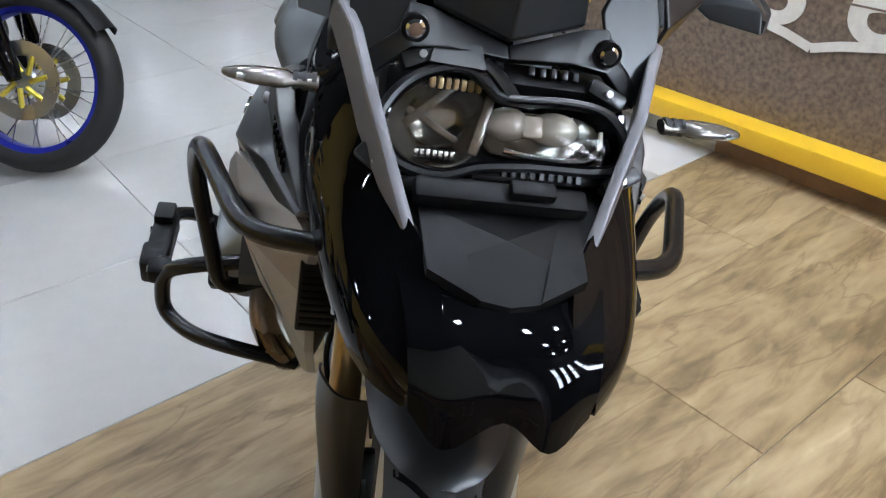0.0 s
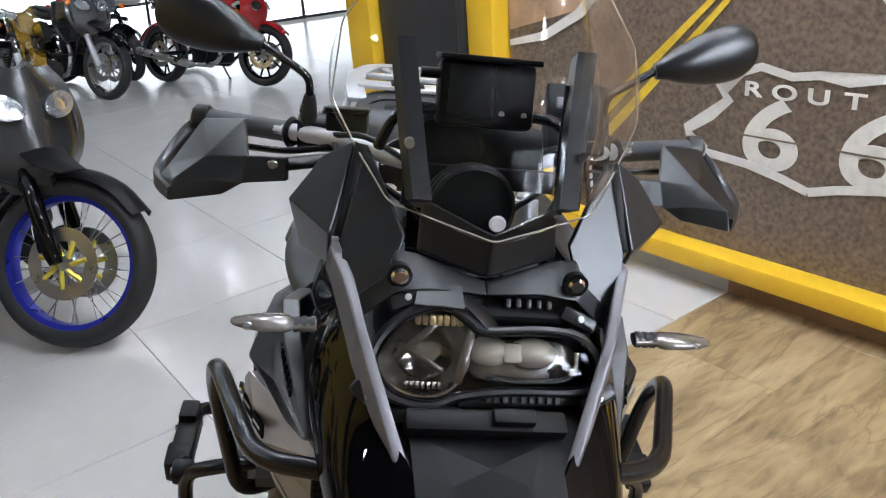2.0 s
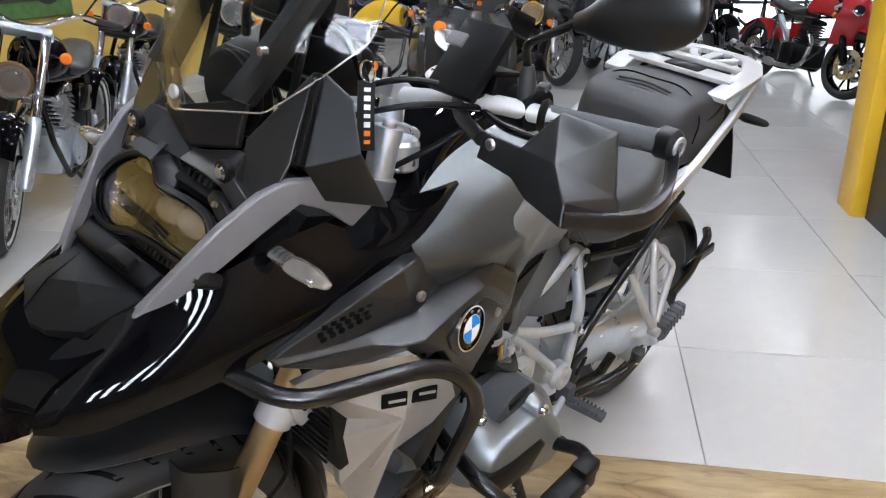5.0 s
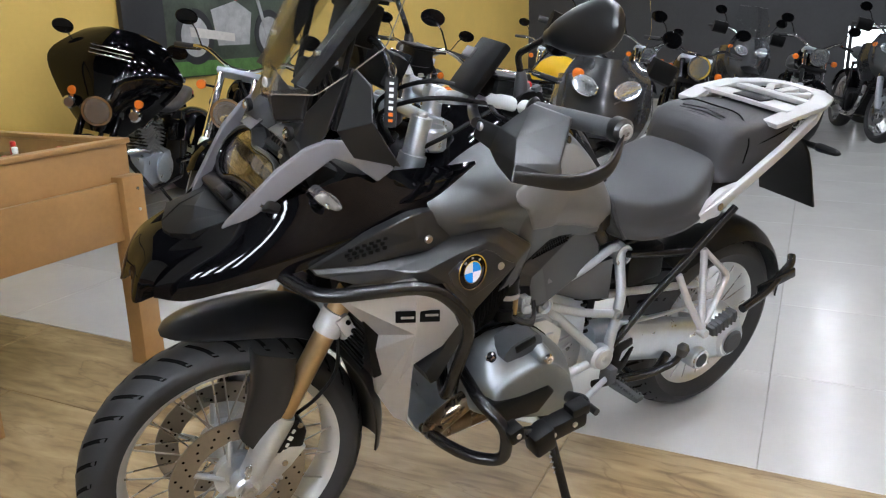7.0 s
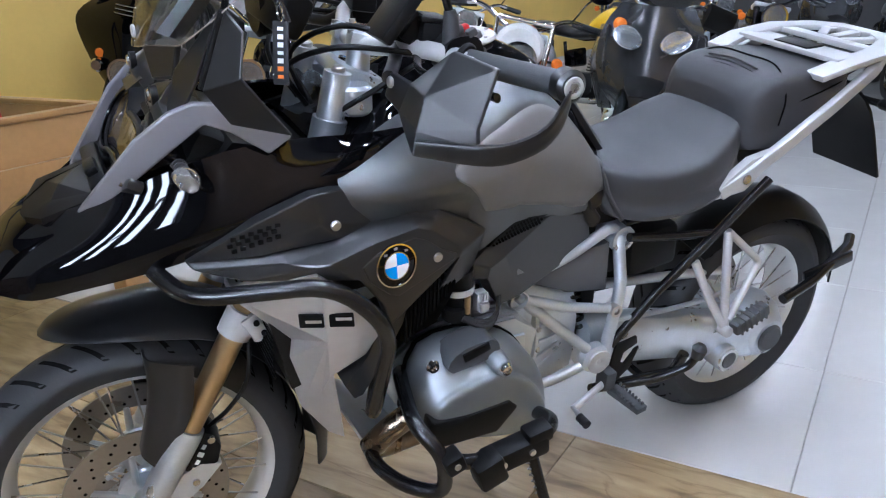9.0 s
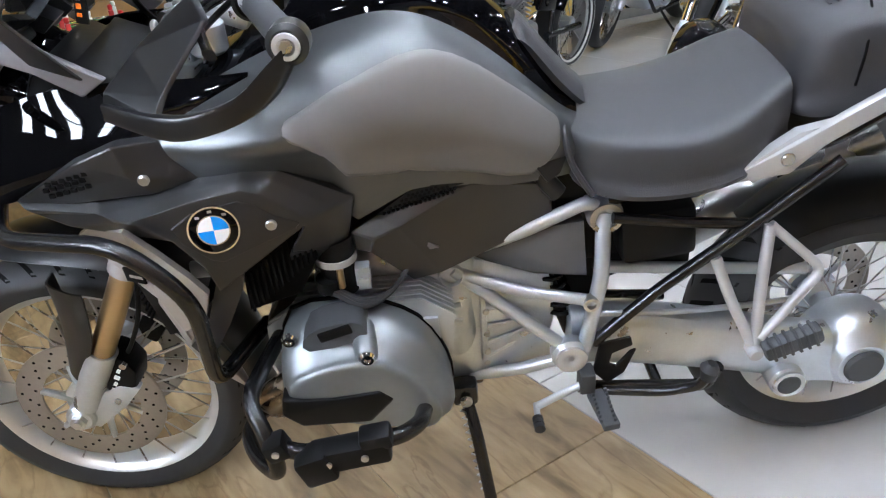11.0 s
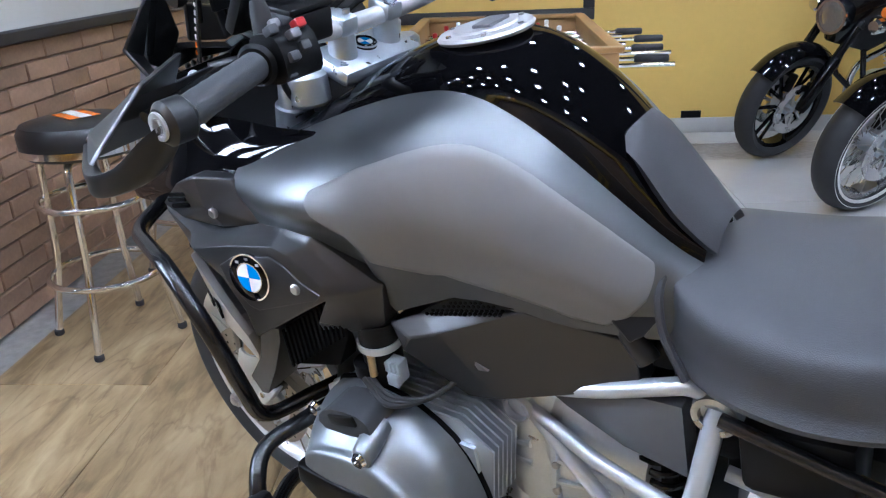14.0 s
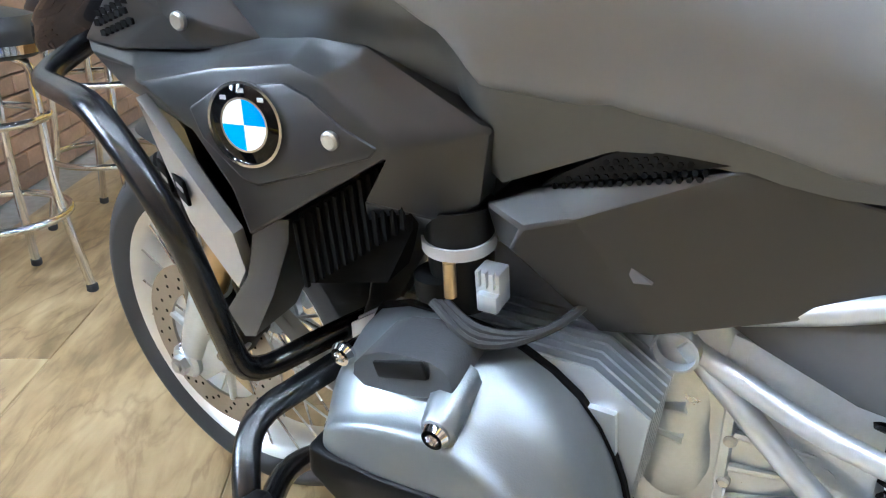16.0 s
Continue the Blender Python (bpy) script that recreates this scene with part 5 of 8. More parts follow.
for i in range(66):
    x = 0.268 - 0.420 * i / 65
    lo, hi = float(np.interp(x, pk, [pad_z[k][0] for k in pk])), float(np.interp(x, pk, [pad_z[k][1] for k in pk]))
    end = min(1.0, i / 2, (65 - i) / 2)
    rows_pad.append([tank_side(x, lo + (hi - lo) * j / 44, 0.0030 + 0.0040 * min(end, min(1.0, j / 1.5, (44 - j) / 1.5))) for j in range(45)])
# pale bead painted in as the highlight along the knee panel's bevel
bead = [Vector(p) + Vector((0, 0.0036, 0)) for p in [row[0] for row in rows_pad] + [row[-1] for row in reversed(rows_pad)]]
pair("panel_bead", sweep(bead, 0.0011, 5, True), M["armp"], bike, "light grey bead standing in for the highlight on the knee panel's edge")
pair("knee_panel", shell(rows_pad, 0.004, 1, 1), M["darkp"], bike, "dark satin knee panel on the tank")
capm = pose(0.128, 0, 1.142, 0, 6, 0)
cap = part("filler_cap", moved(join(lathe([(0, -0.004), (0.066, -0.004), (0.068, 0.0), (0.064, 0.004), (0.046, 0.005), (0.044, 0.008), (0, 0.009)], (0, 0, 0), "z", 48)), capm), M["rack"], bike, "silver round filler cap")
part("cap_flap", moved(box((-0.01, 0, 0.010), (0.03, 0.05, 0.006), None, 0.002), capm), M["armp"], cap)
for k in range(6):
    a = 2 * math.pi * k / 6
    part("bolt", moved(disc((0.056 * math.cos(a), 0.056 * math.sin(a), 0.005), "z", 0.004, 0.004, 10), capm), M["steel"], cap)
padr = []
for x, w, dz in ((-0.088, 0.040, 0.010), (-0.105, 0.054, 0.014), (-0.150, 0.060, 0.014), (-0.185, 0.052, 0.012), (-0.200, 0.046, 0.008)):
    top, ye, ze, *_ = tank_at(x)
    padr.append([(x, -w, top - 0.022 + dz), (x, -w * 0.6, top + dz - 0.004), (x, 0, top + dz), (x, w * 0.6, top + dz - 0.004), (x, w, top - 0.022 + dz)])
part("tank_pad", shell(padr, 0.012, 3, 3), M["seatd"], bike, "grey rubber tank pad")

# ---- side wedge, radiator shroud, silver panel, lower cover
wedge = [(0.700, 0.210, 0.884), (0.579, 0.248, 0.958), (0.512, 0.256, 0.984), (0.454, 0.234, 0.977), (0.440, 0.238, 0.948), (0.404, 0.240, 0.912), (0.470, 0.258, 0.904), (0.600, 0.242, 0.890)]
pair("intake_wedge", fan_plate(wedge, (0.500, 0.262, 0.936), (0, -0.026, 0), 0.003), M["shroudp"], bike, "satin black intake panel", 18)
for s in (1, -1):
    part("bolt", disc((0.478, 0.265 * s, 0.932), "y", 0.0085, 0.008, 16, 0.002), M["steel"], bike)
    part("bolt", disc((0.308, 0.2865 * s, 0.851), "y", 0.0085, 0.008, 16, 0.002), M["steel"], bike)
    part("vent_mesh", join(*[box((0.630 - 0.013 * i + 0.006 * (j % 2), (0.2322 + 0.0031 * i) * s, 0.902 + 0.004 * i + 0.010 * j), (0.008, 0.004, 0.006), None) for i in range(6) for j in range(3)]), M["groove"], bike)
shroud_pts = [(0.505, 0.303, 0.886), (0.418, 0.291, 0.903), (0.344, 0.280, 0.910), (0.318, 0.279, 0.900), (0.264, 0.278, 0.858), (0.257, 0.278, 0.847), (0.261, 0.279, 0.838),
              (0.388, 0.306, 0.760), (0.402, 0.309, 0.752), (0.416, 0.305, 0.795), (0.453, 0.302, 0.847),
              (0.560, 0.264, 0.880), (0.430, 0.268, 0.906), (0.345, 0.256, 0.919), (0.298, 0.256, 0.909), (0.232, 0.256, 0.863), (0.216, 0.254, 0.851), (0.228, 0.258, 0.832),
              (0.560, 0.244, 0.893), (0.444, 0.248, 0.909), (0.397, 0.240, 0.917), (0.338, 0.246, 0.925), (0.288, 0.250, 0.921),
              (0.186, 0.237, 0.857), (0.203, 0.230, 0.785), (0.289, 0.279, 0.793), (0.230, 0.244, 0.768), (0.700, 0.206, 0.884), (0.690, 0.212, 0.870), (0.620, 0.236, 0.848)]
shroud_faces = [[0, 1, 2, 3, 4, 5, 6, 7, 8, 9, 10], [0, 11, 12, 1], [1, 12, 13, 2], [2, 13, 14, 3], [3, 14, 15, 4], [4, 15, 16, 5], [5, 16, 17, 6],
                [11, 18, 19, 12], [12, 19, 20], [12, 20, 21, 13], [13, 21, 22, 14], [14, 22, 23, 15], [15, 23, 16], [16, 23, 24, 17], [6, 17, 26, 25], [17, 24, 26],
                [27, 18, 11, 28], [28, 11, 0, 29], [29, 0, 10]]
pair("radiator_shroud", plate(shroud_pts, shroud_faces, (0, -0.030, 0), 0.0035), M["shroudp"], bike, "satin black radiator shroud", 22)
pair("shroud_panel", plate([(x, 0.2835 + 0.1327 * ((x - 0.305) - (z - 0.870)), z) for x, z in ((0.448, 0.868), (0.418, 0.886), (0.350, 0.895), (0.327, 0.885), (0.300, 0.863), (0.267, 0.847), (0.274, 0.838), (0.384, 0.803), (0.400, 0.808), (0.438, 0.842))], [list(range(10))], (0, -0.006, 0), 0.0018), M["shroudp"], bike, "raised panel round the badge", 22)
pair("shroud_strut", plate([(0.289, 0.279, 0.795), (0.230, 0.244, 0.770), (0.203, 0.230, 0.786), (0.318, 0.240, 0.716), (0.266, 0.222, 0.722), (0.232, 0.205, 0.728), (0.350, 0.218, 0.640), (0.316, 0.204, 0.645), (0.386, 0.200, 0.578), (0.352, 0.190, 0.585)],
                           [[0, 1, 4, 3], [1, 2, 5, 4], [3, 4, 7, 6], [6, 7, 9, 8]], (0, -0.028, 0), 0.003), M["shroudp"], bike, "satin black strut under the shroud", 22)
pair("strut_bolt", disc((0.374, 0.193, 0.588), "y", 0.007, 0.012, 14, 0.002), M["steel"], bike)
pair("inner_grille", join(*[box((0.262 + 0.0085 * k, 0.262 + 0.002 * k, 0.800 - 0.006 * k), (0.004, 0.004, 0.07)) for k in range(13)], loft([[(0.255, y, 0.835), (0.370, y + 0.02, 0.765), (0.372, y + 0.02, 0.690), (0.290, y, 0.700), (0.255, y, 0.765)] for y in (0.215, 0.258)], 1, False)), M["groove"], bike)
pair("shroud_spear", loft([[(x, y, z) for x, z in ((0.410, 0.758), (0.436, 0.690), (0.478, 0.638), (0.462, 0.608), (0.446, 0.612), (0.406, 0.676), (0.372, 0.742), (0.366, 0.768))] for y in (0.225, 0.284, 0.292)], 1, False), M["shroudp"], bike)
silver = fan_plate([(0.640, 0.188, 0.802), (0.600, 0.222, 0.836), (0.520, 0.299, 0.868), (0.478, 0.310, 0.832), (0.440, 0.316, 0.790), (0.420, 0.312, 0.752), (0.440, 0.290, 0.694), (0.494, 0.258, 0.640), (0.500, 0.225, 0.585), (0.452, 0.190, 0.500), (0.442, 0.180, 0.425), (0.470, 0.170, 0.440), (0.524, 0.180, 0.528), (0.552, 0.188, 0.651), (0.544, 0.194, 0.694)], (0.505, 0.288, 0.735), (0, -0.014, 0))
sl, sr = pair("radiator_panel", silver, M["silver"], bike, "brushed silver radiator side panel", 12)
for s, host in ((1, sl), (-1, sr)):
    for k in range(2):
        x0, z0 = 0.530 - 0.044 * k, 0.781 + 0.002 * k
        yk = (0.2835 + (0.530 - x0) * 0.44) * s
        mark = part("model_mark", box((x0, yk, z0), (0.040, 0.004, 0.026), pose(0, 0, 0, 0, 4, -28 * s), 0.0015), M["groove"], host)
        part("mark_slot", box((x0 - 0.003, yk + 0.0022 * s, z0 + (0.003 if k else -0.001)), (0.026, 0.003, 0.0055), pose(0, 0, 0, 0, 4, -28 * s)), M["silver"], mark)
for s in (1, -1):
    rad = part("radiator", box((0.545, 0.125 * s, 0.70), (0.05, 0.15, 0.22), pose(0, 0, 0, 0, 12), 0.004), M["matte"], bike, "black finned radiator")
    for k in range(14):
        part("radiator_fin", box((0.573, s * 0.125, 0.62 + 0.012 * k), (0.004, 0.14, 0.004), pose(0, 0, 0, 0, 12)), M["matte"], rad)
part("telelever", join(pipe([(0.28, 0.06, 0.62), (0.56, 0.105, 0.66)], 0.016), pipe([(0.28, -0.06, 0.62), (0.56, -0.105, 0.66)], 0.016), box((0.565, 0, 0.665), (0.05, 0.25, 0.03), None, 0.008)), M["frame"], bike, "silver front suspension arm")
part("front_shock", join(rod((0.47, 0, 0.66), (0.40, 0, 0.98), 0.022), *[disc(Vector((0.47, 0, 0.66)).lerp((0.40, 0, 0.98), 0.2 + 0.06 * k), "z", 0.034, 0.008, 20) for k in range(9)]), M["matte"], bike)
cover_pts = [(0.202, 0.222, 0.783), (0.164, 0.199, 0.794), (0.003, 0.177, 0.826), (0.166, 0.226, 0.768), (0.174, 0.236, 0.750), (0.110, 0.184, 0.648), (0.062, 0.180, 0.655), (-0.142, 0.135, 0.714), (-0.130, 0.128, 0.784), (0.125, 0.214, 0.778), (0.196, 0.214, 0.742)]
cl, cr_ = pair("lower_cover", plate(cover_pts, [[0, 3, 9, 1], [1, 9, 2], [0, 10, 4, 3], [3, 4, 5, 6, 9], [9, 6, 7, 8, 2]], (0, -0.06, 0), 0.0025), M["shroudp"], bike, "satin black cover below the tank", 14)
for s, host in ((1, cl), (-1, cr_)):
    vp = part("vent_plate", plate([(x, y * s, z) for x, y, z in ((0.160, 0.203, 0.797), (0.140, 0.203, 0.813), (0.090, 0.194, 0.841), (0.068, 0.191, 0.840), (0.012, 0.181, 0.830))], [[0, 1, 2, 3, 4]], (0, -0.012 * s, 0), 0.002), M["matte"], host)
    # near-black dots stand in for the shade inside the vent's holes
    dots = []
    for i in range(16):
        for j in range(5):
            x = 0.146 - 0.0075 * i - 0.00375 * (j % 2)
            z = 0.800 + 0.0066 * j + 0.0012 * i
            top = min(0.813 + (0.140 - x) * 0.56, 0.841 - max(0.0, 0.068 - x) * 0.19)
            if z < top - 0.0055 and x > 0.022:
                dots.append(disc((x, (0.2032 - (0.160 - x) * 0.149) * s, z), "y", 0.0027, 0.004, 6))
    tagged(part("hole_pattern", join(*dots), M["groove"], vp), kind="stuff")
    part("cover_clip", plate([(x, y * s, z) for x, y, z in ((0.092, 0.196, 0.742), (0.062, 0.191, 0.716), (0.078, 0.193, 0.715))], [[0, 1, 2]], (0, -0.006 * s, 0), 0.0008), M["armp"], host)

# ---- seats, rack, tail
def cushion(stations, n=4):
    """Seat foam: stations of x, half width, top, edge height, underside."""
    rings = []
    for x, w, top, ed, bot in stations:
        rings.append([(x, -w * 0.90, bot), (x, -w, bot + (ed - bot) * 0.45), (x, -w * 0.985, ed), (x, -w * 0.86, top - 0.010), (x, -w * 0.45, top - 0.002), (x, 0, top),
                      (x, w * 0.45, top - 0.002), (x, w * 0.86, top - 0.010), (x, w * 0.985, ed), (x, w, bot + (ed - bot) * 0.45), (x, w * 0.90, bot)])
    return loft(rings, n)


part("rider_seat", cushion([(-0.150, 0.062, 0.884, 0.865, 0.835), (-0.165, 0.098, 0.886, 0.862, 0.800), (-0.190, 0.128, 0.880, 0.855, 0.765), (-0.250, 0.156, 0.872, 0.842, 0.752), (-0.330, 0.174, 0.872, 0.842, 0.756), (-0.410, 0.178, 0.888, 0.855, 0.772), (-0.480, 0.165, 0.922, 0.880, 0.796), (-0.525, 0.140, 0.945, 0.905, 0.83)]), M["seat"], bike, "grey vinyl rider seat")
pair("tank_tail_trim", sweep(catmull([(-0.168, 0.045, 0.888), (-0.132, 0.094, 0.870), (-0.114, 0.120, 0.838), (-0.124, 0.127, 0.798), (-0.150, 0.128, 0.762)], 5), 0.017, 12, flat=0.75), M["satin"], bike, "satin black trim between tank and seat")
pair("tank_end_trim", plate([(-0.160, 0.104, 0.880), (-0.112, 0.150, 0.842), (-0.109, 0.152, 0.828), (-0.130, 0.144, 0.794), (-0.150, 0.146, 0.812), (-0.186, 0.098, 0.862)], [[0, 1, 2, 5], [2, 3, 4, 5]], (0.004, -0.022, -0.006), 0.003), M["satin"], bike, "satin black trim at the tank's rear end", 20)
part("seat_lip", sweep(catmull([(-0.205, 0.150, 0.765), (-0.172, 0.138, 0.82), (-0.160, 0.118, 0.868), (-0.162, 0.07, 0.890)], 6), 0.006, 8), M["seatd"], bike)
part("pillion_seat", cushion([(-0.525, 0.105, 0.985, 0.955, 0.88), (-0.545, 0.140, 1.012, 0.965, 0.87), (-0.590, 0.158, 1.035, 0.985, 0.875), (-0.690, 0.160, 1.045, 1.000, 0.895), (-0.800, 0.138, 1.042, 1.005, 0.925), (-0.875, 0.112, 1.032, 1.005, 0.950), (-0.895, 0.088, 1.015, 0.995, 0.965)]), M["seatd"], bike, "dark grey vinyl pillion seat with stitched front")
part("seat_seam", sweep(catmull([(-0.610, -0.161, 0.93), (-0.615, -0.158, 0.995), (-0.640, -0.095, 1.045), (-0.648, 0, 1.049), (-0.640, 0.095, 1.045), (-0.615, 0.158, 0.995), (-0.610, 0.161, 0.93)], 6), 0.0022, 6), M["groove"], bike)
for k in range(4):
    part("seat_rib", sweep(catmull([(-0.566 - 0.012 * k, -0.075, 1.020 + 0.006 * k), (-0.570 - 0.012 * k, 0, 1.026 + 0.006 * k), (-0.566 - 0.012 * k, 0.075, 1.020 + 0.006 * k)], 5), 0.0028, 6), M["seatd"], bike)
pair("seat_piping", sweep(catmull([(-0.56, 0.146, 0.955), (-0.68, 0.160, 0.985), (-0.79, 0.140, 0.998), (-0.87, 0.112, 1.002)], 6), 0.0022, 6), M["groove"], bike)
part("seat_base", loft([[(-0.15, -0.11, 0.74), (-0.15, 0.11, 0.74), (-0.15, 0.10, 0.82), (-0.15, -0.10, 0.82)], [(-0.50, -0.13, 0.77), (-0.50, 0.13, 0.77), (-0.50, 0.12, 0.90), (-0.50, -0.12, 0.90)], [(-0.93, -0.08, 0.93), (-0.93, 0.08, 0.93), (-0.93, 0.08, 0.97), (-0.93, -0.08, 0.97)]], 2, False), M["matte"], bike)
pair("grab_rail", strip([(-0.455, 0.174, 0.792), (-0.520, 0.188, 0.838), (-0.600, 0.192, 0.890), (-0.740, 0.186, 0.965), (-0.880, 0.170, 1.036), (-0.950, 0.140, 1.064)], 0.020, 0.030), M["rack"], bike, "light silver grab rail")
pair("rail_bracket", fan_plate([(-0.415, 0.176, 0.778), (-0.455, 0.180, 0.815), (-0.525, 0.184, 0.868), (-0.575, 0.196, 0.885), (-0.580, 0.196, 0.862), (-0.520, 0.186, 0.795)], (-0.505, 0.192, 0.832), (0, -0.02, 0)), M["rack"], bike)
part("seat_lock", disc((-0.508, 0.196, 0.828), "y", 0.012, 0.006, 18, 0.002), M["steel"], bike)
rk = part("luggage_rack", strip([(-0.915, -0.160, 1.066), (-0.915, 0.160, 1.066)], 0.040, 0.014), M["rack"], bike, "flat light silver luggage rack with openings")
for sd in (1, -1):
    part("rack_bar", strip([(-0.700, 0.150 * sd, 1.030), (-0.780, 0.158 * sd, 1.052), (-0.900, 0.152 * sd, 1.068), (-1.000, 0.110 * sd, 1.074), (-1.045, 0.050 * sd, 1.076)], 0.056, 0.015), M["rack"], rk)
    part("rack_bar", strip([(-0.930, 0.030 * sd, 1.068), (-0.985, 0.062 * sd, 1.072), (-1.030, 0.060 * sd, 1.074)], 0.024, 0.013), M["rack"], rk)
part("rack_bar", strip([(-1.040, -0.060, 1.076), (-1.040, 0.060, 1.076)], 0.046, 0.015), M["rack"], rk)
part("rack_bar", strip([(-0.815, -0.150, 1.057), (-0.815, 0.150, 1.057)], 0.090, 0.012), M["rack"], rk)
part("rack_bar", strip([(-0.930, 0, 1.069), (-1.030, 0, 1.075)], 0.030, 0.013), M["rack"], rk)
# dark plate gives the shade of the rack's centre opening
part("rack_pad", box((-0.815, 0, 1.0655), (0.060, 0.100, 0.006), pose(0, 0, 0, 0, 4), 0.002), M["matte"], rk, "dark plate standing in for the rack's centre opening")
tail = part("tail_light", loft([[(-0.93, -0.07, 0.99), (-0.93, 0.07, 0.99), (-0.93, 0.06, 1.04), (-0.93, -0.06, 1.04)], [(-1.03, -0.05, 1.01), (-1.03, 0.05, 1.01), (-1.03, 0.045, 1.045), (-1.03, -0.045, 1.045)]], 2, False), M["matte"], bike)
part("lens", box((-1.032, 0, 1.028), (0.012, 0.085, 0.03), None, 0.004), M["red"], tail)
part("plate_carrier", join(shell([[(-0.95, -0.075, 0.97), (-0.95, 0.075, 0.97)], [(-1.03, -0.095, 0.89), (-1.03, 0.095, 0.89)], [(-1.13, -0.105, 0.70), (-1.13, 0.105, 0.70)]], 0.008, 3)), M["matte"], bike, "black number plate carrier")
pair("rear_signal", loft([[(-1.02 + dx, y, 0.925 + dz) for dx, dz in ((0, -h), (w, 0), (0, h), (-w, 0))] for y, w, h in ((0.06, 0.008, 0.008), (0.115, 0.010, 0.010), (0.130, 0.016, 0.014), (0.185, 0.012, 0.011), (0.20, 0.004, 0.004))], 3), M["matte"], bike)


# ---- engine, frame, running gear
eng = part("crankcase", loft([[(0.30, -0.11, 0.36), (0.30, 0.11, 0.36), (0.31, 0.12, 0.52), (0.28, 0.11, 0.68), (0.28, -0.11, 0.68), (0.31, -0.12, 0.52)],
                              [(0.16, -0.13, 0.33), (0.16, 0.13, 0.33), (0.16, 0.145, 0.50), (0.16, 0.12, 0.68), (0.16, -0.12, 0.68), (0.16, -0.145, 0.50)],
                              [(0.02, -0.12, 0.34), (0.02, 0.12, 0.34), (0.02, 0.140, 0.48), (0.02, 0.12, 0.64), (0.02, -0.12, 0.64), (0.02, -0.140, 0.48)],
                              [(-0.14, -0.10, 0.36), (-0.14, 0.10, 0.36), (-0.14, 0.125, 0.46), (-0.14, 0.10, 0.58), (-0.14, -0.10, 0.58), (-0.14, -0.125, 0.46)]], 3), M["cast"], bike, "cast aluminium engine case")
for sd in (1, -1):
    bell = [[(0.048 + rx * math.cos(a), (0.105 + ry * math.sin(a)) * sd, z) for a in (math.pi * k / 8 for k in range(9))] + [(0.048 - rx, 0.06 * sd, z), (0.048 + rx, 0.06 * sd, z)] for z, rx, ry in ((0.385, 0.046, 0.024), (0.42, 0.056, 0.040), (0.48, 0.060, 0.050), (0.56, 0.060, 0.050), (0.615, 0.056, 0.040), (0.660, 0.044, 0.020))]
    hb_ = part("bell_housing", loft(bell, 2), M["cast"], eng, "smooth cast bell housing")
    for z0, z1 in ((0.545, 0.560), (0.528, 0.520)):
        part("case_web", sweep([(0.098, 0.130 * sd, z0), (0.070, 0.152 * sd, (z0 + z1) / 2), (0.030, 0.153 * sd, z1)], [0.002, 0.005, 0.007], 8), M["cast"], hb_)
    gear = [[(x, y * g * sd, 0.495 + (z - 0.495) * g) for y, z in ((0.05, 0.36), (0.115, 0.375), (0.148, 0.43), (0.155, 0.50), (0.146, 0.57), (0.105, 0.625), (0.05, 0.635))] for x, g in ((-0.012, 1.0), (-0.040, 0.97), (-0.075, 0.86), (-0.110, 0.80), (-0.150, 0.66))]
    gb_ = part("gearbox", loft(gear, 2, False), M["cast"], eng, "cast gearbox housing")
    part("case_flange", loft([[(x, y * g * sd, 0.495 + (z - 0.495) * g) for y, z in ((0.05, 0.355), (0.118, 0.370), (0.154, 0.43), (0.161, 0.50), (0.152, 0.572), (0.108, 0.632), (0.05, 0.64))] for x, g in ((-0.016, 1.0), (-0.014, 1.02), (-0.006, 1.02), (-0.004, 1.0))], 1, False), M["cast"], eng)
    for z0, z1, y0 in ((0.585, 0.550, 0.142), (0.545, 0.520, 0.152), (0.505, 0.495, 0.156), (0.460, 0.470, 0.153), (0.420, 0.445, 0.146)):
        part("case_web", sweep([(-0.014, y0 * sd, z0), (-0.060, y0 * 0.92 * sd, (z0 + z1) / 2), (-0.105, y0 * 0.80 * sd, z1)], [0.009, 0.006, 0.004], 8, flat=0.6), M["cast"], gb_)
    for z, y in ((0.590, 0.144), (0.540, 0.158), (0.490, 0.162), (0.440, 0.157), (0.395, 0.138)):
        part("bolt", disc((-0.014, y * sd, z), "y", 0.0065, 0.010, 12, 0.002), M["steel"], gb_)
    part("drain_boss", lathe([(0, 0), (0.020, 0), (0.017, 0.014), (0.010, 0.016), (0, 0.016)], (-0.092, 0.118 * sd - (0.016 if sd < 0 else 0), 0.50), "y", 18), M["cast"], gb_)
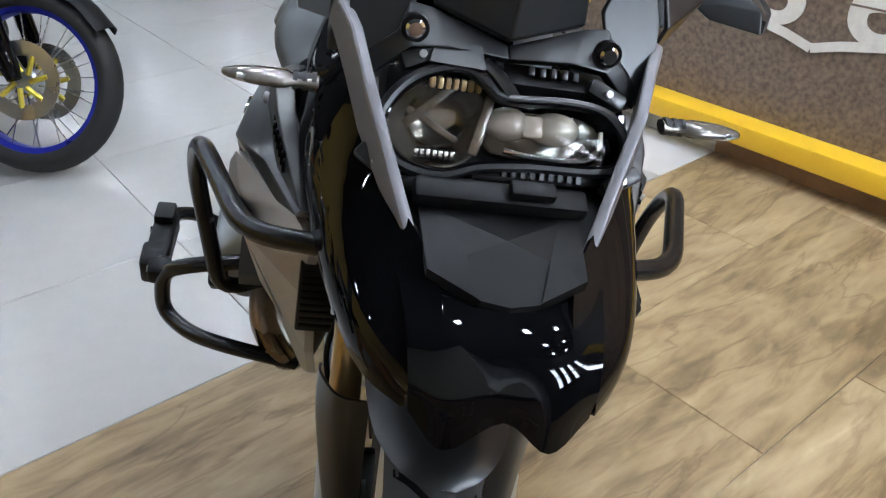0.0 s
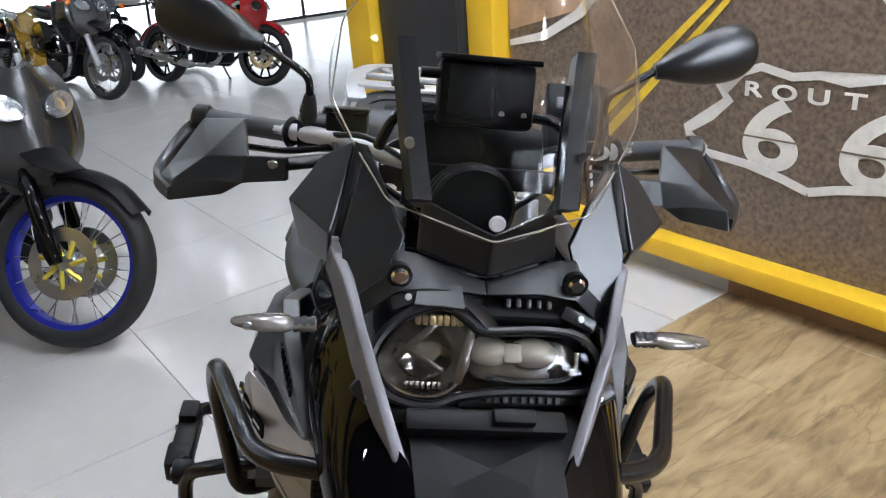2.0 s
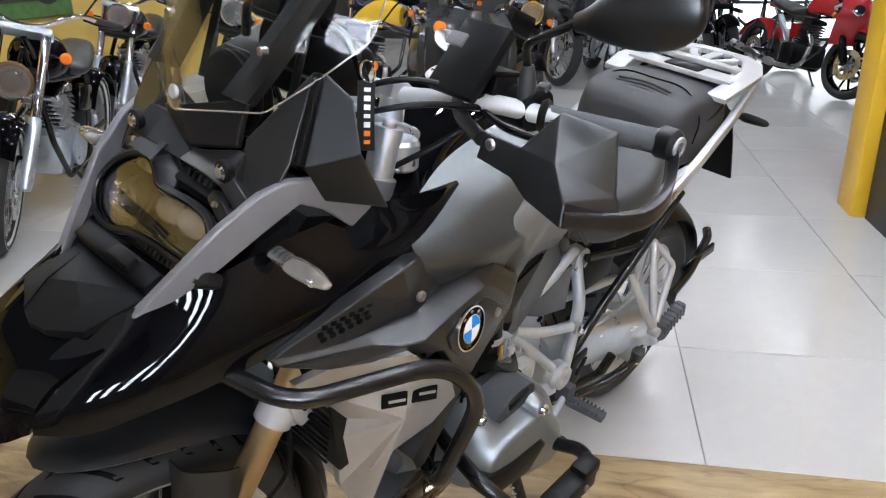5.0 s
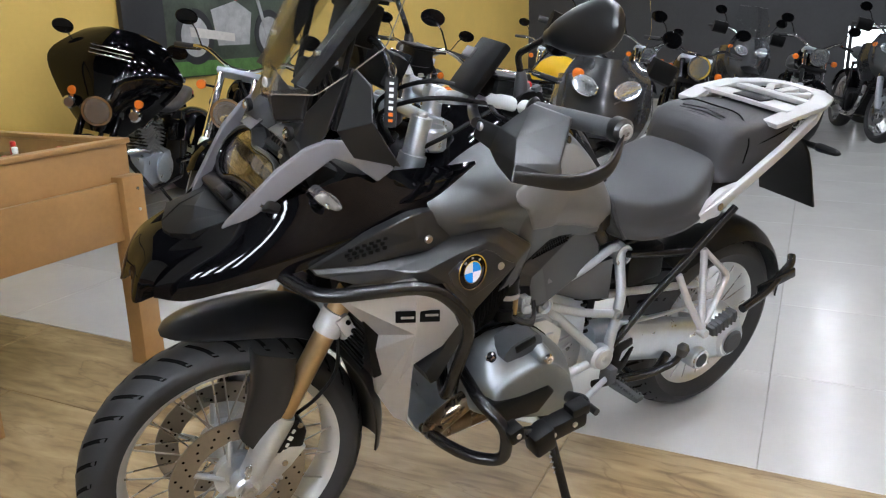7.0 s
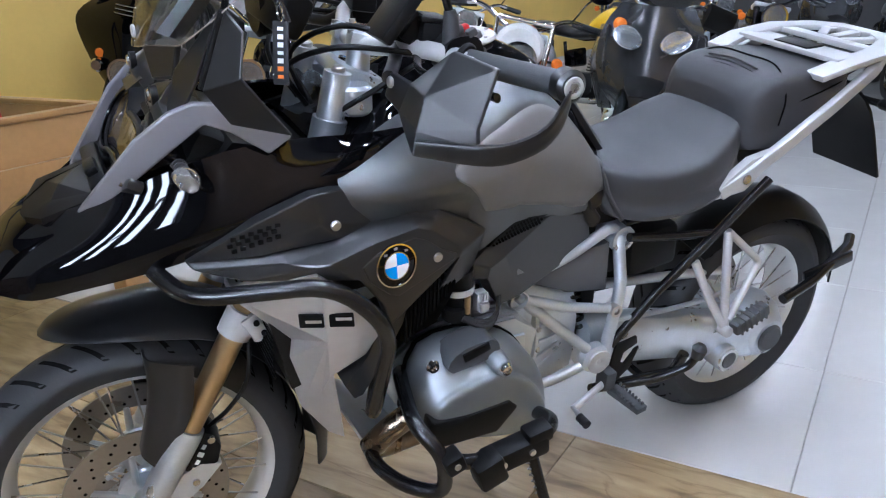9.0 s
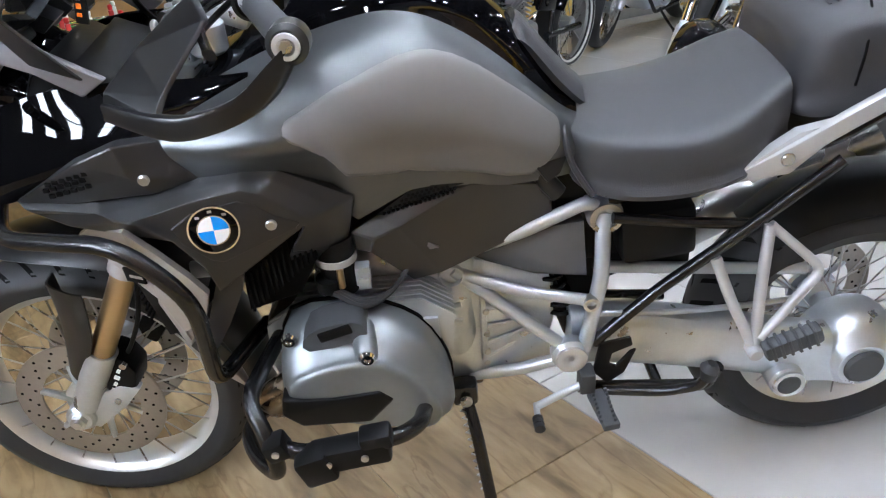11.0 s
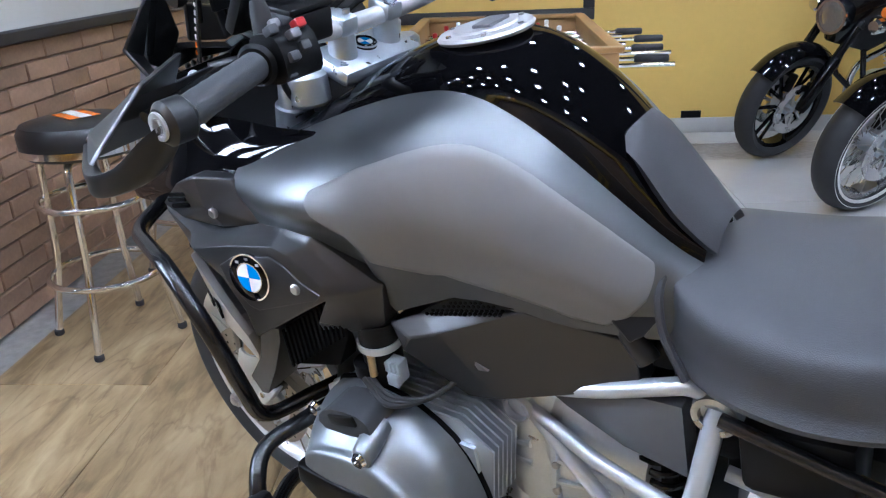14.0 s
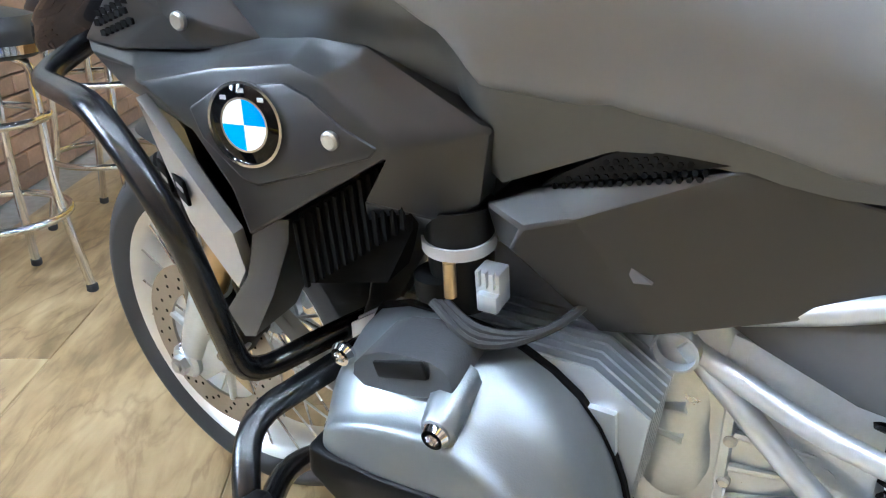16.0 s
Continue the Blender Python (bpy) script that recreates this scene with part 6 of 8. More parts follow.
for s in (1, -1):
    fins = part("cylinder", loft([[(0.30, y, 0.49), (0.07, y, 0.49), (0.075, y, 0.60), (0.28, y, 0.605)] for y in (0.13 * s, 0.235 * s)], 1, False), M["cast"], bike, "finned cylinder barrel")
    for k in range(7):
        y = (0.150 + 0.0125 * k) * s
        part("fin", prism([(0.345, 0.49), (0.372, 0.56), (0.368, 0.610), (0.325, 0.640), (0.10, 0.640), (0.045, 0.60), (0.06, 0.48)], y, y + 0.0035 * s), M["frame"], fins)
    base_o = [(0.318, 0.648), (0.200, 0.656), (0.110, 0.608), (0.066, 0.520), (0.066, 0.445), (0.130, 0.436), (0.322, 0.488), (0.346, 0.532)]
    face_o = [(0.312, 0.592), (0.205, 0.618), (0.128, 0.578), (0.088, 0.512), (0.086, 0.462), (0.135, 0.452), (0.314, 0.502), (0.332, 0.540)]
    rings = [[(0.200 + (x - 0.200) * g, y * s, 0.548 + (z - 0.548) * g - d * max(0.0, (z - 0.58) / 0.07)) for x, z in oo] for y, g, d, oo in ((0.236, 1.0, 0.0, base_o), (0.268, 1.01, 0.004, base_o), (0.300, 1.0, 0.020, base_o), (0.332, 1.01, 0.0, face_o), (0.345, 0.96, 0.0, face_o), (0.350, 0.80, 0.0, face_o), (0.351, 0.30, 0.0, face_o))]
    hd = part("cylinder_head_cover", loft(rings, 3), M["headgrey"], bike, "grey cylinder head cover", 50)
    part("head_seam", loft([[(0.200 + (x - 0.200) * 1.03, y * s, 0.548 + (z - 0.548) * 1.03) for x, z in base_o] for y in (0.228, 0.236)], 3), M["groove"], hd)
    part("head_ridge", loft([[(x + 0.021 * w * math.cos(a), y * s, z + 0.021 * w * math.sin(a)) for a in (2 * math.pi * k / 10 for k in range(10))] for x, y, z, w in ((0.200, 0.285, 0.640, 0.95), (0.196, 0.320, 0.632, 0.95), (0.193, 0.343, 0.626, 0.85), (0.193, 0.346, 0.626, 0.7))], 1), M["headgrey"], hd)
    for x, z, yy in ((0.192, 0.627, 0.345), (0.318, 0.640, 0.300)):
        part("head_bolt", join(lathe([(0, 0), (0.012, 0), (0.013, 0.004), (0.010, 0.010), (0.006, 0.010), (0.005, 0.006), (0, 0.006)], (x, yy * s if s > 0 else yy * s - 0.010, z), "y", 24)), M["chrome"], hd)
    inlay = loft([[(0.25 + (x - 0.25) * g, y * s, 0.525 + (z - 0.525) * g) for x, z in ((0.340, 0.556), (0.262, 0.550), (0.180, 0.556), (0.158, 0.534), (0.200, 0.488), (0.318, 0.492), (0.346, 0.520))] for y, g in ((0.320, 1.0), (0.351, 1.0), (0.355, 0.93))], 1, False)
    bmesh.ops.bevel(inlay, geom=inlay.edges[:], offset=0.003, segments=2, profile=0.5, affect="EDGES")
    part("head_inlay", inlay, M["matte"], hd)
    part("plug_cover", loft([[(x, y * s, z) for x, z in ((0.292, 0.650), (0.262, 0.672), (0.210, 0.678), (0.192, 0.664), (0.200, 0.640), (0.285, 0.626))] for y in (0.262, 0.270, 0.312, 0.320)], 2), M["grip"], hd, "black rubber ignition lead cover")
    part("plug_tab", box((0.240, 0.3215 * s, 0.661), (0.055, 0.006, 0.018), pose(0, 0, 0, 0, 16), 0.002), M["matte"], hd)
    tb = part("throttle_body", join(rod((0.228, 0.225 * s, 0.675), (0.234, 0.215 * s, 0.775), 0.028, 0.034, 24), rod((0.246, 0.240 * s, 0.690), (0.246, 0.240 * s, 0.712), 0.022)), M["matte"], bike)
    part("clamp_ring", lathe([(0.032, 0), (0.0345, 0), (0.0345, 0.012), (0.032, 0.012)], (0.232, 0.220 * s, 0.735), "z", 28), M["rack"], tb)
    part("connector", join(box((0.190, 0.238 * s, 0.712), (0.024, 0.022, 0.036), None, 0.002), box((0.188, 0.251 * s, 0.702), (0.020, 0.010, 0.018), None, 0.002), *[box((0.190 + 0.007 * k, 0.251 * s, 0.725), (0.003, 0.006, 0.016)) for k in (-1, 0, 1)]), M["frame"], tb)
    part("injector", rod((0.225, 0.254 * s, 0.700), (0.225, 0.252 * s, 0.735), 0.006), M["gold"], tb)
    for k in range(3):
        part("hose", sweep(catmull([(0.24, (0.250 + 0.006 * k) * s, 0.695), (0.19, (0.262 + 0.005 * k) * s, 0.678 - 0.004 * k), (0.14, 0.225 * s, 0.670), (0.10, 0.16 * s, 0.70)], 6), 0.0045, 8), M["rubber"], tb)
    part("header_pipe", sweep(catmull([(0.325, 0.26 * s, 0.515), (0.385, 0.25 * s, 0.47), (0.39, 0.21 * s, 0.405), (0.30, 0.17 * s, 0.365), (0.12, 0.13 * s, 0.345), (0.0, 0.10 * s, 0.335)], 6), 0.024, 16), M["bronze"], bike, "heat-tinted exhaust header pipe")
    # crash bars
    upper = part("crash_bar", pipe([(0.747, 0.172 * s, 0.868), (0.712, 0.270 * s, 0.857), (0.510, 0.348 * s, 0.878), (0.424, 0.366 * s, 0.785), (0.443, 0.322 * s, 0.578), (0.400, 0.240 * s, 0.588), (0.372, 0.190 * s, 0.592)], 0.0135, 0.055, 14), M["tube"], bike, "black tubular crash bar")
    part("end_bolt", disc((0.750, 0.176 * s, 0.870), "y", 0.012, 0.016, 16, 0.003), M["steel"], upper)
    lower = part("crash_bar", pipe([(0.335, 0.185 * s, 0.592), (0.356, 0.250 * s, 0.588), (0.388, 0.375 * s, 0.588), (0.354, 0.428 * s, 0.548), (0.350, 0.430 * s, 0.462), (0.400, 0.375 * s, 0.452), (0.425, 0.31 * s, 0.450), (0.40, 0.19 * s, 0.40)], 0.0135, 0.04, 14), M["tube"], bike, "black tubular crash bar")
    part("outer_bar", pipe([(0.352, 0.430 * s, 0.540), (0.300, 0.442 * s, 0.526), (0.150, 0.442 * s, 0.545), (0.118, 0.405 * s, 0.530), (0.100, 0.26 * s, 0.455), (0.085, 0.15 * s, 0.40)], 0.0135, 0.04, 14), M["tube"], lower)
    part("slide_pad", join(box((0.228, 0.450 * s, 0.532), (0.125, 0.042, 0.044), pose(0, 0, 0, 0, 8), 0.008), box((0.282, 0.454 * s, 0.516), (0.055, 0.046, 0.058), pose(0, 0, 0, 0, 18), 0.008), box((0.186, 0.452 * s, 0.560), (0.05, 0.036, 0.03), pose(0, 0, 0, 0, 8), 0.006)), M["matte"], lower, "black plastic slide pad")
    part("bar_clamp", box((0.342, 0.434 * s, 0.540), (0.036, 0.038, 0.036), pose(0, 0, 0, 0, 20), 0.006), M["matte"], lower)
    for x, z in ((0.342, 0.542), (0.262, 0.530), (0.205, 0.538)):
        part("bolt", disc((x, 0.4735 * s if x < 0.3 else 0.454 * s, z), "y", 0.006, 0.004, 10), M["steel"], lower)
    # frame
    fr = part("frame", join(pipe([(0.050, 0.135 * s, 0.655), (-0.080, 0.145 * s, 0.700), (-0.205, 0.124 * s, 0.738), (-0.235, 0.112 * s, 0.708)], 0.0125, 0.04),
                            pipe([(-0.235, 0.115 * s, 0.706), (-0.226, 0.160 * s, 0.600), (-0.198, 0.172 * s, 0.440)], 0.0145),
                            pipe([(0.040, 0.138 * s, 0.628), (-0.060, 0.155 * s, 0.535), (-0.160, 0.168 * s, 0.445)], 0.0125),
                            pipe([(0.035, 0.140 * s, 0.622), (-0.080, 0.158 * s, 0.580), (-0.205, 0.168 * s, 0.552)], 0.0115),
                            pipe([(-0.172, 0.168 * s, 0.420), (-0.080, 0.155 * s, 0.385), (0.020, 0.135 * s, 0.362)], 0.013),
                            lathe([(0, -0.05), (0.030, -0.05), (0.033, 0.0), (0.030, 0.012), (0.024, 0.012), (0.021, 0.004), (0, 0.004)], (-0.236, 0.120 * s, 0.704), "y", 32),
                            disc((-0.170, 0.170 * s, 0.430), "y", 0.036, 0.036, 32, 0.008)), M["frame"], bike, "silver tubular frame")
    part("frame_plug", lathe([(0.021, 0.002), (0.030, 0.002), (0.030, 0.014), (0.021, 0.014)], (-0.236, 0.121 * s if s > 0 else 0.121 * s - 0.016, 0.704), "y", 32), M["steel"], fr)
    part("frame_plug", lathe([(0.009, -0.01), (0.015, -0.01), (0.015, 0.008), (0.009, 0.008)], (-0.205, 0.176 * s, 0.552), "y", 24), M["steel"], fr)
    part("pivot_cap", lathe([(0, 0), (0.030, 0), (0.030, 0.006), (0.020, 0.009), (0.010, 0.006), (0.006, 0.002), (0, 0.002)], (-0.170, 0.188 * s if s > 0 else 0.188 * s - 0.008, 0.430), "y", 32), M["rack"], fr, "pale swing arm pivot cap")
    part("case_clamp", lathe([(0.020, 0.0), (0.023, 0.0), (0.023, 0.012), (0.020, 0.012)], (0.045, 0.150 * s, 0.628), "y", 24), M["frame"], fr)
    part("battery_cover", fan_plate([(0.030, 0.120 * s, 0.660), (-0.070, 0.128 * s, 0.690), (-0.195, 0.135 * s, 0.705), (-0.205, 0.135 * s, 0.585), (-0.110, 0.128 * s, 0.595), (-0.020, 0.122 * s, 0.630)], (-0.130, 0.150 * s, 0.650), (0, -0.04 * s, 0)), M["sidegrey"], bike, "dark grey plastic side cover")
    part("rear_box", box((-0.335, 0.085 * s, 0.655), (0.14, 0.10, 0.11), pose(0, 0, 0, 0, 6), 0.016), M["matte"], bike)
    part("subframe", join(pipe([(-0.215, 0.168 * s, 0.448), (-0.330, 0.166 * s, 0.560), (-0.480, 0.165 * s, 0.680), (-0.620, 0.165 * s, 0.800)], 0.0115, 0.02), pipe([(-0.245, 0.140 * s, 0.710), (-0.370, 0.145 * s, 0.690), (-0.490, 0.158 * s, 0.682)], 0.0105), pipe([(-0.24, 0.12 * s, 0.735), (-0.45, 0.13 * s, 0.775), (-0.62, 0.14 * s, 0.83), (-0.92, 0.09 * s, 0.965)], 0.0115)), M["tube"], bike, "black tubular rear frame")
    br = part("peg_bracket", join(pipe([(-0.425, 0.176 * s, 0.628), (-0.448, 0.205 * s, 0.560), (-0.490, 0.245 * s, 0.470)], 0.0105), pipe([(-0.512, 0.176 * s, 0.690), (-0.500, 0.210 * s, 0.58), (-0.492, 0.245 * s, 0.470)], 0.0105), pipe([(-0.512, 0.176 * s, 0.690), (-0.608, 0.205 * s, 0.605), (-0.498, 0.245 * s, 0.490)], 0.009, 0.02), disc((-0.490, 0.250 * s, 0.466), "y", 0.014, 0.03, 16, 0.003)), M["rack"], bike, "light silver pillion peg bracket")
    part("pillion_peg", box((-0.550, 0.262 * s, 0.492), (0.105, 0.030, 0.034), pose(0, 0, 0, 0, 22), 0.007), M["grip"], br, "black rubber pillion footpeg")
    for k in range(6):
        part("peg_rib", box((-0.515 - 0.014 * k, 0.262 * s, 0.478 + 0.0057 * k), (0.006, 0.034, 0.038), pose(0, 0, 0, 0, 22), 0.002), M["grip"], br)
    part("footpeg", join(box((-0.222, 0.245 * s, 0.345), (0.032, 0.095, 0.016), pose(0, 0, 0, 0, 0, 8 * s), 0.003), *[box((-0.222 + dx, (0.205 + 0.011 * k) * s, 0.356), (0.005, 0.004, 0.008)) for k in range(8) for dx in (-0.013, 0.013)], box((-0.20, 0.19 * s, 0.375), (0.03, 0.04, 0.05), None, 0.005)), M["grip"], bike, "serrated steel footpeg")
    part("heel_plate", prism([(-0.225, 0.452), (-0.285, 0.462), (-0.290, 0.440), (-0.248, 0.428), (-0.242, 0.395), (-0.262, 0.385), (-0.285, 0.425), (-0.298, 0.430), (-0.278, 0.372), (-0.245, 0.345), (-0.215, 0.380)], 0.172 * s, 0.180 * s, 0.003), M["matte"], bike, "black heel guard")
part("gear_lever", join(pipe([(-0.190, 0.195, 0.365), (-0.140, 0.205, 0.350), (-0.100, 0.212, 0.335)], 0.008, 0.02), rod((-0.100, 0.205, 0.335), (-0.097, 0.262, 0.324), 0.006)), M["frame"], bike, "silver gear lever")
part("lever_rubber", join(*[disc((-0.098, 0.238 + 0.006 * k, 0.328), "y", 0.0105 - 0.001 * (k % 2), 0.006, 14) for k in range(5)]), M["rubber"], bike)
part("swing_arm", loft([[(x, y + dy, z + dz) for dy, dz in ((0.035, 0.0), (0.022, h), (-0.030, h), (-0.038, 0), (-0.030, -h), (0.022, -h))] for x, y, z, h in ((-0.180, 0.105, 0.425, 0.060), (-0.30, 0.112, 0.415, 0.062), (-0.45, 0.118, 0.385, 0.060), (-0.60, 0.125, 0.350, 0.058), (-0.70, 0.130, 0.330, 0.060))], 3), M["cast"], bike, "cast aluminium shaft drive arm")
fd = part("final_drive", join(lathe([(0, 0.06), (0.095, 0.06), (0.100, 0.085), (0.090, 0.125), (0.065, 0.160), (0.050, 0.175), (0, 0.175)], RW + Vector((0.01, 0, 0)), "y", 40), disc((-0.614, 0.150, 0.300), "y", 0.036, 0.07, 28, 0.008), box((-0.70, 0.140, 0.302), (0.15, 0.05, 0.06), pose(0, 0, 0, 0, -8), 0.014)), M["cast"], bike, "cast aluminium final drive")
part("axle_cover", disc(RW + Vector((0.01, 0.178, 0)), "y", 0.040, 0.014, 36, 0.006), M["grip"], fd, "dark round axle cover")
part("arm_cap", disc((-0.614, 0.186, 0.300), "y", 0.024, 0.008, 28, 0.003), M["grip"], fd)
part("axle_flange", lathe([(0.024, 0), (0.032, 0), (0.032, 0.006), (0.024, 0.006)], (-0.614, 0.182, 0.300), "y", 28), M["chrome"], fd)
part("brake_pipe", sweep(catmull([(-0.22, 0.165, 0.515), (-0.35, 0.160, 0.500), (-0.50, 0.140, 0.480), (-0.62, 0.12, 0.47)], 5), 0.006, 8), M["frame"], bike)
part("torque_rod", rod((-0.24, 0.08, 0.56), (-0.66, 0.07, 0.50), 0.012), M["frame"], bike)
hug = []
for deg, rr, hw in ((48, 0.352, 0.070), (70, 0.358, 0.092), (100, 0.362, 0.096), (130, 0.364, 0.096), (155, 0.366, 0.092), (172, 0.372, 0.080)):
    a = radians(deg)
    hug.append([tuple(RW + Vector(((rr - 0.05 * abs(u) ** 2.2) * math.cos(a), hw * u, (rr - 0.05 * abs(u) ** 2.2) * math.sin(a)))) for u in (-1, -0.8, -0.4, 0, 0.4, 0.8, 1)])
part("rear_mudguard", shell(hug, 0.006, 3), M["matte"], bike, "black rear mudguard hugging the tyre")
part("mudguard_arm", join(pipe([(-0.815, 0.150, 0.415), (-0.93, 0.140, 0.440), (-1.10, 0.105, 0.500), (-1.125, 0.085, 0.515)], 0.014, 0.03), box((-1.00, 0.128, 0.465), (0.16, 0.010, 0.036), pose(0, 0, 0, 0, 19, -9), 0.004)), M["tube"], bike, "black mudguard support arm")
ss = part("side_stand", join(pipe([(0.035, 0.165, 0.340), (0.020, 0.215, 0.285), (-0.005, 0.300, 0.100), (-0.010, 0.325, 0.070)], 0.0125, 0.03), disc((-0.012, 0.335, 0.0655), "z", 0.030, 0.008, 20, 0.002), box((0.035, 0.16, 0.345), (0.05, 0.04, 0.05), None, 0.008)), M["tube"], bike, "black side stand, folded out")
part("stand_spring", sweep([Vector((0.045, 0.185, 0.335)).lerp((0.015, 0.265, 0.17), k / 84) + Vector((math.cos(k * 0.9), 0.45 * math.sin(k * 0.9), 0.9 * math.sin(k * 0.9))) * 0.0055 for k in range(85)], 0.0016, 6), M["steel"], ss)
part("stand_bolt", disc((0.035, 0.192, 0.345), "y", 0.012, 0.010, 16, 0.002), M["steel"], ss)
part("centre_stand", join(pipe([(-0.195, 0.150, 0.315), (-0.46, 0.150, 0.285), (-0.47, 0.165, 0.350)], 0.013, 0.02), pipe([(-0.195, -0.150, 0.315), (-0.46, -0.150, 0.285)], 0.013), pipe([(-0.36, -0.15, 0.296), (-0.36, 0.15, 0.296)], 0.011), pipe([(-0.235, 0.185, 0.335), (-0.345, 0.215, 0.345), (-0.405, 0.245, 0.385), (-0.410, 0.255, 0.425)], 0.010, 0.03)), M["tube"], bike, "black centre stand, folded up")
part("stand_pad", join(sweep([(-0.410, 0.255, 0.415), (-0.410, 0.258, 0.440), (-0.414, 0.258, 0.452)], [0.014, 0.018, 0.010], 14)), M["rubber"], bike)
part("sump_guard", shell([[(0.42, -0.10, 0.42), (0.42, 0, 0.415), (0.42, 0.10, 0.42)], [(0.34, -0.13, 0.31), (0.34, 0, 0.305), (0.34, 0.13, 0.31)], [(0.05, -0.13, 0.295), (0.05, 0, 0.29), (0.05, 0.13, 0.295)]], 0.005, 3), M["cast"], bike, "aluminium sump guard")
shock = part("rear_shock", rod((-0.105, 0.088, 0.660), (-0.190, 0.070, 0.400), 0.014), M["matte"], bike, "black rear shock absorber")
part("shock_spring", sweep([Vector((-0.112, 0.086, 0.640)).lerp((-0.172, 0.074, 0.455), k / 112) + Vector((0.030 * math.cos(k * math.pi / 7), 0.030 * math.sin(k * math.pi / 7), 0)) for k in range(113)], 0.0055, 7), M["tube"], shock)
# plain dark blocks added so no bright floor shows through the frame
part("centre_filler", join(box((-0.170, 0, 0.540), (0.17, 0.11, 0.20), None, 0.02), box((-0.330, 0, 0.585), (0.20, 0.13, 0.13), None, 0.02)), M["matte"], bike, "black filler blocks added to darken the gap behind the frame")
part("silencer", sweep(catmull([(-0.10, -0.13, 0.34), (-0.35, -0.17, 0.38), (-0.55, -0.20, 0.46), (-0.92, -0.22, 0.62)], 5), [0.026] * 6 + [0.05] * 10, 20), M["steel"], bike, "steel silencer")
# added dark blocks that fill the hollow behind the bodywork
part("engine_filler", join(box((0.02, 0, 0.68), (0.34, 0.20, 0.16), None, 0.03), box((0.25, 0, 0.80), (0.36, 0.26, 0.18), None, 0.03), box((-0.25, 0, 0.66), (0.20, 0.14, 0.20), None, 0.03), box((0.42, 0, 0.92), (0.24, 0.28, 0.14), None, 0.03)), M["matte"], bike, "black filler blocks added behind the panels")


# ---------------------------------------------------------------- football table, stools, pictures
M.update(
    beech=mat("oiled_beech", (0.34, 0.185, 0.065), 0.42, vary=0.18, scale=5, bump=0.12, bump_scale=120),
    pitch=mat("green_pitch", (0.05, 0.20, 0.06), 0.6),
    vinyl=mat("black_vinyl", (0.012, 0.012, 0.013), 0.35, vary=0.2, bump=0.2, bump_scale=300),
    printdark=mat("printed_dark_backdrop", (0.055, 0.07, 0.05), 0.35, vary=0.6, scale=4),
    printgrey=mat("printed_grey", (0.42, 0.42, 0.42), 0.35, vary=0.3, scale=12),
    printblack=mat("printed_black", (0.02, 0.02, 0.022), 0.35, vary=0.3, scale=12),
    printgrass=mat("printed_grass", (0.09, 0.20, 0.05), 0.35, vary=0.4, scale=12),
)


def football_table():
    t = thing("football_table", "oiled wooden table football table with black-gripped steel rods", "game table", HALL @ pose(0.19, -2.28, 0))
    w, l = 0.80, 1.36
    for sx in (-1, 1):
        part("side_panel", box((sx * (w / 2 - 0.012), 0, 0.69), (0.024, l, 0.36), None, 0.004), M["beech"], t)
        part("side_rim", box((sx * (w / 2 - 0.006), 0, 0.872), (0.05, l + 0.03, 0.02), None, 0.004), M["beech"], t)
    for sy in (-1, 1):
        part("end_panel", box((0, sy * (l / 2 + 0.012), 0.69), (w, 0.024, 0.36), None, 0.004), M["beech"], t)
        part("end_rim", box((0, sy * (l / 2 + 0.008), 0.874), (w + 0.02, 0.05, 0.02), None, 0.004), M["beech"], t)
        part("apron", box((0, sy * (l / 2 + 0.045), 0.62), (w - 0.04, 0.022, 0.22), None, 0.003), M["beech"], t)
        for sx in (-1, 1):
            part("leg", box((sx * (w / 2 - 0.045), sy * (l / 2 + 0.045), 0.375), (0.10, 0.075, 0.75), None, 0.005), M["beech"], t)
            for z in (0.70, 0.62, 0.55):
                part("screw", disc((sx * (w / 2 - 0.03), sy * (l / 2 + 0.084), z), "y", 0.006, 0.004, 10), M["steel"], t)
    part("playfield", box((0, 0, 0.73), (w - 0.06, l - 0.02, 0.02)), M["pitch"], t)
    for k in range(8):
        y = -0.56 + 0.16 * k
        s = 1 if k % 2 else -1
        off = (0.0, 0.05, -0.04, 0.08, 0.02, -0.05, 0.06, 0.0)[k]
        r = part("rod", rod((-0.62 + off, y, 0.80), (0.62 + off, y, 0.80), 0.008, n=12), M["chrome"], t)
        g = -0.62 if s < 0 else 0.62
        part("grip", sweep([(g + off - 0.07, y, 0.80), (g + off - 0.065, y, 0.80), (g + off + 0.05, y, 0.80), (g + off + 0.06, y, 0.80)], [0.012, 0.016, 0.017, 0.012], 14), M["rubber"], r)
        for q in range(3):
            part("player", join(box((-0.22 + 0.22 * q + off, y, 0.80), (0.022, 0.022, 0.09), None, 0.006), disc((-0.22 + 0.22 * q + off, y, 0.857), "z", 0.011, 0.024, 12, 0.004)), M["red" if s > 0 else "white"], r)
    return t


football_table()


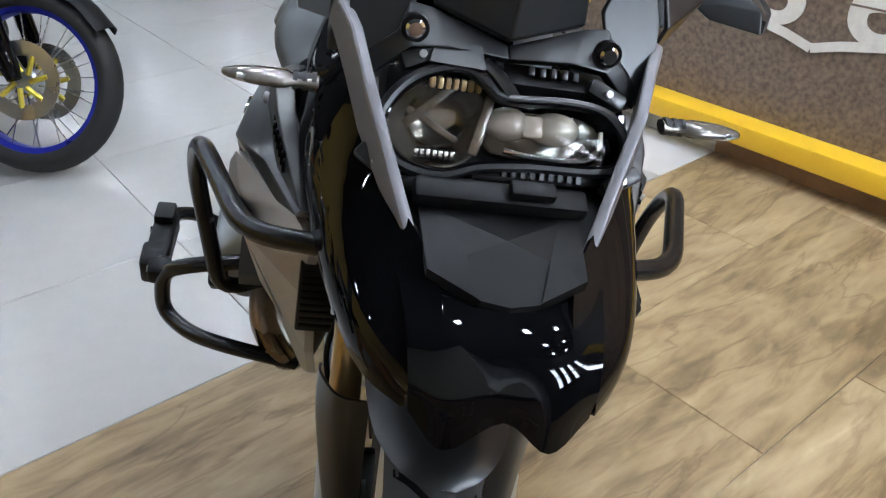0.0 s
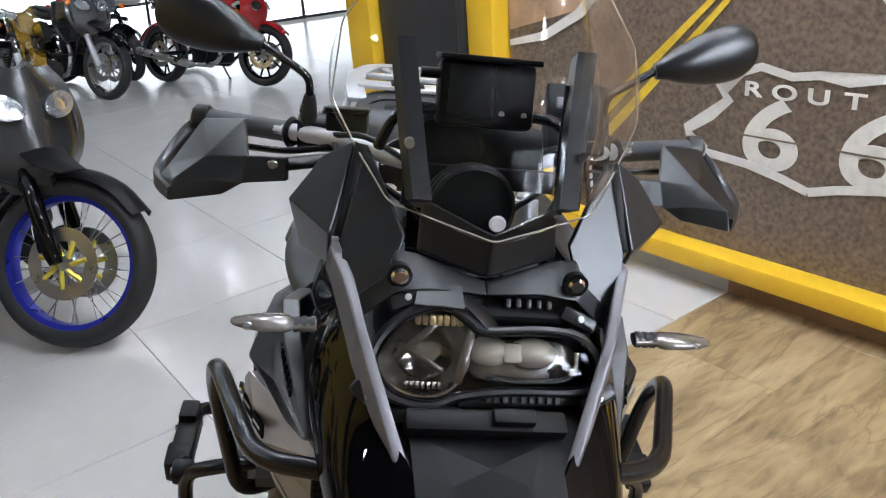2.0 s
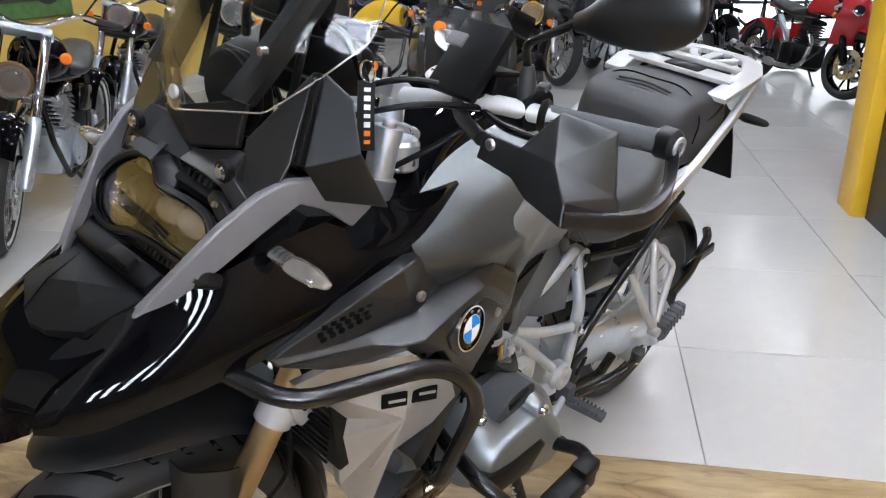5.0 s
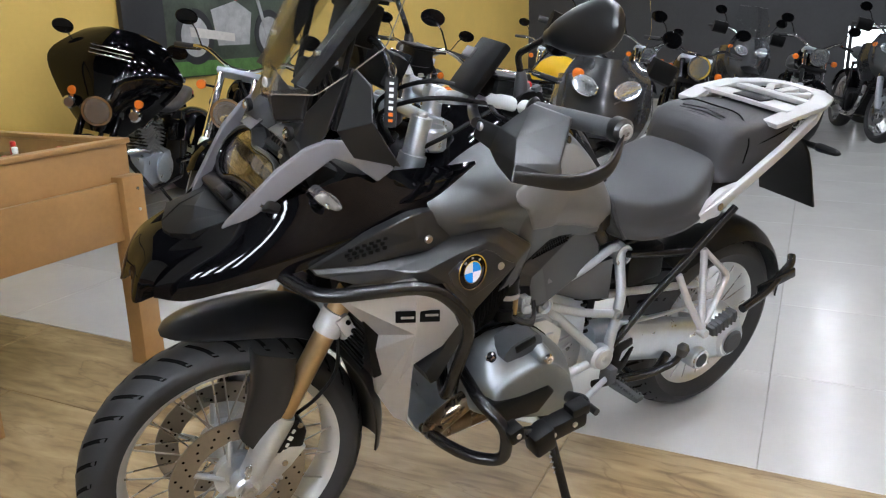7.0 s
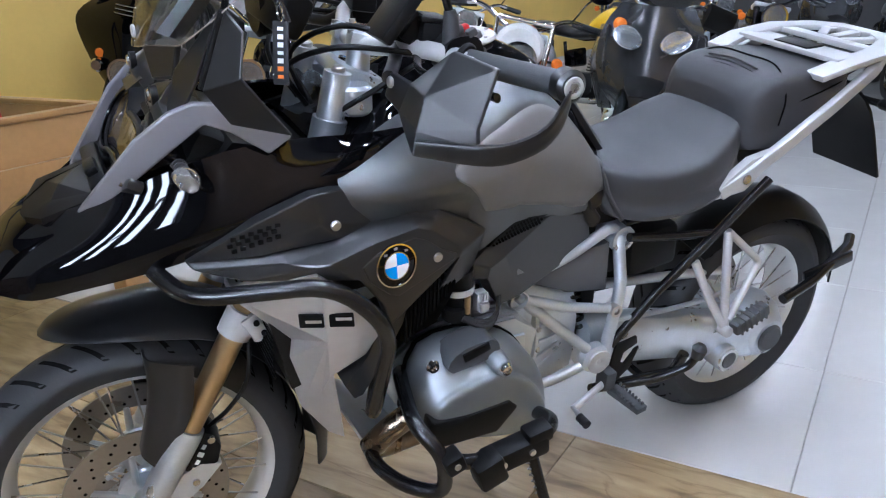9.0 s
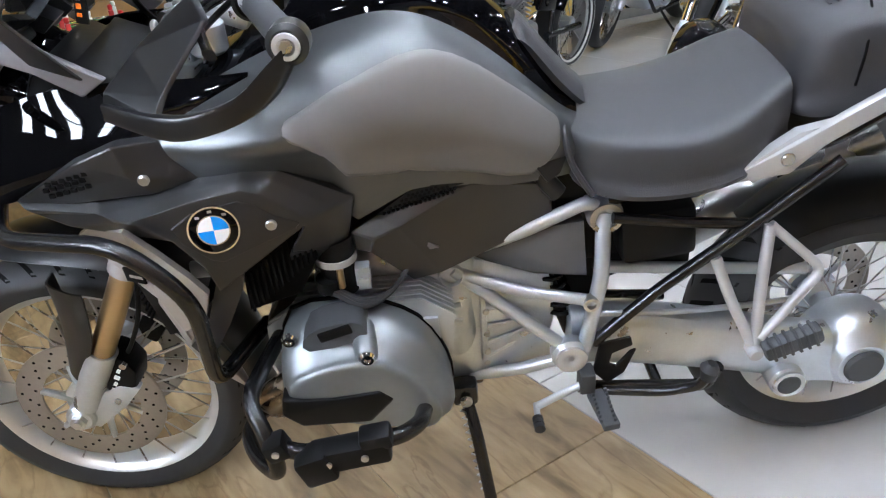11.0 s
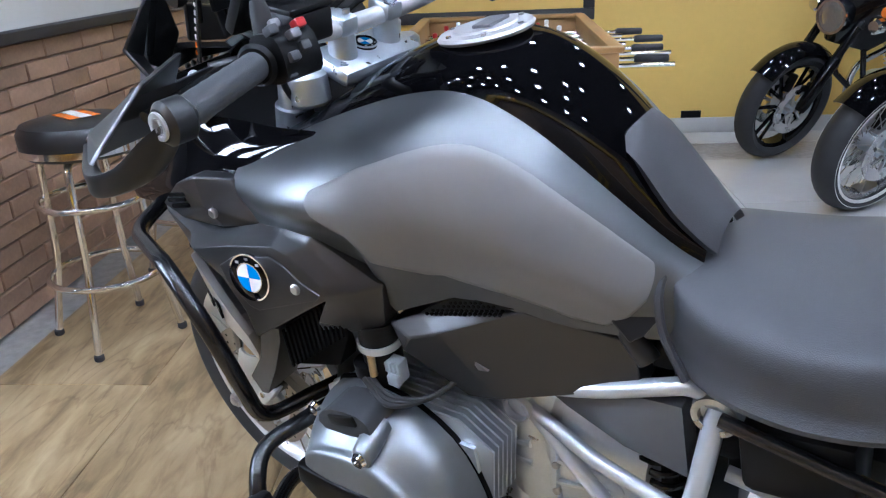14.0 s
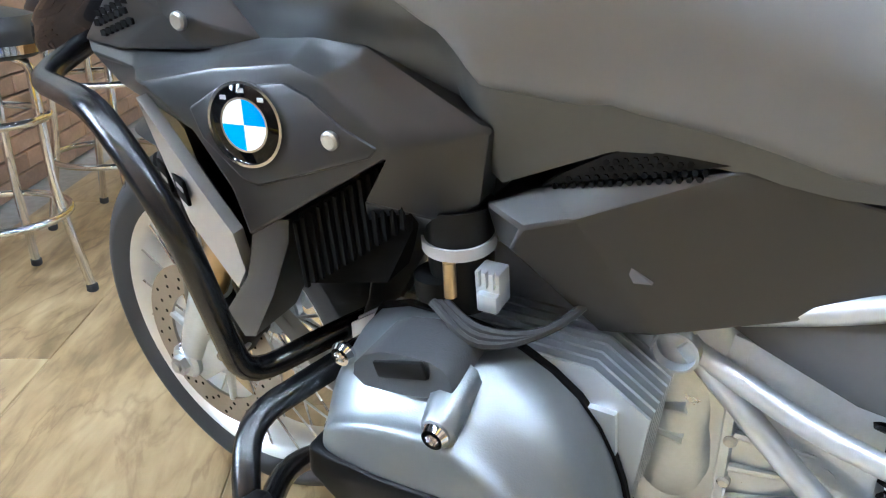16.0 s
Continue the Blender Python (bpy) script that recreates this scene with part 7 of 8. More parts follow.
def bar_stool(x, y, turn):
    t = thing("bar_stool", "chrome bar stool with a round black padded seat", "bar stool", pose(x, y, 0, 0, 0, turn), group="bar stools by the brick wall")
    part("seat", lathe([(0, 0.655), (0.168, 0.655), (0.180, 0.665), (0.186, 0.70), (0.186, 0.73), (0.172, 0.755), (0.12, 0.768), (0, 0.772)], (0, 0, 0), "z", 48), M["vinyl"], t, "round black vinyl seat")
    part("seat_band", lathe([(0.186, 0.668), (0.190, 0.668), (0.190, 0.690), (0.186, 0.690)], (0, 0, 0), "z", 48), M["chrome"], t)
    part("seat_patch", moved(join(box((0, 0, 0), (0.13, 0.10, 0.002), None), ), Matrix.Translation((0, 0, 0.7735))), M["orange"], t, "small orange and white printed patch")
    part("patch_band", box((0, 0, 0.7755), (0.15, 0.036, 0.002)), M["white"], t)
    for k in range(4):
        a = radians(45 + 90 * k)
        c, s = math.cos(a), math.sin(a)
        part("leg", pipe([(0.10 * c, 0.10 * s, 0.656), (0.150 * c, 0.150 * s, 0.635), (0.160 * c, 0.160 * s, 0.30), (0.215 * c, 0.215 * s, 0.012)], 0.0125, 0.06), M["chrome"], t)
        part("foot", disc((0.215 * c, 0.215 * s, 0.012), "z", 0.016, 0.024, 16, 0.004), M["rubber"], t)
    for z, r in ((0.50, 0.170), (0.24, 0.186)):
        part("foot_ring", sweep([(r * math.cos(a), r * math.sin(a), z) for a in (2 * math.pi * k / 48 for k in range(48))], 0.0105, 10, closed=True), M["chrome"], t)
    return t


bar_stool(1.94, -0.18, -6)
bar_stool(2.22, -0.76, 20)

pic = thing("wall_picture", "large printed picture of a red and silver cruiser motorcycle", "picture", HALL @ pose(-3.83, B_YELLOW, 1.42))
part("canvas", box((0, 0.016, 0), (1.66, 0.03, 1.06), None, 0.003), M["printdark"], pic)
part("grass", box((0, 0.033, -0.46), (1.64, 0.003, 0.12)), M["printgrass"], pic)
for x in (-0.52, 0.50):
    part("printed_wheel", lathe([(0.17, 0.031), (0.23, 0.031), (0.23, 0.035), (0.17, 0.035)], (x, 0, -0.20), "y", 40), M["printblack"], pic)
    part("printed_rim", lathe([(0.0, 0.031), (0.165, 0.031), (0.165, 0.034), (0.0, 0.034)], (x, 0, -0.20), "y", 40), M["printgrey"], pic)
part("printed_engine", prism([(-0.20, -0.28), (0.22, -0.28), (0.28, 0.02), (-0.05, 0.10), (-0.26, 0.0)], 0.031, 0.036), M["printgrey"], pic)
part("printed_tank", prism([(-0.05, 0.10), (-0.28, 0.16), (-0.26, 0.30), (-0.02, 0.34), (0.10, 0.22)], 0.031, 0.037), M["red"], pic)
part("printed_seat", prism([(0.08, 0.16), (0.42, 0.10), (0.62, 0.16), (0.40, 0.20), (0.10, 0.26)], 0.031, 0.036), M["printblack"], pic)
part("printed_fork", prism([(-0.50, -0.22), (-0.46, -0.22), (-0.24, 0.40), (-0.29, 0.40)], 0.033, 0.038), M["printgrey"], pic)
part("printed_pipe", prism([(0.0, -0.25), (0.55, -0.20), (0.56, -0.12), (0.0, -0.18)], 0.033, 0.038), M["printw"], pic)
sock = thing("wall_socket", "black square wall socket plate above the skirting", "socket", HALL @ pose(-1.06, B_YELLOW, 0.092))
part("plate", box((0, 0.006, 0), (0.13, 0.010, 0.11), None, 0.002), M["matte"], sock)
sock2 = copy_thing(sock, HALL @ pose(-1.62, B_YELLOW, 0.092))
wf = thing("picture_frame", "large black framed board on the yellow wall", "picture frame", HALL @ pose(0.45, B_YELLOW, 1.45))
for nm, c, sz in (("bottom_rail", (0, 0.02, -0.66), (1.70, 0.04, 0.07)), ("top_rail", (0, 0.02, 0.66), (1.70, 0.04, 0.07)), ("stile", (-0.815, 0.02, 0), (0.07, 0.04, 1.246)), ("stile", (0.815, 0.02, 0), (0.07, 0.04, 1.246))):
    part(nm, box(c, sz, None, 0.004), M["blackwall"], wf)
part("board", box((0, 0.008, 0), (1.56, 0.012, 1.246)), M["yellow"], wf)


# ---------------------------------------------------------------- the other motorcycles on show
M.update(
    whitewall=mat("whitewall_rubber", (0.70, 0.69, 0.65), 0.6, vary=0.06),
    bluerim=mat("blue_anodised_rim", (0.03, 0.04, 0.45), 0.3, metal=0.6),
    yellowdisc=mat("yellow_anodised", (0.75, 0.62, 0.08), 0.35, metal=0.5),
    whitep=mat("white_paint", (0.70, 0.70, 0.68), 0.2, coat=0.6),
    redp=mat("red_paint", (0.42, 0.012, 0.015), 0.2, coat=0.7),
    greyd=mat("dark_grey_paint", (0.022, 0.023, 0.025), 0.25, coat=0.6),
    bluep=mat("blue_paint", (0.02, 0.05, 0.22), 0.2, coat=0.6),
)


def show_bike(label, at, yaw, steer=12, R=0.32, tw=0.12, wb=1.50, rake=28, body="gloss", tank="gloss", rim="steel", fork="chrome", engine="twin", front=None,
              whitewall=False, spoked=True, disc_mat="steel", bars=0.40, bar_z=1.02, lamp=True, lamp_dz=0.0, seat_z=0.76, group="motorcycles on show"):
    """One parked motorcycle; at: where its front tyre touches the floor."""
    yaw_m = Matrix.Rotation(radians(yaw), 4, "Z")
    base = Matrix.Translation(Vector((*at, 0)) - yaw_m @ Vector((wb / 2, 0, 0))) @ yaw_m @ Matrix.Rotation(radians(-8), 4, "X")
    b = thing("motorcycle", label, "motorcycle", base, group)
    F, B = Vector((wb / 2, 0, R)), Vector((-wb / 2, 0, R))
    ra = radians(rake)
    d = Vector((math.sin(ra), 0, -math.cos(ra)))
    head = Vector((wb / 2 - math.tan(ra) * (bar_z - 0.12 - R) - 0.02, 0, bar_z - 0.12))
    S = Matrix.Translation(head) @ Matrix.Rotation(radians(-steer), 4, d) @ Matrix.Translation(-head)

    def fp(name, bm, m, parent=None, lab=""):
        return part(name, moved(bm, S), M[m], parent or b, lab)

    for c, st, w in ((F, True, tw), (B, False, tw * 1.3)):
        put = fp if st else (lambda n, bm, m, p=None, lab="": part(n, bm, M[m], p or b, lab))
        wh = put("wheel", lathe(tyre_profile(R, w, 0.075), c, "y", 44), "rubber")
        r0 = R - 0.075
        if whitewall:
            for s in (1, -1):
                put("whitewall", lathe([(r0 + 0.004, 0.40 * w * s), (r0 + 0.040, 0.485 * w * s), (r0 + 0.040, 0.495 * w * s), (r0 + 0.004, 0.42 * w * s)], c, "y", 40), "whitewall", wh)
        put("rim", lathe([(r0 + 0.006, -w * 0.34), (r0 - 0.02, -w * 0.25), (r0 - 0.024, 0), (r0 - 0.02, w * 0.25), (r0 + 0.006, w * 0.34), (r0 + 0.002, 0)], c, "y", 44), rim, wh)
        put("hub", disc(c, "y", 0.045, 0.12, 20, 0.01), "cast", wh)
        n = 28 if spoked else 10
        for k in range(n):
            a = 2 * math.pi * k / n
            s = 1 if k % 2 else -1
            p = c + Vector((0.04 * math.cos(a + 0.3 * s), 0.04 * s * (1 if spoked else 0.2), 0.04 * math.sin(a + 0.3 * s)))
            q = c + Vector(((r0 - 0.015) * math.cos(a), 0.2 * w * s, (r0 - 0.015) * math.sin(a)))
            put("spoke", rod(p, q, 0.0024 if spoked else 0.011, n=5), "steel" if spoked else rim, wh)
        for s in ((1, -1) if st else (-1,)):
            ds = put("brake_disc", lathe([(0.09, -0.002), (0.145, -0.002), (0.145, 0.002), (0.09, 0.002)], c + Vector((0, 0.075 * s, 0)), "y", 36), "steel", wh)
            for a in (2 * math.pi * k / 7 for k in range(7)):
                put("carrier_arm", rod(c + Vector((0.03 * math.cos(a), 0.072 * s, 0.03 * math.sin(a))), c + Vector((0.10 * math.cos(a + 0.3), 0.075 * s, 0.10 * math.sin(a + 0.3))), 0.010, n=6), disc_mat, ds)
    for s in (1, -1):
        t = Vector((head.x, 0.105 * s, head.z + 0.05))
        lo = Vector((F.x - 0.01, 0.105 * s, F.z))
        leg = fp("fork_tube", rod(lo, t, 0.024, n=14), fork)
        fp("slider", sweep([lo, lo.lerp(t, 0.05), lo.lerp(t, 0.42), lo.lerp(t, 0.44)], [0.026, 0.034, 0.033, 0.027], 14), "gloss" if fork == "gloss" else "cast", leg)
        fp("caliper", box(lo + Vector((-0.075, -0.03 * s, 0.09)), (0.06, 0.05, 0.11), pose(0, 0, 0, 0, -20), 0.01), "matte", leg)
    fp("yoke", box(head + Vector((0, 0, 0.03)), (0.09, 0.27, 0.035), pose(0, 0, 0, 0, -rake), 0.01), "cast")
    fp("lower_yoke", box(head - Vector((-0.09, 0, 0.16)), (0.09, 0.27, 0.04), pose(0, 0, 0, 0, -rake), 0.01), "matte")
    hb = fp("handlebar", sweep(bent([(head.x - 0.16, bars, bar_z), (head.x - 0.07, bars * 0.55, bar_z + 0.03), (head.x, 0.07, head.z + 0.06), (head.x, -0.07, head.z + 0.06), (head.x - 0.07, -bars * 0.55, bar_z + 0.03), (head.x - 0.16, -bars, bar_z)], 0.06), 0.0125, 10), "chrome" if fork != "gloss" else "tube")
    for s in (1, -1):
        fp("grip", rod((head.x - 0.11, bars * 0.75 * s, bar_z + 0.012), (head.x - 0.165, (bars + 0.02) * s, bar_z - 0.001), 0.018, n=12), "rubber", hb)
        fp("lever", sweep([(head.x - 0.06, bars * 0.62 * s, bar_z + 0.01), (head.x - 0.03, bars * 0.8 * s, bar_z), (head.x - 0.07, bars * s, bar_z - 0.01)], 0.006, 6), "tube", hb)
        st = fp("mirror_stalk", pipe([(head.x - 0.07, bars * 0.62 * s, bar_z + 0.03), (head.x - 0.08, bars * 0.75 * s, bar_z + 0.13), (head.x - 0.10, bars * 0.85 * s, bar_z + 0.16)], 0.005, 0.03, 6), "tube", hb)
        fp("mirror", moved(lathe([(0, -0.012), (0.05, -0.010), (0.055, 0.0), (0.05, 0.006), (0, 0.008)], (0, 0, 0), "x", 24), Matrix.Translation((head.x - 0.10, bars * 0.90 * s, bar_z + 0.18)) @ Matrix.Diagonal((1, 1.25, 0.85, 1))), "gloss", hb)
        sg = fp("turn_signal", rod((head.x + 0.06, 0.11 * s, head.z - 0.06), (head.x + 0.06, 0.19 * s, head.z - 0.06), 0.007, n=8), "tube")
        fp("lens", disc((head.x + 0.065, 0.205 * s, head.z - 0.06), "x", 0.028, 0.04, 18, 0.008), "orange", sg, "amber turn signal lens")
    # mudguards
    for c, st, degs, w in ((F, True, (40, 62, 85, 108, 130, 150), tw * 0.62), (B, False, (25, 50, 80, 110, 135, 158), tw * 0.85)):
        rows = []
        for dg in degs:
            a = radians(dg)
            rows.append([tuple(c + Vector(((R + 0.035 - 0.04 * abs(u) ** 2) * math.cos(a), w * u, (R + 0.035 - 0.04 * abs(u) ** 2) * math.sin(a)))) for u in (-1, -0.6, 0, 0.6, 1)])
        bm = shell(rows, 0.004, 3)
        if st:
            fp("front_mudguard", bm, body)
        else:
            part("rear_mudguard", bm, M[body], b)
    # tank, seat, frame
    tx = head.x - 0.06
    tz = seat_z + 0.02

    def ring(x, w, z0, z1):
        return [(x, -w * 0.7, z0), (x, -w, z0 + (z1 - z0) * 0.45), (x, -w * 0.7, z0 + (z1 - z0) * 0.88), (x, 0, z1), (x, w * 0.7, z0 + (z1 - z0) * 0.88), (x, w, z0 + (z1 - z0) * 0.45), (x, w * 0.7, z0)]

    tk = part("fuel_tank", loft([ring(tx, 0.07, tz, tz + 0.14), ring(tx - 0.08, 0.125, tz - 0.02, tz + 0.19), ring(tx - 0.22, 0.14, tz - 0.02, tz + 0.20), ring(tx - 0.36, 0.11, tz - 0.02, tz + 0.13), ring(tx - 0.44, 0.07, tz - 0.02, tz + 0.06)], 3), M[tank], b)
    part("filler_cap", disc((tx - 0.20, 0, tz + 0.205), "z", 0.04, 0.014, 24, 0.004), M["chrome"], tk)
    part("seat", loft([ring(tx - 0.40, 0.10, tz - 0.05, tz + 0.045), ring(tx - 0.55, 0.15, tz - 0.06, tz + 0.02), ring(tx - 0.70, 0.15, tz - 0.04, tz + 0.06), ring(tx - 0.92, 0.11, tz + 0.0, tz + 0.10), ring(tx - 1.02, 0.07, tz + 0.04, tz + 0.09)], 3), M["vinyl"], b)
    part("frame", join(pipe([(head.x, 0, head.z), (tx - 0.1, 0.07, tz - 0.03), (tx - 0.55, 0.10, tz - 0.06), (tx - 1.0, 0.08, tz + 0.02)], 0.016), pipe([(head.x, 0, head.z - 0.05), (head.x - 0.02, 0.12, 0.45), (0.10, 0.13, 0.20), (-0.35, 0.13, 0.22), (-0.42, 0.10, tz - 0.08)], 0.016), pipe([(head.x, 0, head.z - 0.05), (head.x - 0.02, -0.12, 0.45), (0.10, -0.13, 0.20), (-0.35, -0.13, 0.22), (-0.42, -0.10, tz - 0.08)], 0.016), pipe([(-0.32, 0.12, 0.34), tuple(B + Vector((0, 0.11, 0)))], 0.022), pipe([(-0.32, -0.12, 0.34), tuple(B + Vector((0, -0.11, 0)))], 0.022)), M["tube"], b)
    en = part("engine", join(box((0.0, 0, 0.34), (0.44, 0.26, 0.24), None, 0.05), lathe([(0, 0.13), (0.10, 0.13), (0.11, 0.15), (0.09, 0.165), (0, 0.17)], (-0.05, 0, 0.34), "y", 28), lathe([(0, -0.17), (0.09, -0.165), (0.11, -0.15), (0.10, -0.13), (0, -0.13)], (-0.05, 0, 0.34), "y", 28)), M["matte" if engine == "dark" else "cast"], b)
    for lean in ((22, -22) if engine == "twin" else (-12,)):
        q = Vector((0.03 if engine != "twin" else 0.0, 0, 0.44))
        up = Vector((math.sin(radians(-lean)), 0, math.cos(radians(lean))))
        for k in range(8):
            part("cooling_fin", box(q + up * (0.02 + 0.026 * k), (0.15, 0.21, 0.010), pose(0, 0, 0, 0, -lean), 0.003), M["steel" if engine != "dark" else "matte"], en)
        part("rocker_cover", box(q + up * 0.245, (0.14, 0.20, 0.05), pose(0, 0, 0, 0, -lean), 0.018), M["chrome" if engine == "twin" else "matte"], en)
    part("exhaust", sweep(catmull([(0.12, -0.08, 0.58), (0.26, -0.13, 0.46), (0.22, -0.17, 0.25), (-0.10, -0.19, 0.22), (-0.45, -0.20, 0.27), (-0.95, -0.21, 0.36)], 6), [0.022] * 20 + [0.042] * 11, 14), M["chrome" if engine == "twin" else "steel"], b)
    part("side_cover", box((-0.30, 0.11, 0.58), (0.22, 0.05, 0.16), pose(0, 0, 0, 0, -8), 0.02), M[body], b)
    part("side_stand", join(pipe([(0.0, 0.12, 0.22), (-0.02, 0.20, 0.12), (-0.04, 0.27, 0.045)], 0.011), disc((-0.04, 0.275, 0.042), "z", 0.022, 0.008, 14)), M["tube"], b)
    part("tail_light", box((tx - 1.06, 0, tz + 0.03), (0.05, 0.11, 0.05), None, 0.01), M["red"], b)
    if lamp:
        lc = head + Vector((0.13 - lamp_dz * 0.5, 0, -0.02 + lamp_dz))
        lm = fp("headlamp", lathe([(0, -0.10), (0.05, -0.09), (0.085, -0.04), (0.092, 0.02), (0.085, 0.028), (0, 0.018)], lc, "x", 36), "chrome" if fork != "gloss" else "gloss")
        fp("reflector", lathe([(0, 0.022), (0.03, 0.024), (0.078, 0.032), (0.078, 0.034), (0, 0.030)], lc, "x", 36), "lampsil", lm)
        fp("lens", lathe([(0, 0.050), (0.05, 0.045), (0.080, 0.034), (0.082, 0.030), (0, 0.040)], lc, "x", 36), "lens", lm)
        fp("trim_ring", lathe([(0.080, 0.022), (0.094, 0.022), (0.094, 0.036), (0.080, 0.036)], lc, "x", 36), "chrome", lm)
    if front:
        front(b, fp, head, F, bar_z)
    return b


def batwing(b, fp, head, F, bar_z):
    rows = []
    for z, w, x in ((head.z - 0.27, 0.13, 0.17), (head.z - 0.12, 0.27, 0.15), (head.z + 0.06, 0.40, 0.10), (head.z + 0.16, 0.42, 0.06), (head.z + 0.26, 0.33, 0.02), (head.z + 0.33, 0.24, -0.03), (head.z + 0.36, 0.16, -0.06)):
        rows.append([(head.x + x - 0.16 * abs(u) ** 1.6, w * u, z - 0.03 * abs(u) ** 2) for u in (-1, -0.75, -0.4, 0, 0.4, 0.75, 1)])
    f = fp("batwing_fairing", shell(rows, 0.008, 3), "gloss", None, "gloss black batwing fairing")
    for k in range(3):
        fp("vent_slat", box((head.x + 0.075 - 0.012 * k, 0, head.z + 0.20 + 0.024 * k), (0.02, 0.26, 0.010), pose(0, 0, 0, 0, -30), 0.003), "chrome", f)
    for s in (1, -1):
        fp("spot_lamp", disc((head.x + 0.10, 0.20 * s, head.z - 0.13), "x", 0.042, 0.06, 22, 0.012), "chrome", f)
        pn = part("pannier", loft([[(x, (0.16 + dy) * s, z) for dy, z in ((0, 0.34), (0.12, 0.36), (0.14, 0.56), (0.10, 0.66), (0, 0.66))] for x in (-0.52, -0.60, -0.98, -1.05)], 2), M["gloss"], b)
        part("latch", box((-0.78, 0.305 * s, 0.60), (0.05, 0.012, 0.03), None, 0.004), M["chrome"], pn)


def nacelle(b, fp, head, F, bar_z):
    f = fp("nacelle", loft([[(head.x + x, w * c, head.z - 0.02 + w * 0.95 * s) for c, s in ((math.cos(a), math.sin(a)) for a in (2 * math.pi * k / 12 for k in range(12)))] for x, w in ((-0.08, 0.06), (0.0, 0.12), (0.08, 0.128), (0.12, 0.105))], 2), "whitep", None, "white headlamp nacelle")
    for s in (1, -1):
        fp("chrome_bar", pipe([(head.x + 0.15, 0.13 * s, head.z - 0.20), (head.x + 0.13, 0.14 * s, head.z + 0.12)], 0.012), "chrome", f)
    for z in (-0.19, 0.12):
        fp("chrome_bar", pipe([(head.x + 0.14, -0.135, head.z + z), (head.x + 0.14, 0.135, head.z + z)], 0.012), "chrome", f)


def rally_front(b, fp, head, F, bar_z):
    rows = [[(head.x + x - 0.12 * abs(u) ** 1.5, w * u, z) for u in (-1, -0.6, -0.25, 0, 0.25, 0.6, 1)] for z, w, x in ((0.62, 0.10, 0.30), (0.74, 0.20, 0.28), (0.86, 0.24, 0.24), (1.00, 0.22, 0.20), (1.10, 0.16, 0.16))]
    f = part("front_fairing", shell(rows, 0.006, 3), M["greyd"], b, "dark rally fairing with twin headlamps")
    for s in (1, -1):
        lz = 0.955
        lm = part("headlamp", moved(lathe([(0, -0.03), (0.06, -0.02), (0.075, 0.012), (0.07, 0.018), (0, 0.006)], (0, 0, 0), "x", 28), Matrix.Translation((head.x + 0.205, 0.105 * s, lz)) @ pose(0, 0, 0, 25 * s, -20, 14 * s) @ Matrix.Diagonal((1, 1.0, 0.66, 1))), M["lampsil"], f, "clear twin headlamp")
        part("lens", moved(lathe([(0, 0.026), (0.05, 0.022), (0.075, 0.012), (0.072, 0.008), (0, 0.02)], (0, 0, 0), "x", 28), Matrix.Translation((head.x + 0.205, 0.105 * s, lz)) @ pose(0, 0, 0, 25 * s, -20, 14 * s) @ Matrix.Diagonal((1, 1.0, 0.66, 1))), M["lens"], lm)
        part("side_panel", shell([[(head.x + 0.12, 0.20 * s, 1.0), (head.x - 0.08, 0.25 * s, 0.98), (head.x - 0.22, 0.22 * s, 0.92)], [(head.x + 0.18, 0.19 * s, 0.80), (head.x - 0.02, 0.27 * s, 0.80), (head.x - 0.20, 0.24 * s, 0.78)], [(head.x + 0.12, 0.13 * s, 0.62), (head.x + 0.0, 0.20 * s, 0.60), (head.x - 0.12, 0.19 * s, 0.62)]], 0.006, 3), M["greyd"], f)
        fp("hand_guard", loft([[(head.x - 0.02, y * s, bar_z + 0.03), (head.x - 0.05, y * s, bar_z + 0.06), (head.x - 0.06, y * s, bar_z - 0.05), (head.x - 0.03, y * s, bar_z - 0.05)] for y in (0.26, 0.34, 0.42)], 2), "matte")
    sc = part("windscreen", shell([[(head.x + 0.17 - 0.08 * abs(u), 0.14 * u, 1.10) for u in (-1, -0.5, 0, 0.5, 1)], [(head.x + 0.08 - 0.08 * abs(u), 0.18 * u, 1.25) for u in (-1, -0.5, 0, 0.5, 1)], [(head.x - 0.02 - 0.07 * abs(u), 0.15 * u, 1.42) for u in (-1, -0.5, 0, 0.5, 1)]], 0.004, 4), M["clear"], f)
    sc.visible_shadow = False
    part("centre_emblem", disc((head.x + 0.185, 0, 1.02), "x", 0.014, 0.008, 18), M["chrome"], f)
    part("beak", shell([[(F.x + 0.10, -0.05, 0.73), (F.x + 0.12, 0, 0.735), (F.x + 0.10, 0.05, 0.73)], [(F.x - 0.05, -0.08, 0.75), (F.x - 0.05, 0, 0.77), (F.x - 0.05, 0.08, 0.75)], [(head.x + 0.20, -0.09, 0.80), (head.x + 0.22, 0, 0.83), (head.x + 0.20, 0.09, 0.80)]], 0.006, 3), M["matte"], f)


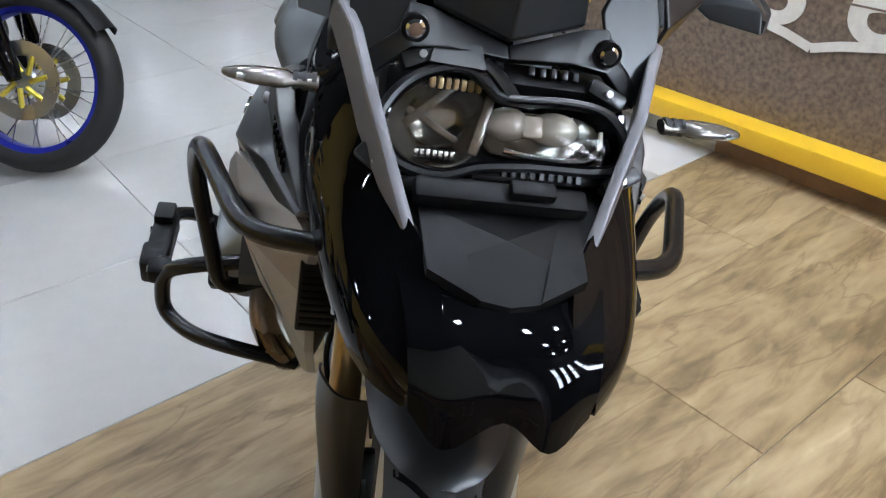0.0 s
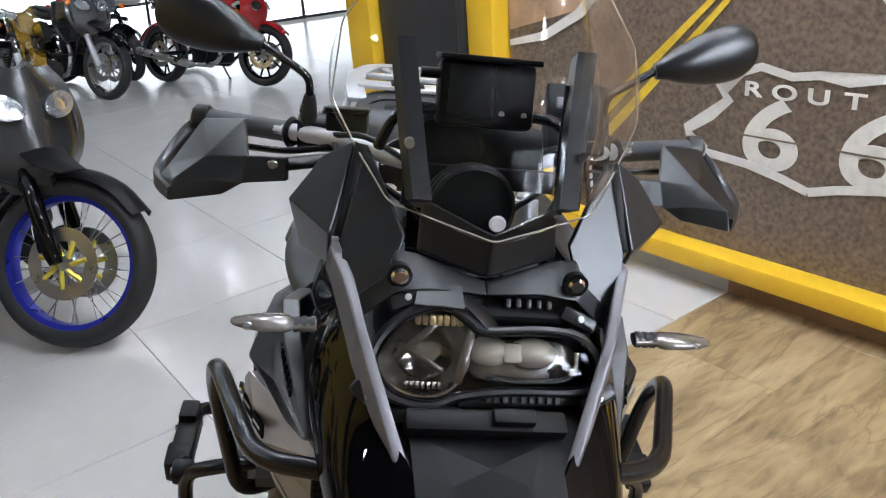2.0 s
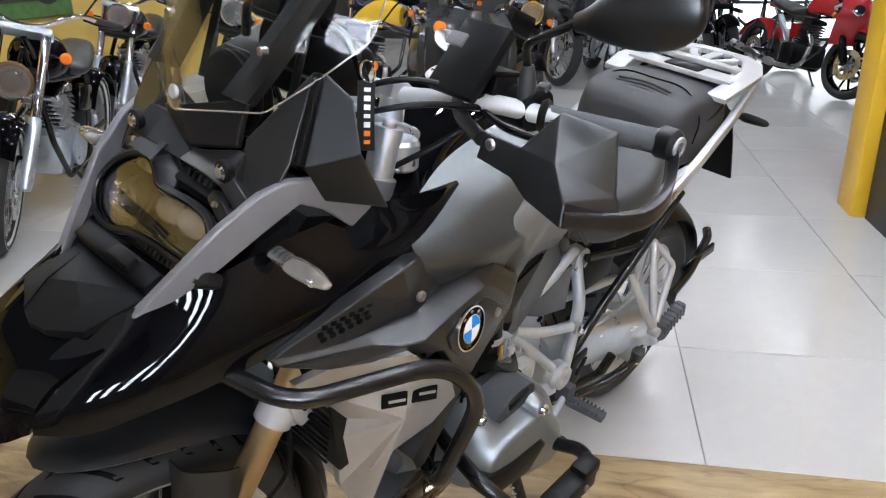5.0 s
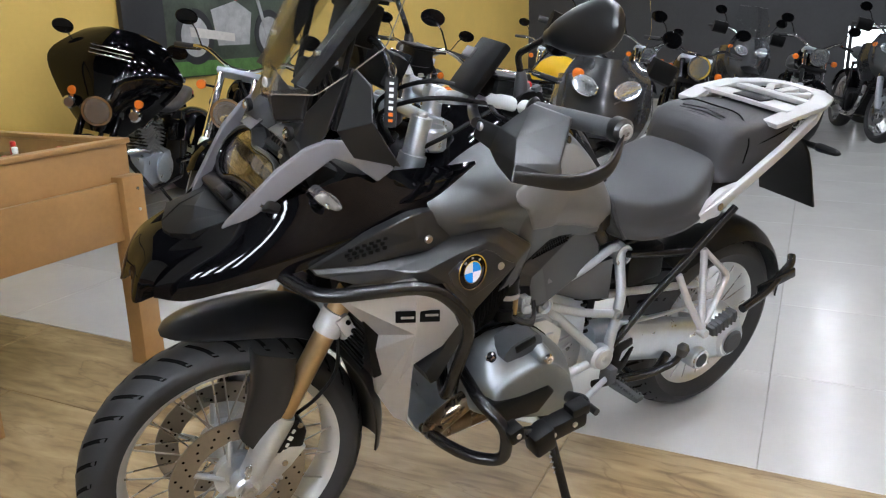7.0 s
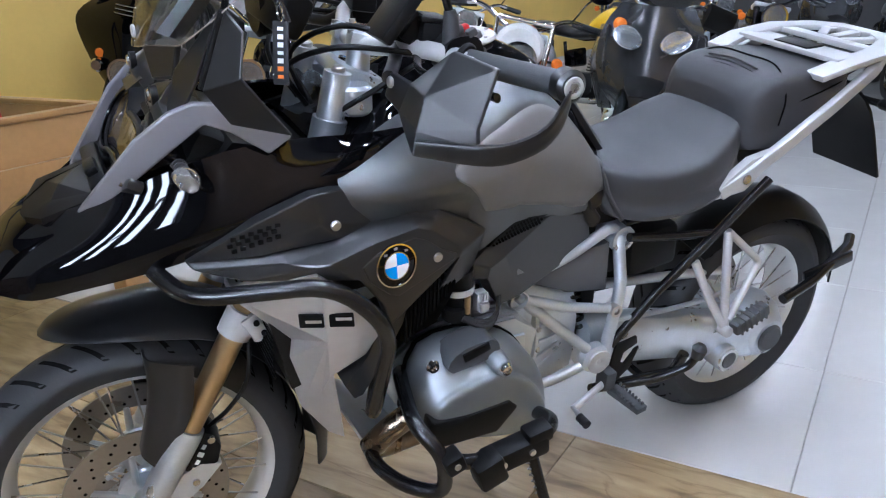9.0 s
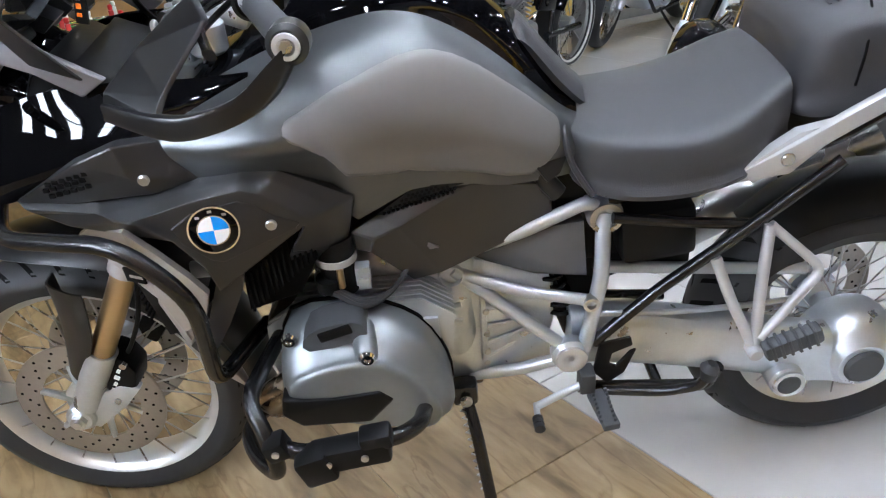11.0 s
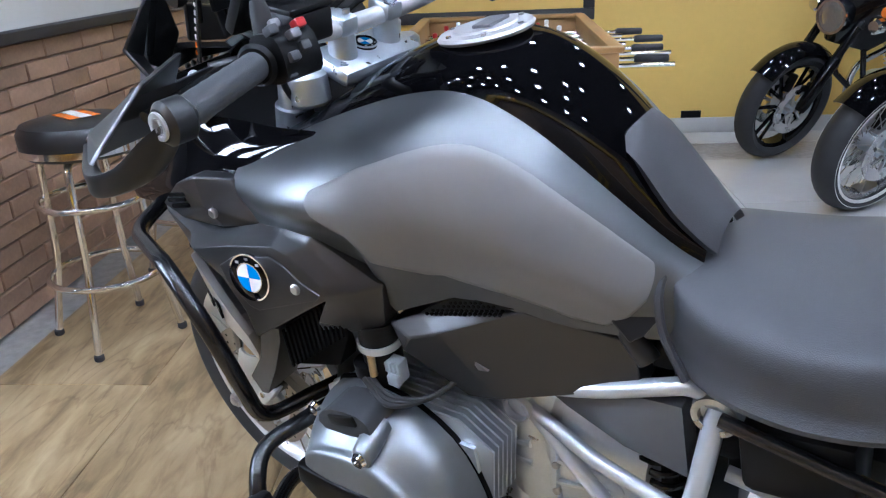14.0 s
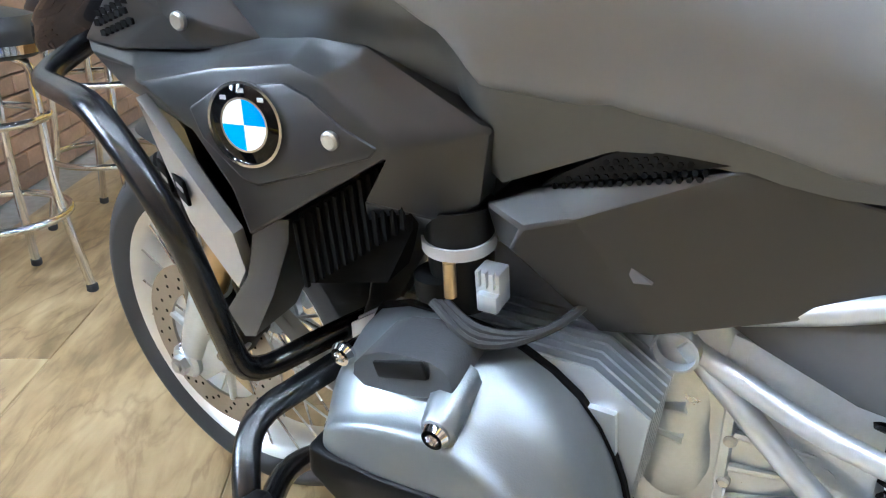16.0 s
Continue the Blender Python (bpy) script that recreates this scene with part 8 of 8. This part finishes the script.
def sport_front(b, fp, head, F, bar_z):
    rows = [[(head.x + x - 0.16 * abs(u) ** 1.5, w * u, z) for u in (-1, -0.6, 0, 0.6, 1)] for z, w, x in ((0.50, 0.14, 0.20), (0.66, 0.20, 0.28), (0.80, 0.20, 0.32), (0.92, 0.15, 0.26), (1.0, 0.10, 0.16))]
    f = part("front_fairing", shell(rows, 0.006, 3), M["redp"], b, "red sports fairing")
    for s in (1, -1):
        part("headlamp", moved(lathe([(0, 0.02), (0.05, 0.012), (0.055, 0.0), (0, 0.0)], (0, 0, 0), "x", 22), Matrix.Translation((head.x + 0.275, 0.085 * s, 0.82)) @ pose(0, 0, 0, 0, -25, 28 * s)), M["chrome"], f)
    part("windscreen", shell([[(head.x + 0.17 - 0.10 * abs(u), 0.10 * u, 0.99) for u in (-1, 0, 1)], [(head.x + 0.05 - 0.10 * abs(u), 0.12 * u, 1.12) for u in (-1, 0, 1)]], 0.004, 4), M["clear"], f)


def bug_screen(b, fp, head, F, bar_z):
    f = fp("fly_screen", shell([[(head.x + 0.16 - 0.08 * abs(u), 0.12 * u, bar_z + 0.02) for u in (-1, -0.5, 0, 0.5, 1)], [(head.x + 0.08 - 0.08 * abs(u), 0.17 * u, bar_z + 0.17) for u in (-1, -0.5, 0, 0.5, 1)], [(head.x + 0.0 - 0.08 * abs(u), 0.13 * u, bar_z + 0.34) for u in (-1, -0.5, 0, 0.5, 1)]], 0.004, 4), "clear", None, "clear touring screen")


def h2(a, b):
    v = hall(a, b)
    return (v.x, v.y)


show_bike("gloss black touring motorcycle with batwing fairing by the yellow wall", h2(-1.38, -3.37), 50, lamp_dz=-0.11, steer=14, R=0.325, tw=0.13, wb=1.62, rake=30, fork="gloss", front=batwing, bar_z=1.06, spoked=False, rim="gloss")
show_bike("black cruiser with chrome fork and whitewall tyres", h2(-1.46, -2.41), 52, lamp_dz=-0.16, steer=10, R=0.325, tw=0.14, wb=1.66, rake=33, whitewall=True, bar_z=1.10, bars=0.42)
show_bike("cruiser with white headlamp nacelle and chrome bars", h2(-1.74, -0.91), 50, lamp_dz=-0.05, steer=12, R=0.325, tw=0.14, wb=1.64, rake=31, tank="whitep", front=nacelle, whitewall=True, bar_z=1.06)
show_bike("dark grey adventure motorcycle with twin headlamps and blue rims", (-1.42, -1.22), 47, steer=34, R=0.345, tw=0.11, wb=1.54, rake=27, rim="bluerim", disc_mat="yellowdisc", fork="gloss", tank="greyd", body="matte", engine="dark", front=rally_front, lamp=False, bar_z=1.14, seat_z=0.84)
show_bike("naked motorcycle with a bright yellow tank", (-3.66, -3.28), 110, tank="yellowp", engine="dark", spoked=False, rim="gloss", bar_z=1.04, seat_z=0.78)
show_bike("black cruiser with chrome engine and round headlamp", h2(-3.75, -2.35), 50, whitewall=True, bar_z=1.10, rake=32, wb=1.6)
show_bike("black touring motorcycle with a clear screen", h2(-3.7, -3.25), 48, front=bug_screen, bar_z=1.08, tank="greyd")
show_bike("black naked motorcycle with gold disc carriers", h2(-4.5, -0.20), 46, engine="dark", spoked=False, rim="gold", disc_mat="gold", fork="gloss", bar_z=1.06, seat_z=0.80)
show_bike("silver adventure motorcycle with a tall clear screen", h2(-6.95, 0.05), 52, tank="whitep", engine="dark", front=rally_front, lamp=False, bar_z=1.14, seat_z=0.84, R=0.335)
show_bike("black classic motorcycle with round headlamp and amber signals", h2(-7.00, 0.66), 42, engine="single", bar_z=1.04)
show_bike("black and red adventure motorcycle with a tall clear screen", h2(-7.35, 1.42), 46, tank="redp", engine="dark", front=rally_front, lamp=False, bar_z=1.14, seat_z=0.84, R=0.335)
show_bike("red sports motorcycle with a low clear screen", h2(-6.45, 2.80), 55, engine="dark", tank="redp", body="redp", front=sport_front, lamp=False, spoked=False, rim="gloss", bar_z=0.92, fork="gloss")
show_bike("black roadster with cast wheels", h2(-8.35, 1.95), 60, engine="dark", spoked=False, rim="gloss", fork="gloss", bar_z=1.02, steer=-20)
show_bike("light trail motorcycle with thin spoked wheels", h2(-8.60, 2.75), 100, engine="single", tank="whitep", R=0.33, tw=0.075, rake=27, bar_z=1.08, seat_z=0.84)
show_bike("black roadster parked against the charcoal wall", h2(-7.2, -1.1), 50, engine="dark", spoked=False, rim="gloss", bar_z=1.06)
show_bike("blue naked motorcycle parked against the charcoal wall", h2(-7.2, -2.3), 48, engine="dark", tank="bluep", spoked=False, rim="gloss", bar_z=1.05)


# ---------------------------------------------------------------- floor tiles, boards and brick slips
TILE = 0.812
A0, B0 = -0.973, 0.718


def pieces(name, a_list, b_list, w, d, h, material, parent, inset=0.0015):
    me = bpy.data.meshes.new(name)
    bm = frustum_tile(w - 2 * inset, d - 2 * inset, h)
    bm.to_mesh(me)
    bm.free()
    me.materials.append(material)
    for a, b in zip(a_list, b_list):
        ob = new(name, me)
        ob.parent = parent
        ob.matrix_world = HALL @ pose(a, b, 0.0)


cells_a, cells_b = [], []
for i in range(13):
    for j in range(-6, 6):
        a, b = A0 - TILE * (i + 0.5), B0 + TILE * (j + 0.5)
        if b - TILE / 2 < B_YELLOW + 0.05:
            continue
        if b > B_POSTER + 0.3 and a > -2.95:
            continue
        cells_a.append(a)
        cells_b.append(b)
pieces("floor_tile", cells_a, cells_b, TILE, TILE, 0.006, M["tile"], floor)
pieces("floor_tile", [(A0 + WOOD_EDGE) / 2] * 7, [B0 + TILE * (j + 0.5) for j in range(-5, 2)], WOOD_EDGE - A0, TILE, 0.006, M["tile"], floor)
big = bmesh.new()
for i in range(13):
    for j in range(6, 11):
        tmp = moved(frustum_tile(TILE - 0.003, TILE - 0.003, 0.006), HALL @ pose(A0 - TILE * (i + 0.5), B0 + TILE * (j + 0.5), 0))
        me = bpy.data.meshes.new("tmp")
        tmp.to_mesh(me)
        tmp.free()
        big.from_mesh(me)
        bpy.data.meshes.remove(me)
link("far_floor_tiles", big, M["tile"], floor, kind="stuff")
tmp = moved(frustum_tile(abs(A0 - TILE * 13 - WOOD_EDGE), 0.30, 0.006), HALL @ pose((A0 - TILE * 13 + WOOD_EDGE) / 2, -3.965 + 0.06, -0.0008))
link("floor_border", tmp, M["tile"], floor)
BW, BL = 0.52, 1.20
for i in range(8):
    a0 = WOOD_EDGE + BW * i
    w = min(BW, A_END + 0.02 - a0)
    lo = []
    start = 0.16 + (0.0, 0.42, 0.84, 0.22, 0.62, 0.1, 0.5, 0.9)[i]
    lo_b, hi_b = (B_YELLOW if i < 4 else B_RETURN), B_POSTER + 0.02
    for j in range(-4, 3):
        b0, b1 = max(lo_b, start + BL * j), min(hi_b, start + BL * (j + 1))
        if b1 - b0 > 0.02:
            pieces("floor_board", [a0 + w / 2], [(b0 + b1) / 2], w, b1 - b0, 0.005, M["board"], floor, 0.0006)

wall_b = bpy.data.objects["wall_brick"]
BRW, BRH = 0.285, 0.0735
me_b = bpy.data.meshes.new("brick")
bmk = frustum_tile(BRW - 0.007, BRH - 0.007, 0.03, 0.004)
bmk.to_mesh(me_b)
bmk.free()
me_b.materials.append(M["brick"])
face_m = Matrix(((0, 0, -1, 0), (-1, 0, 0, 0), (0, 1, 0, 0), (0, 0, 0, 1)))
rng = random.Random(7)
for r in range(13):
    n = 21
    for k in range(n):
        b = B_YELLOW + 0.16 + BRW * (k + 0.5 * (r % 2))
        if b + BRW / 2 > B_RETURN - 0.02:
            continue
        ob = new("brick", me_b)
        ob.parent = wall_b
        ob.matrix_world = HALL @ Matrix.Translation((A_BRICK - 0.003 - 0.006 * rng.random(), b, 0.005 + BRH * (r + 0.5))) @ face_m
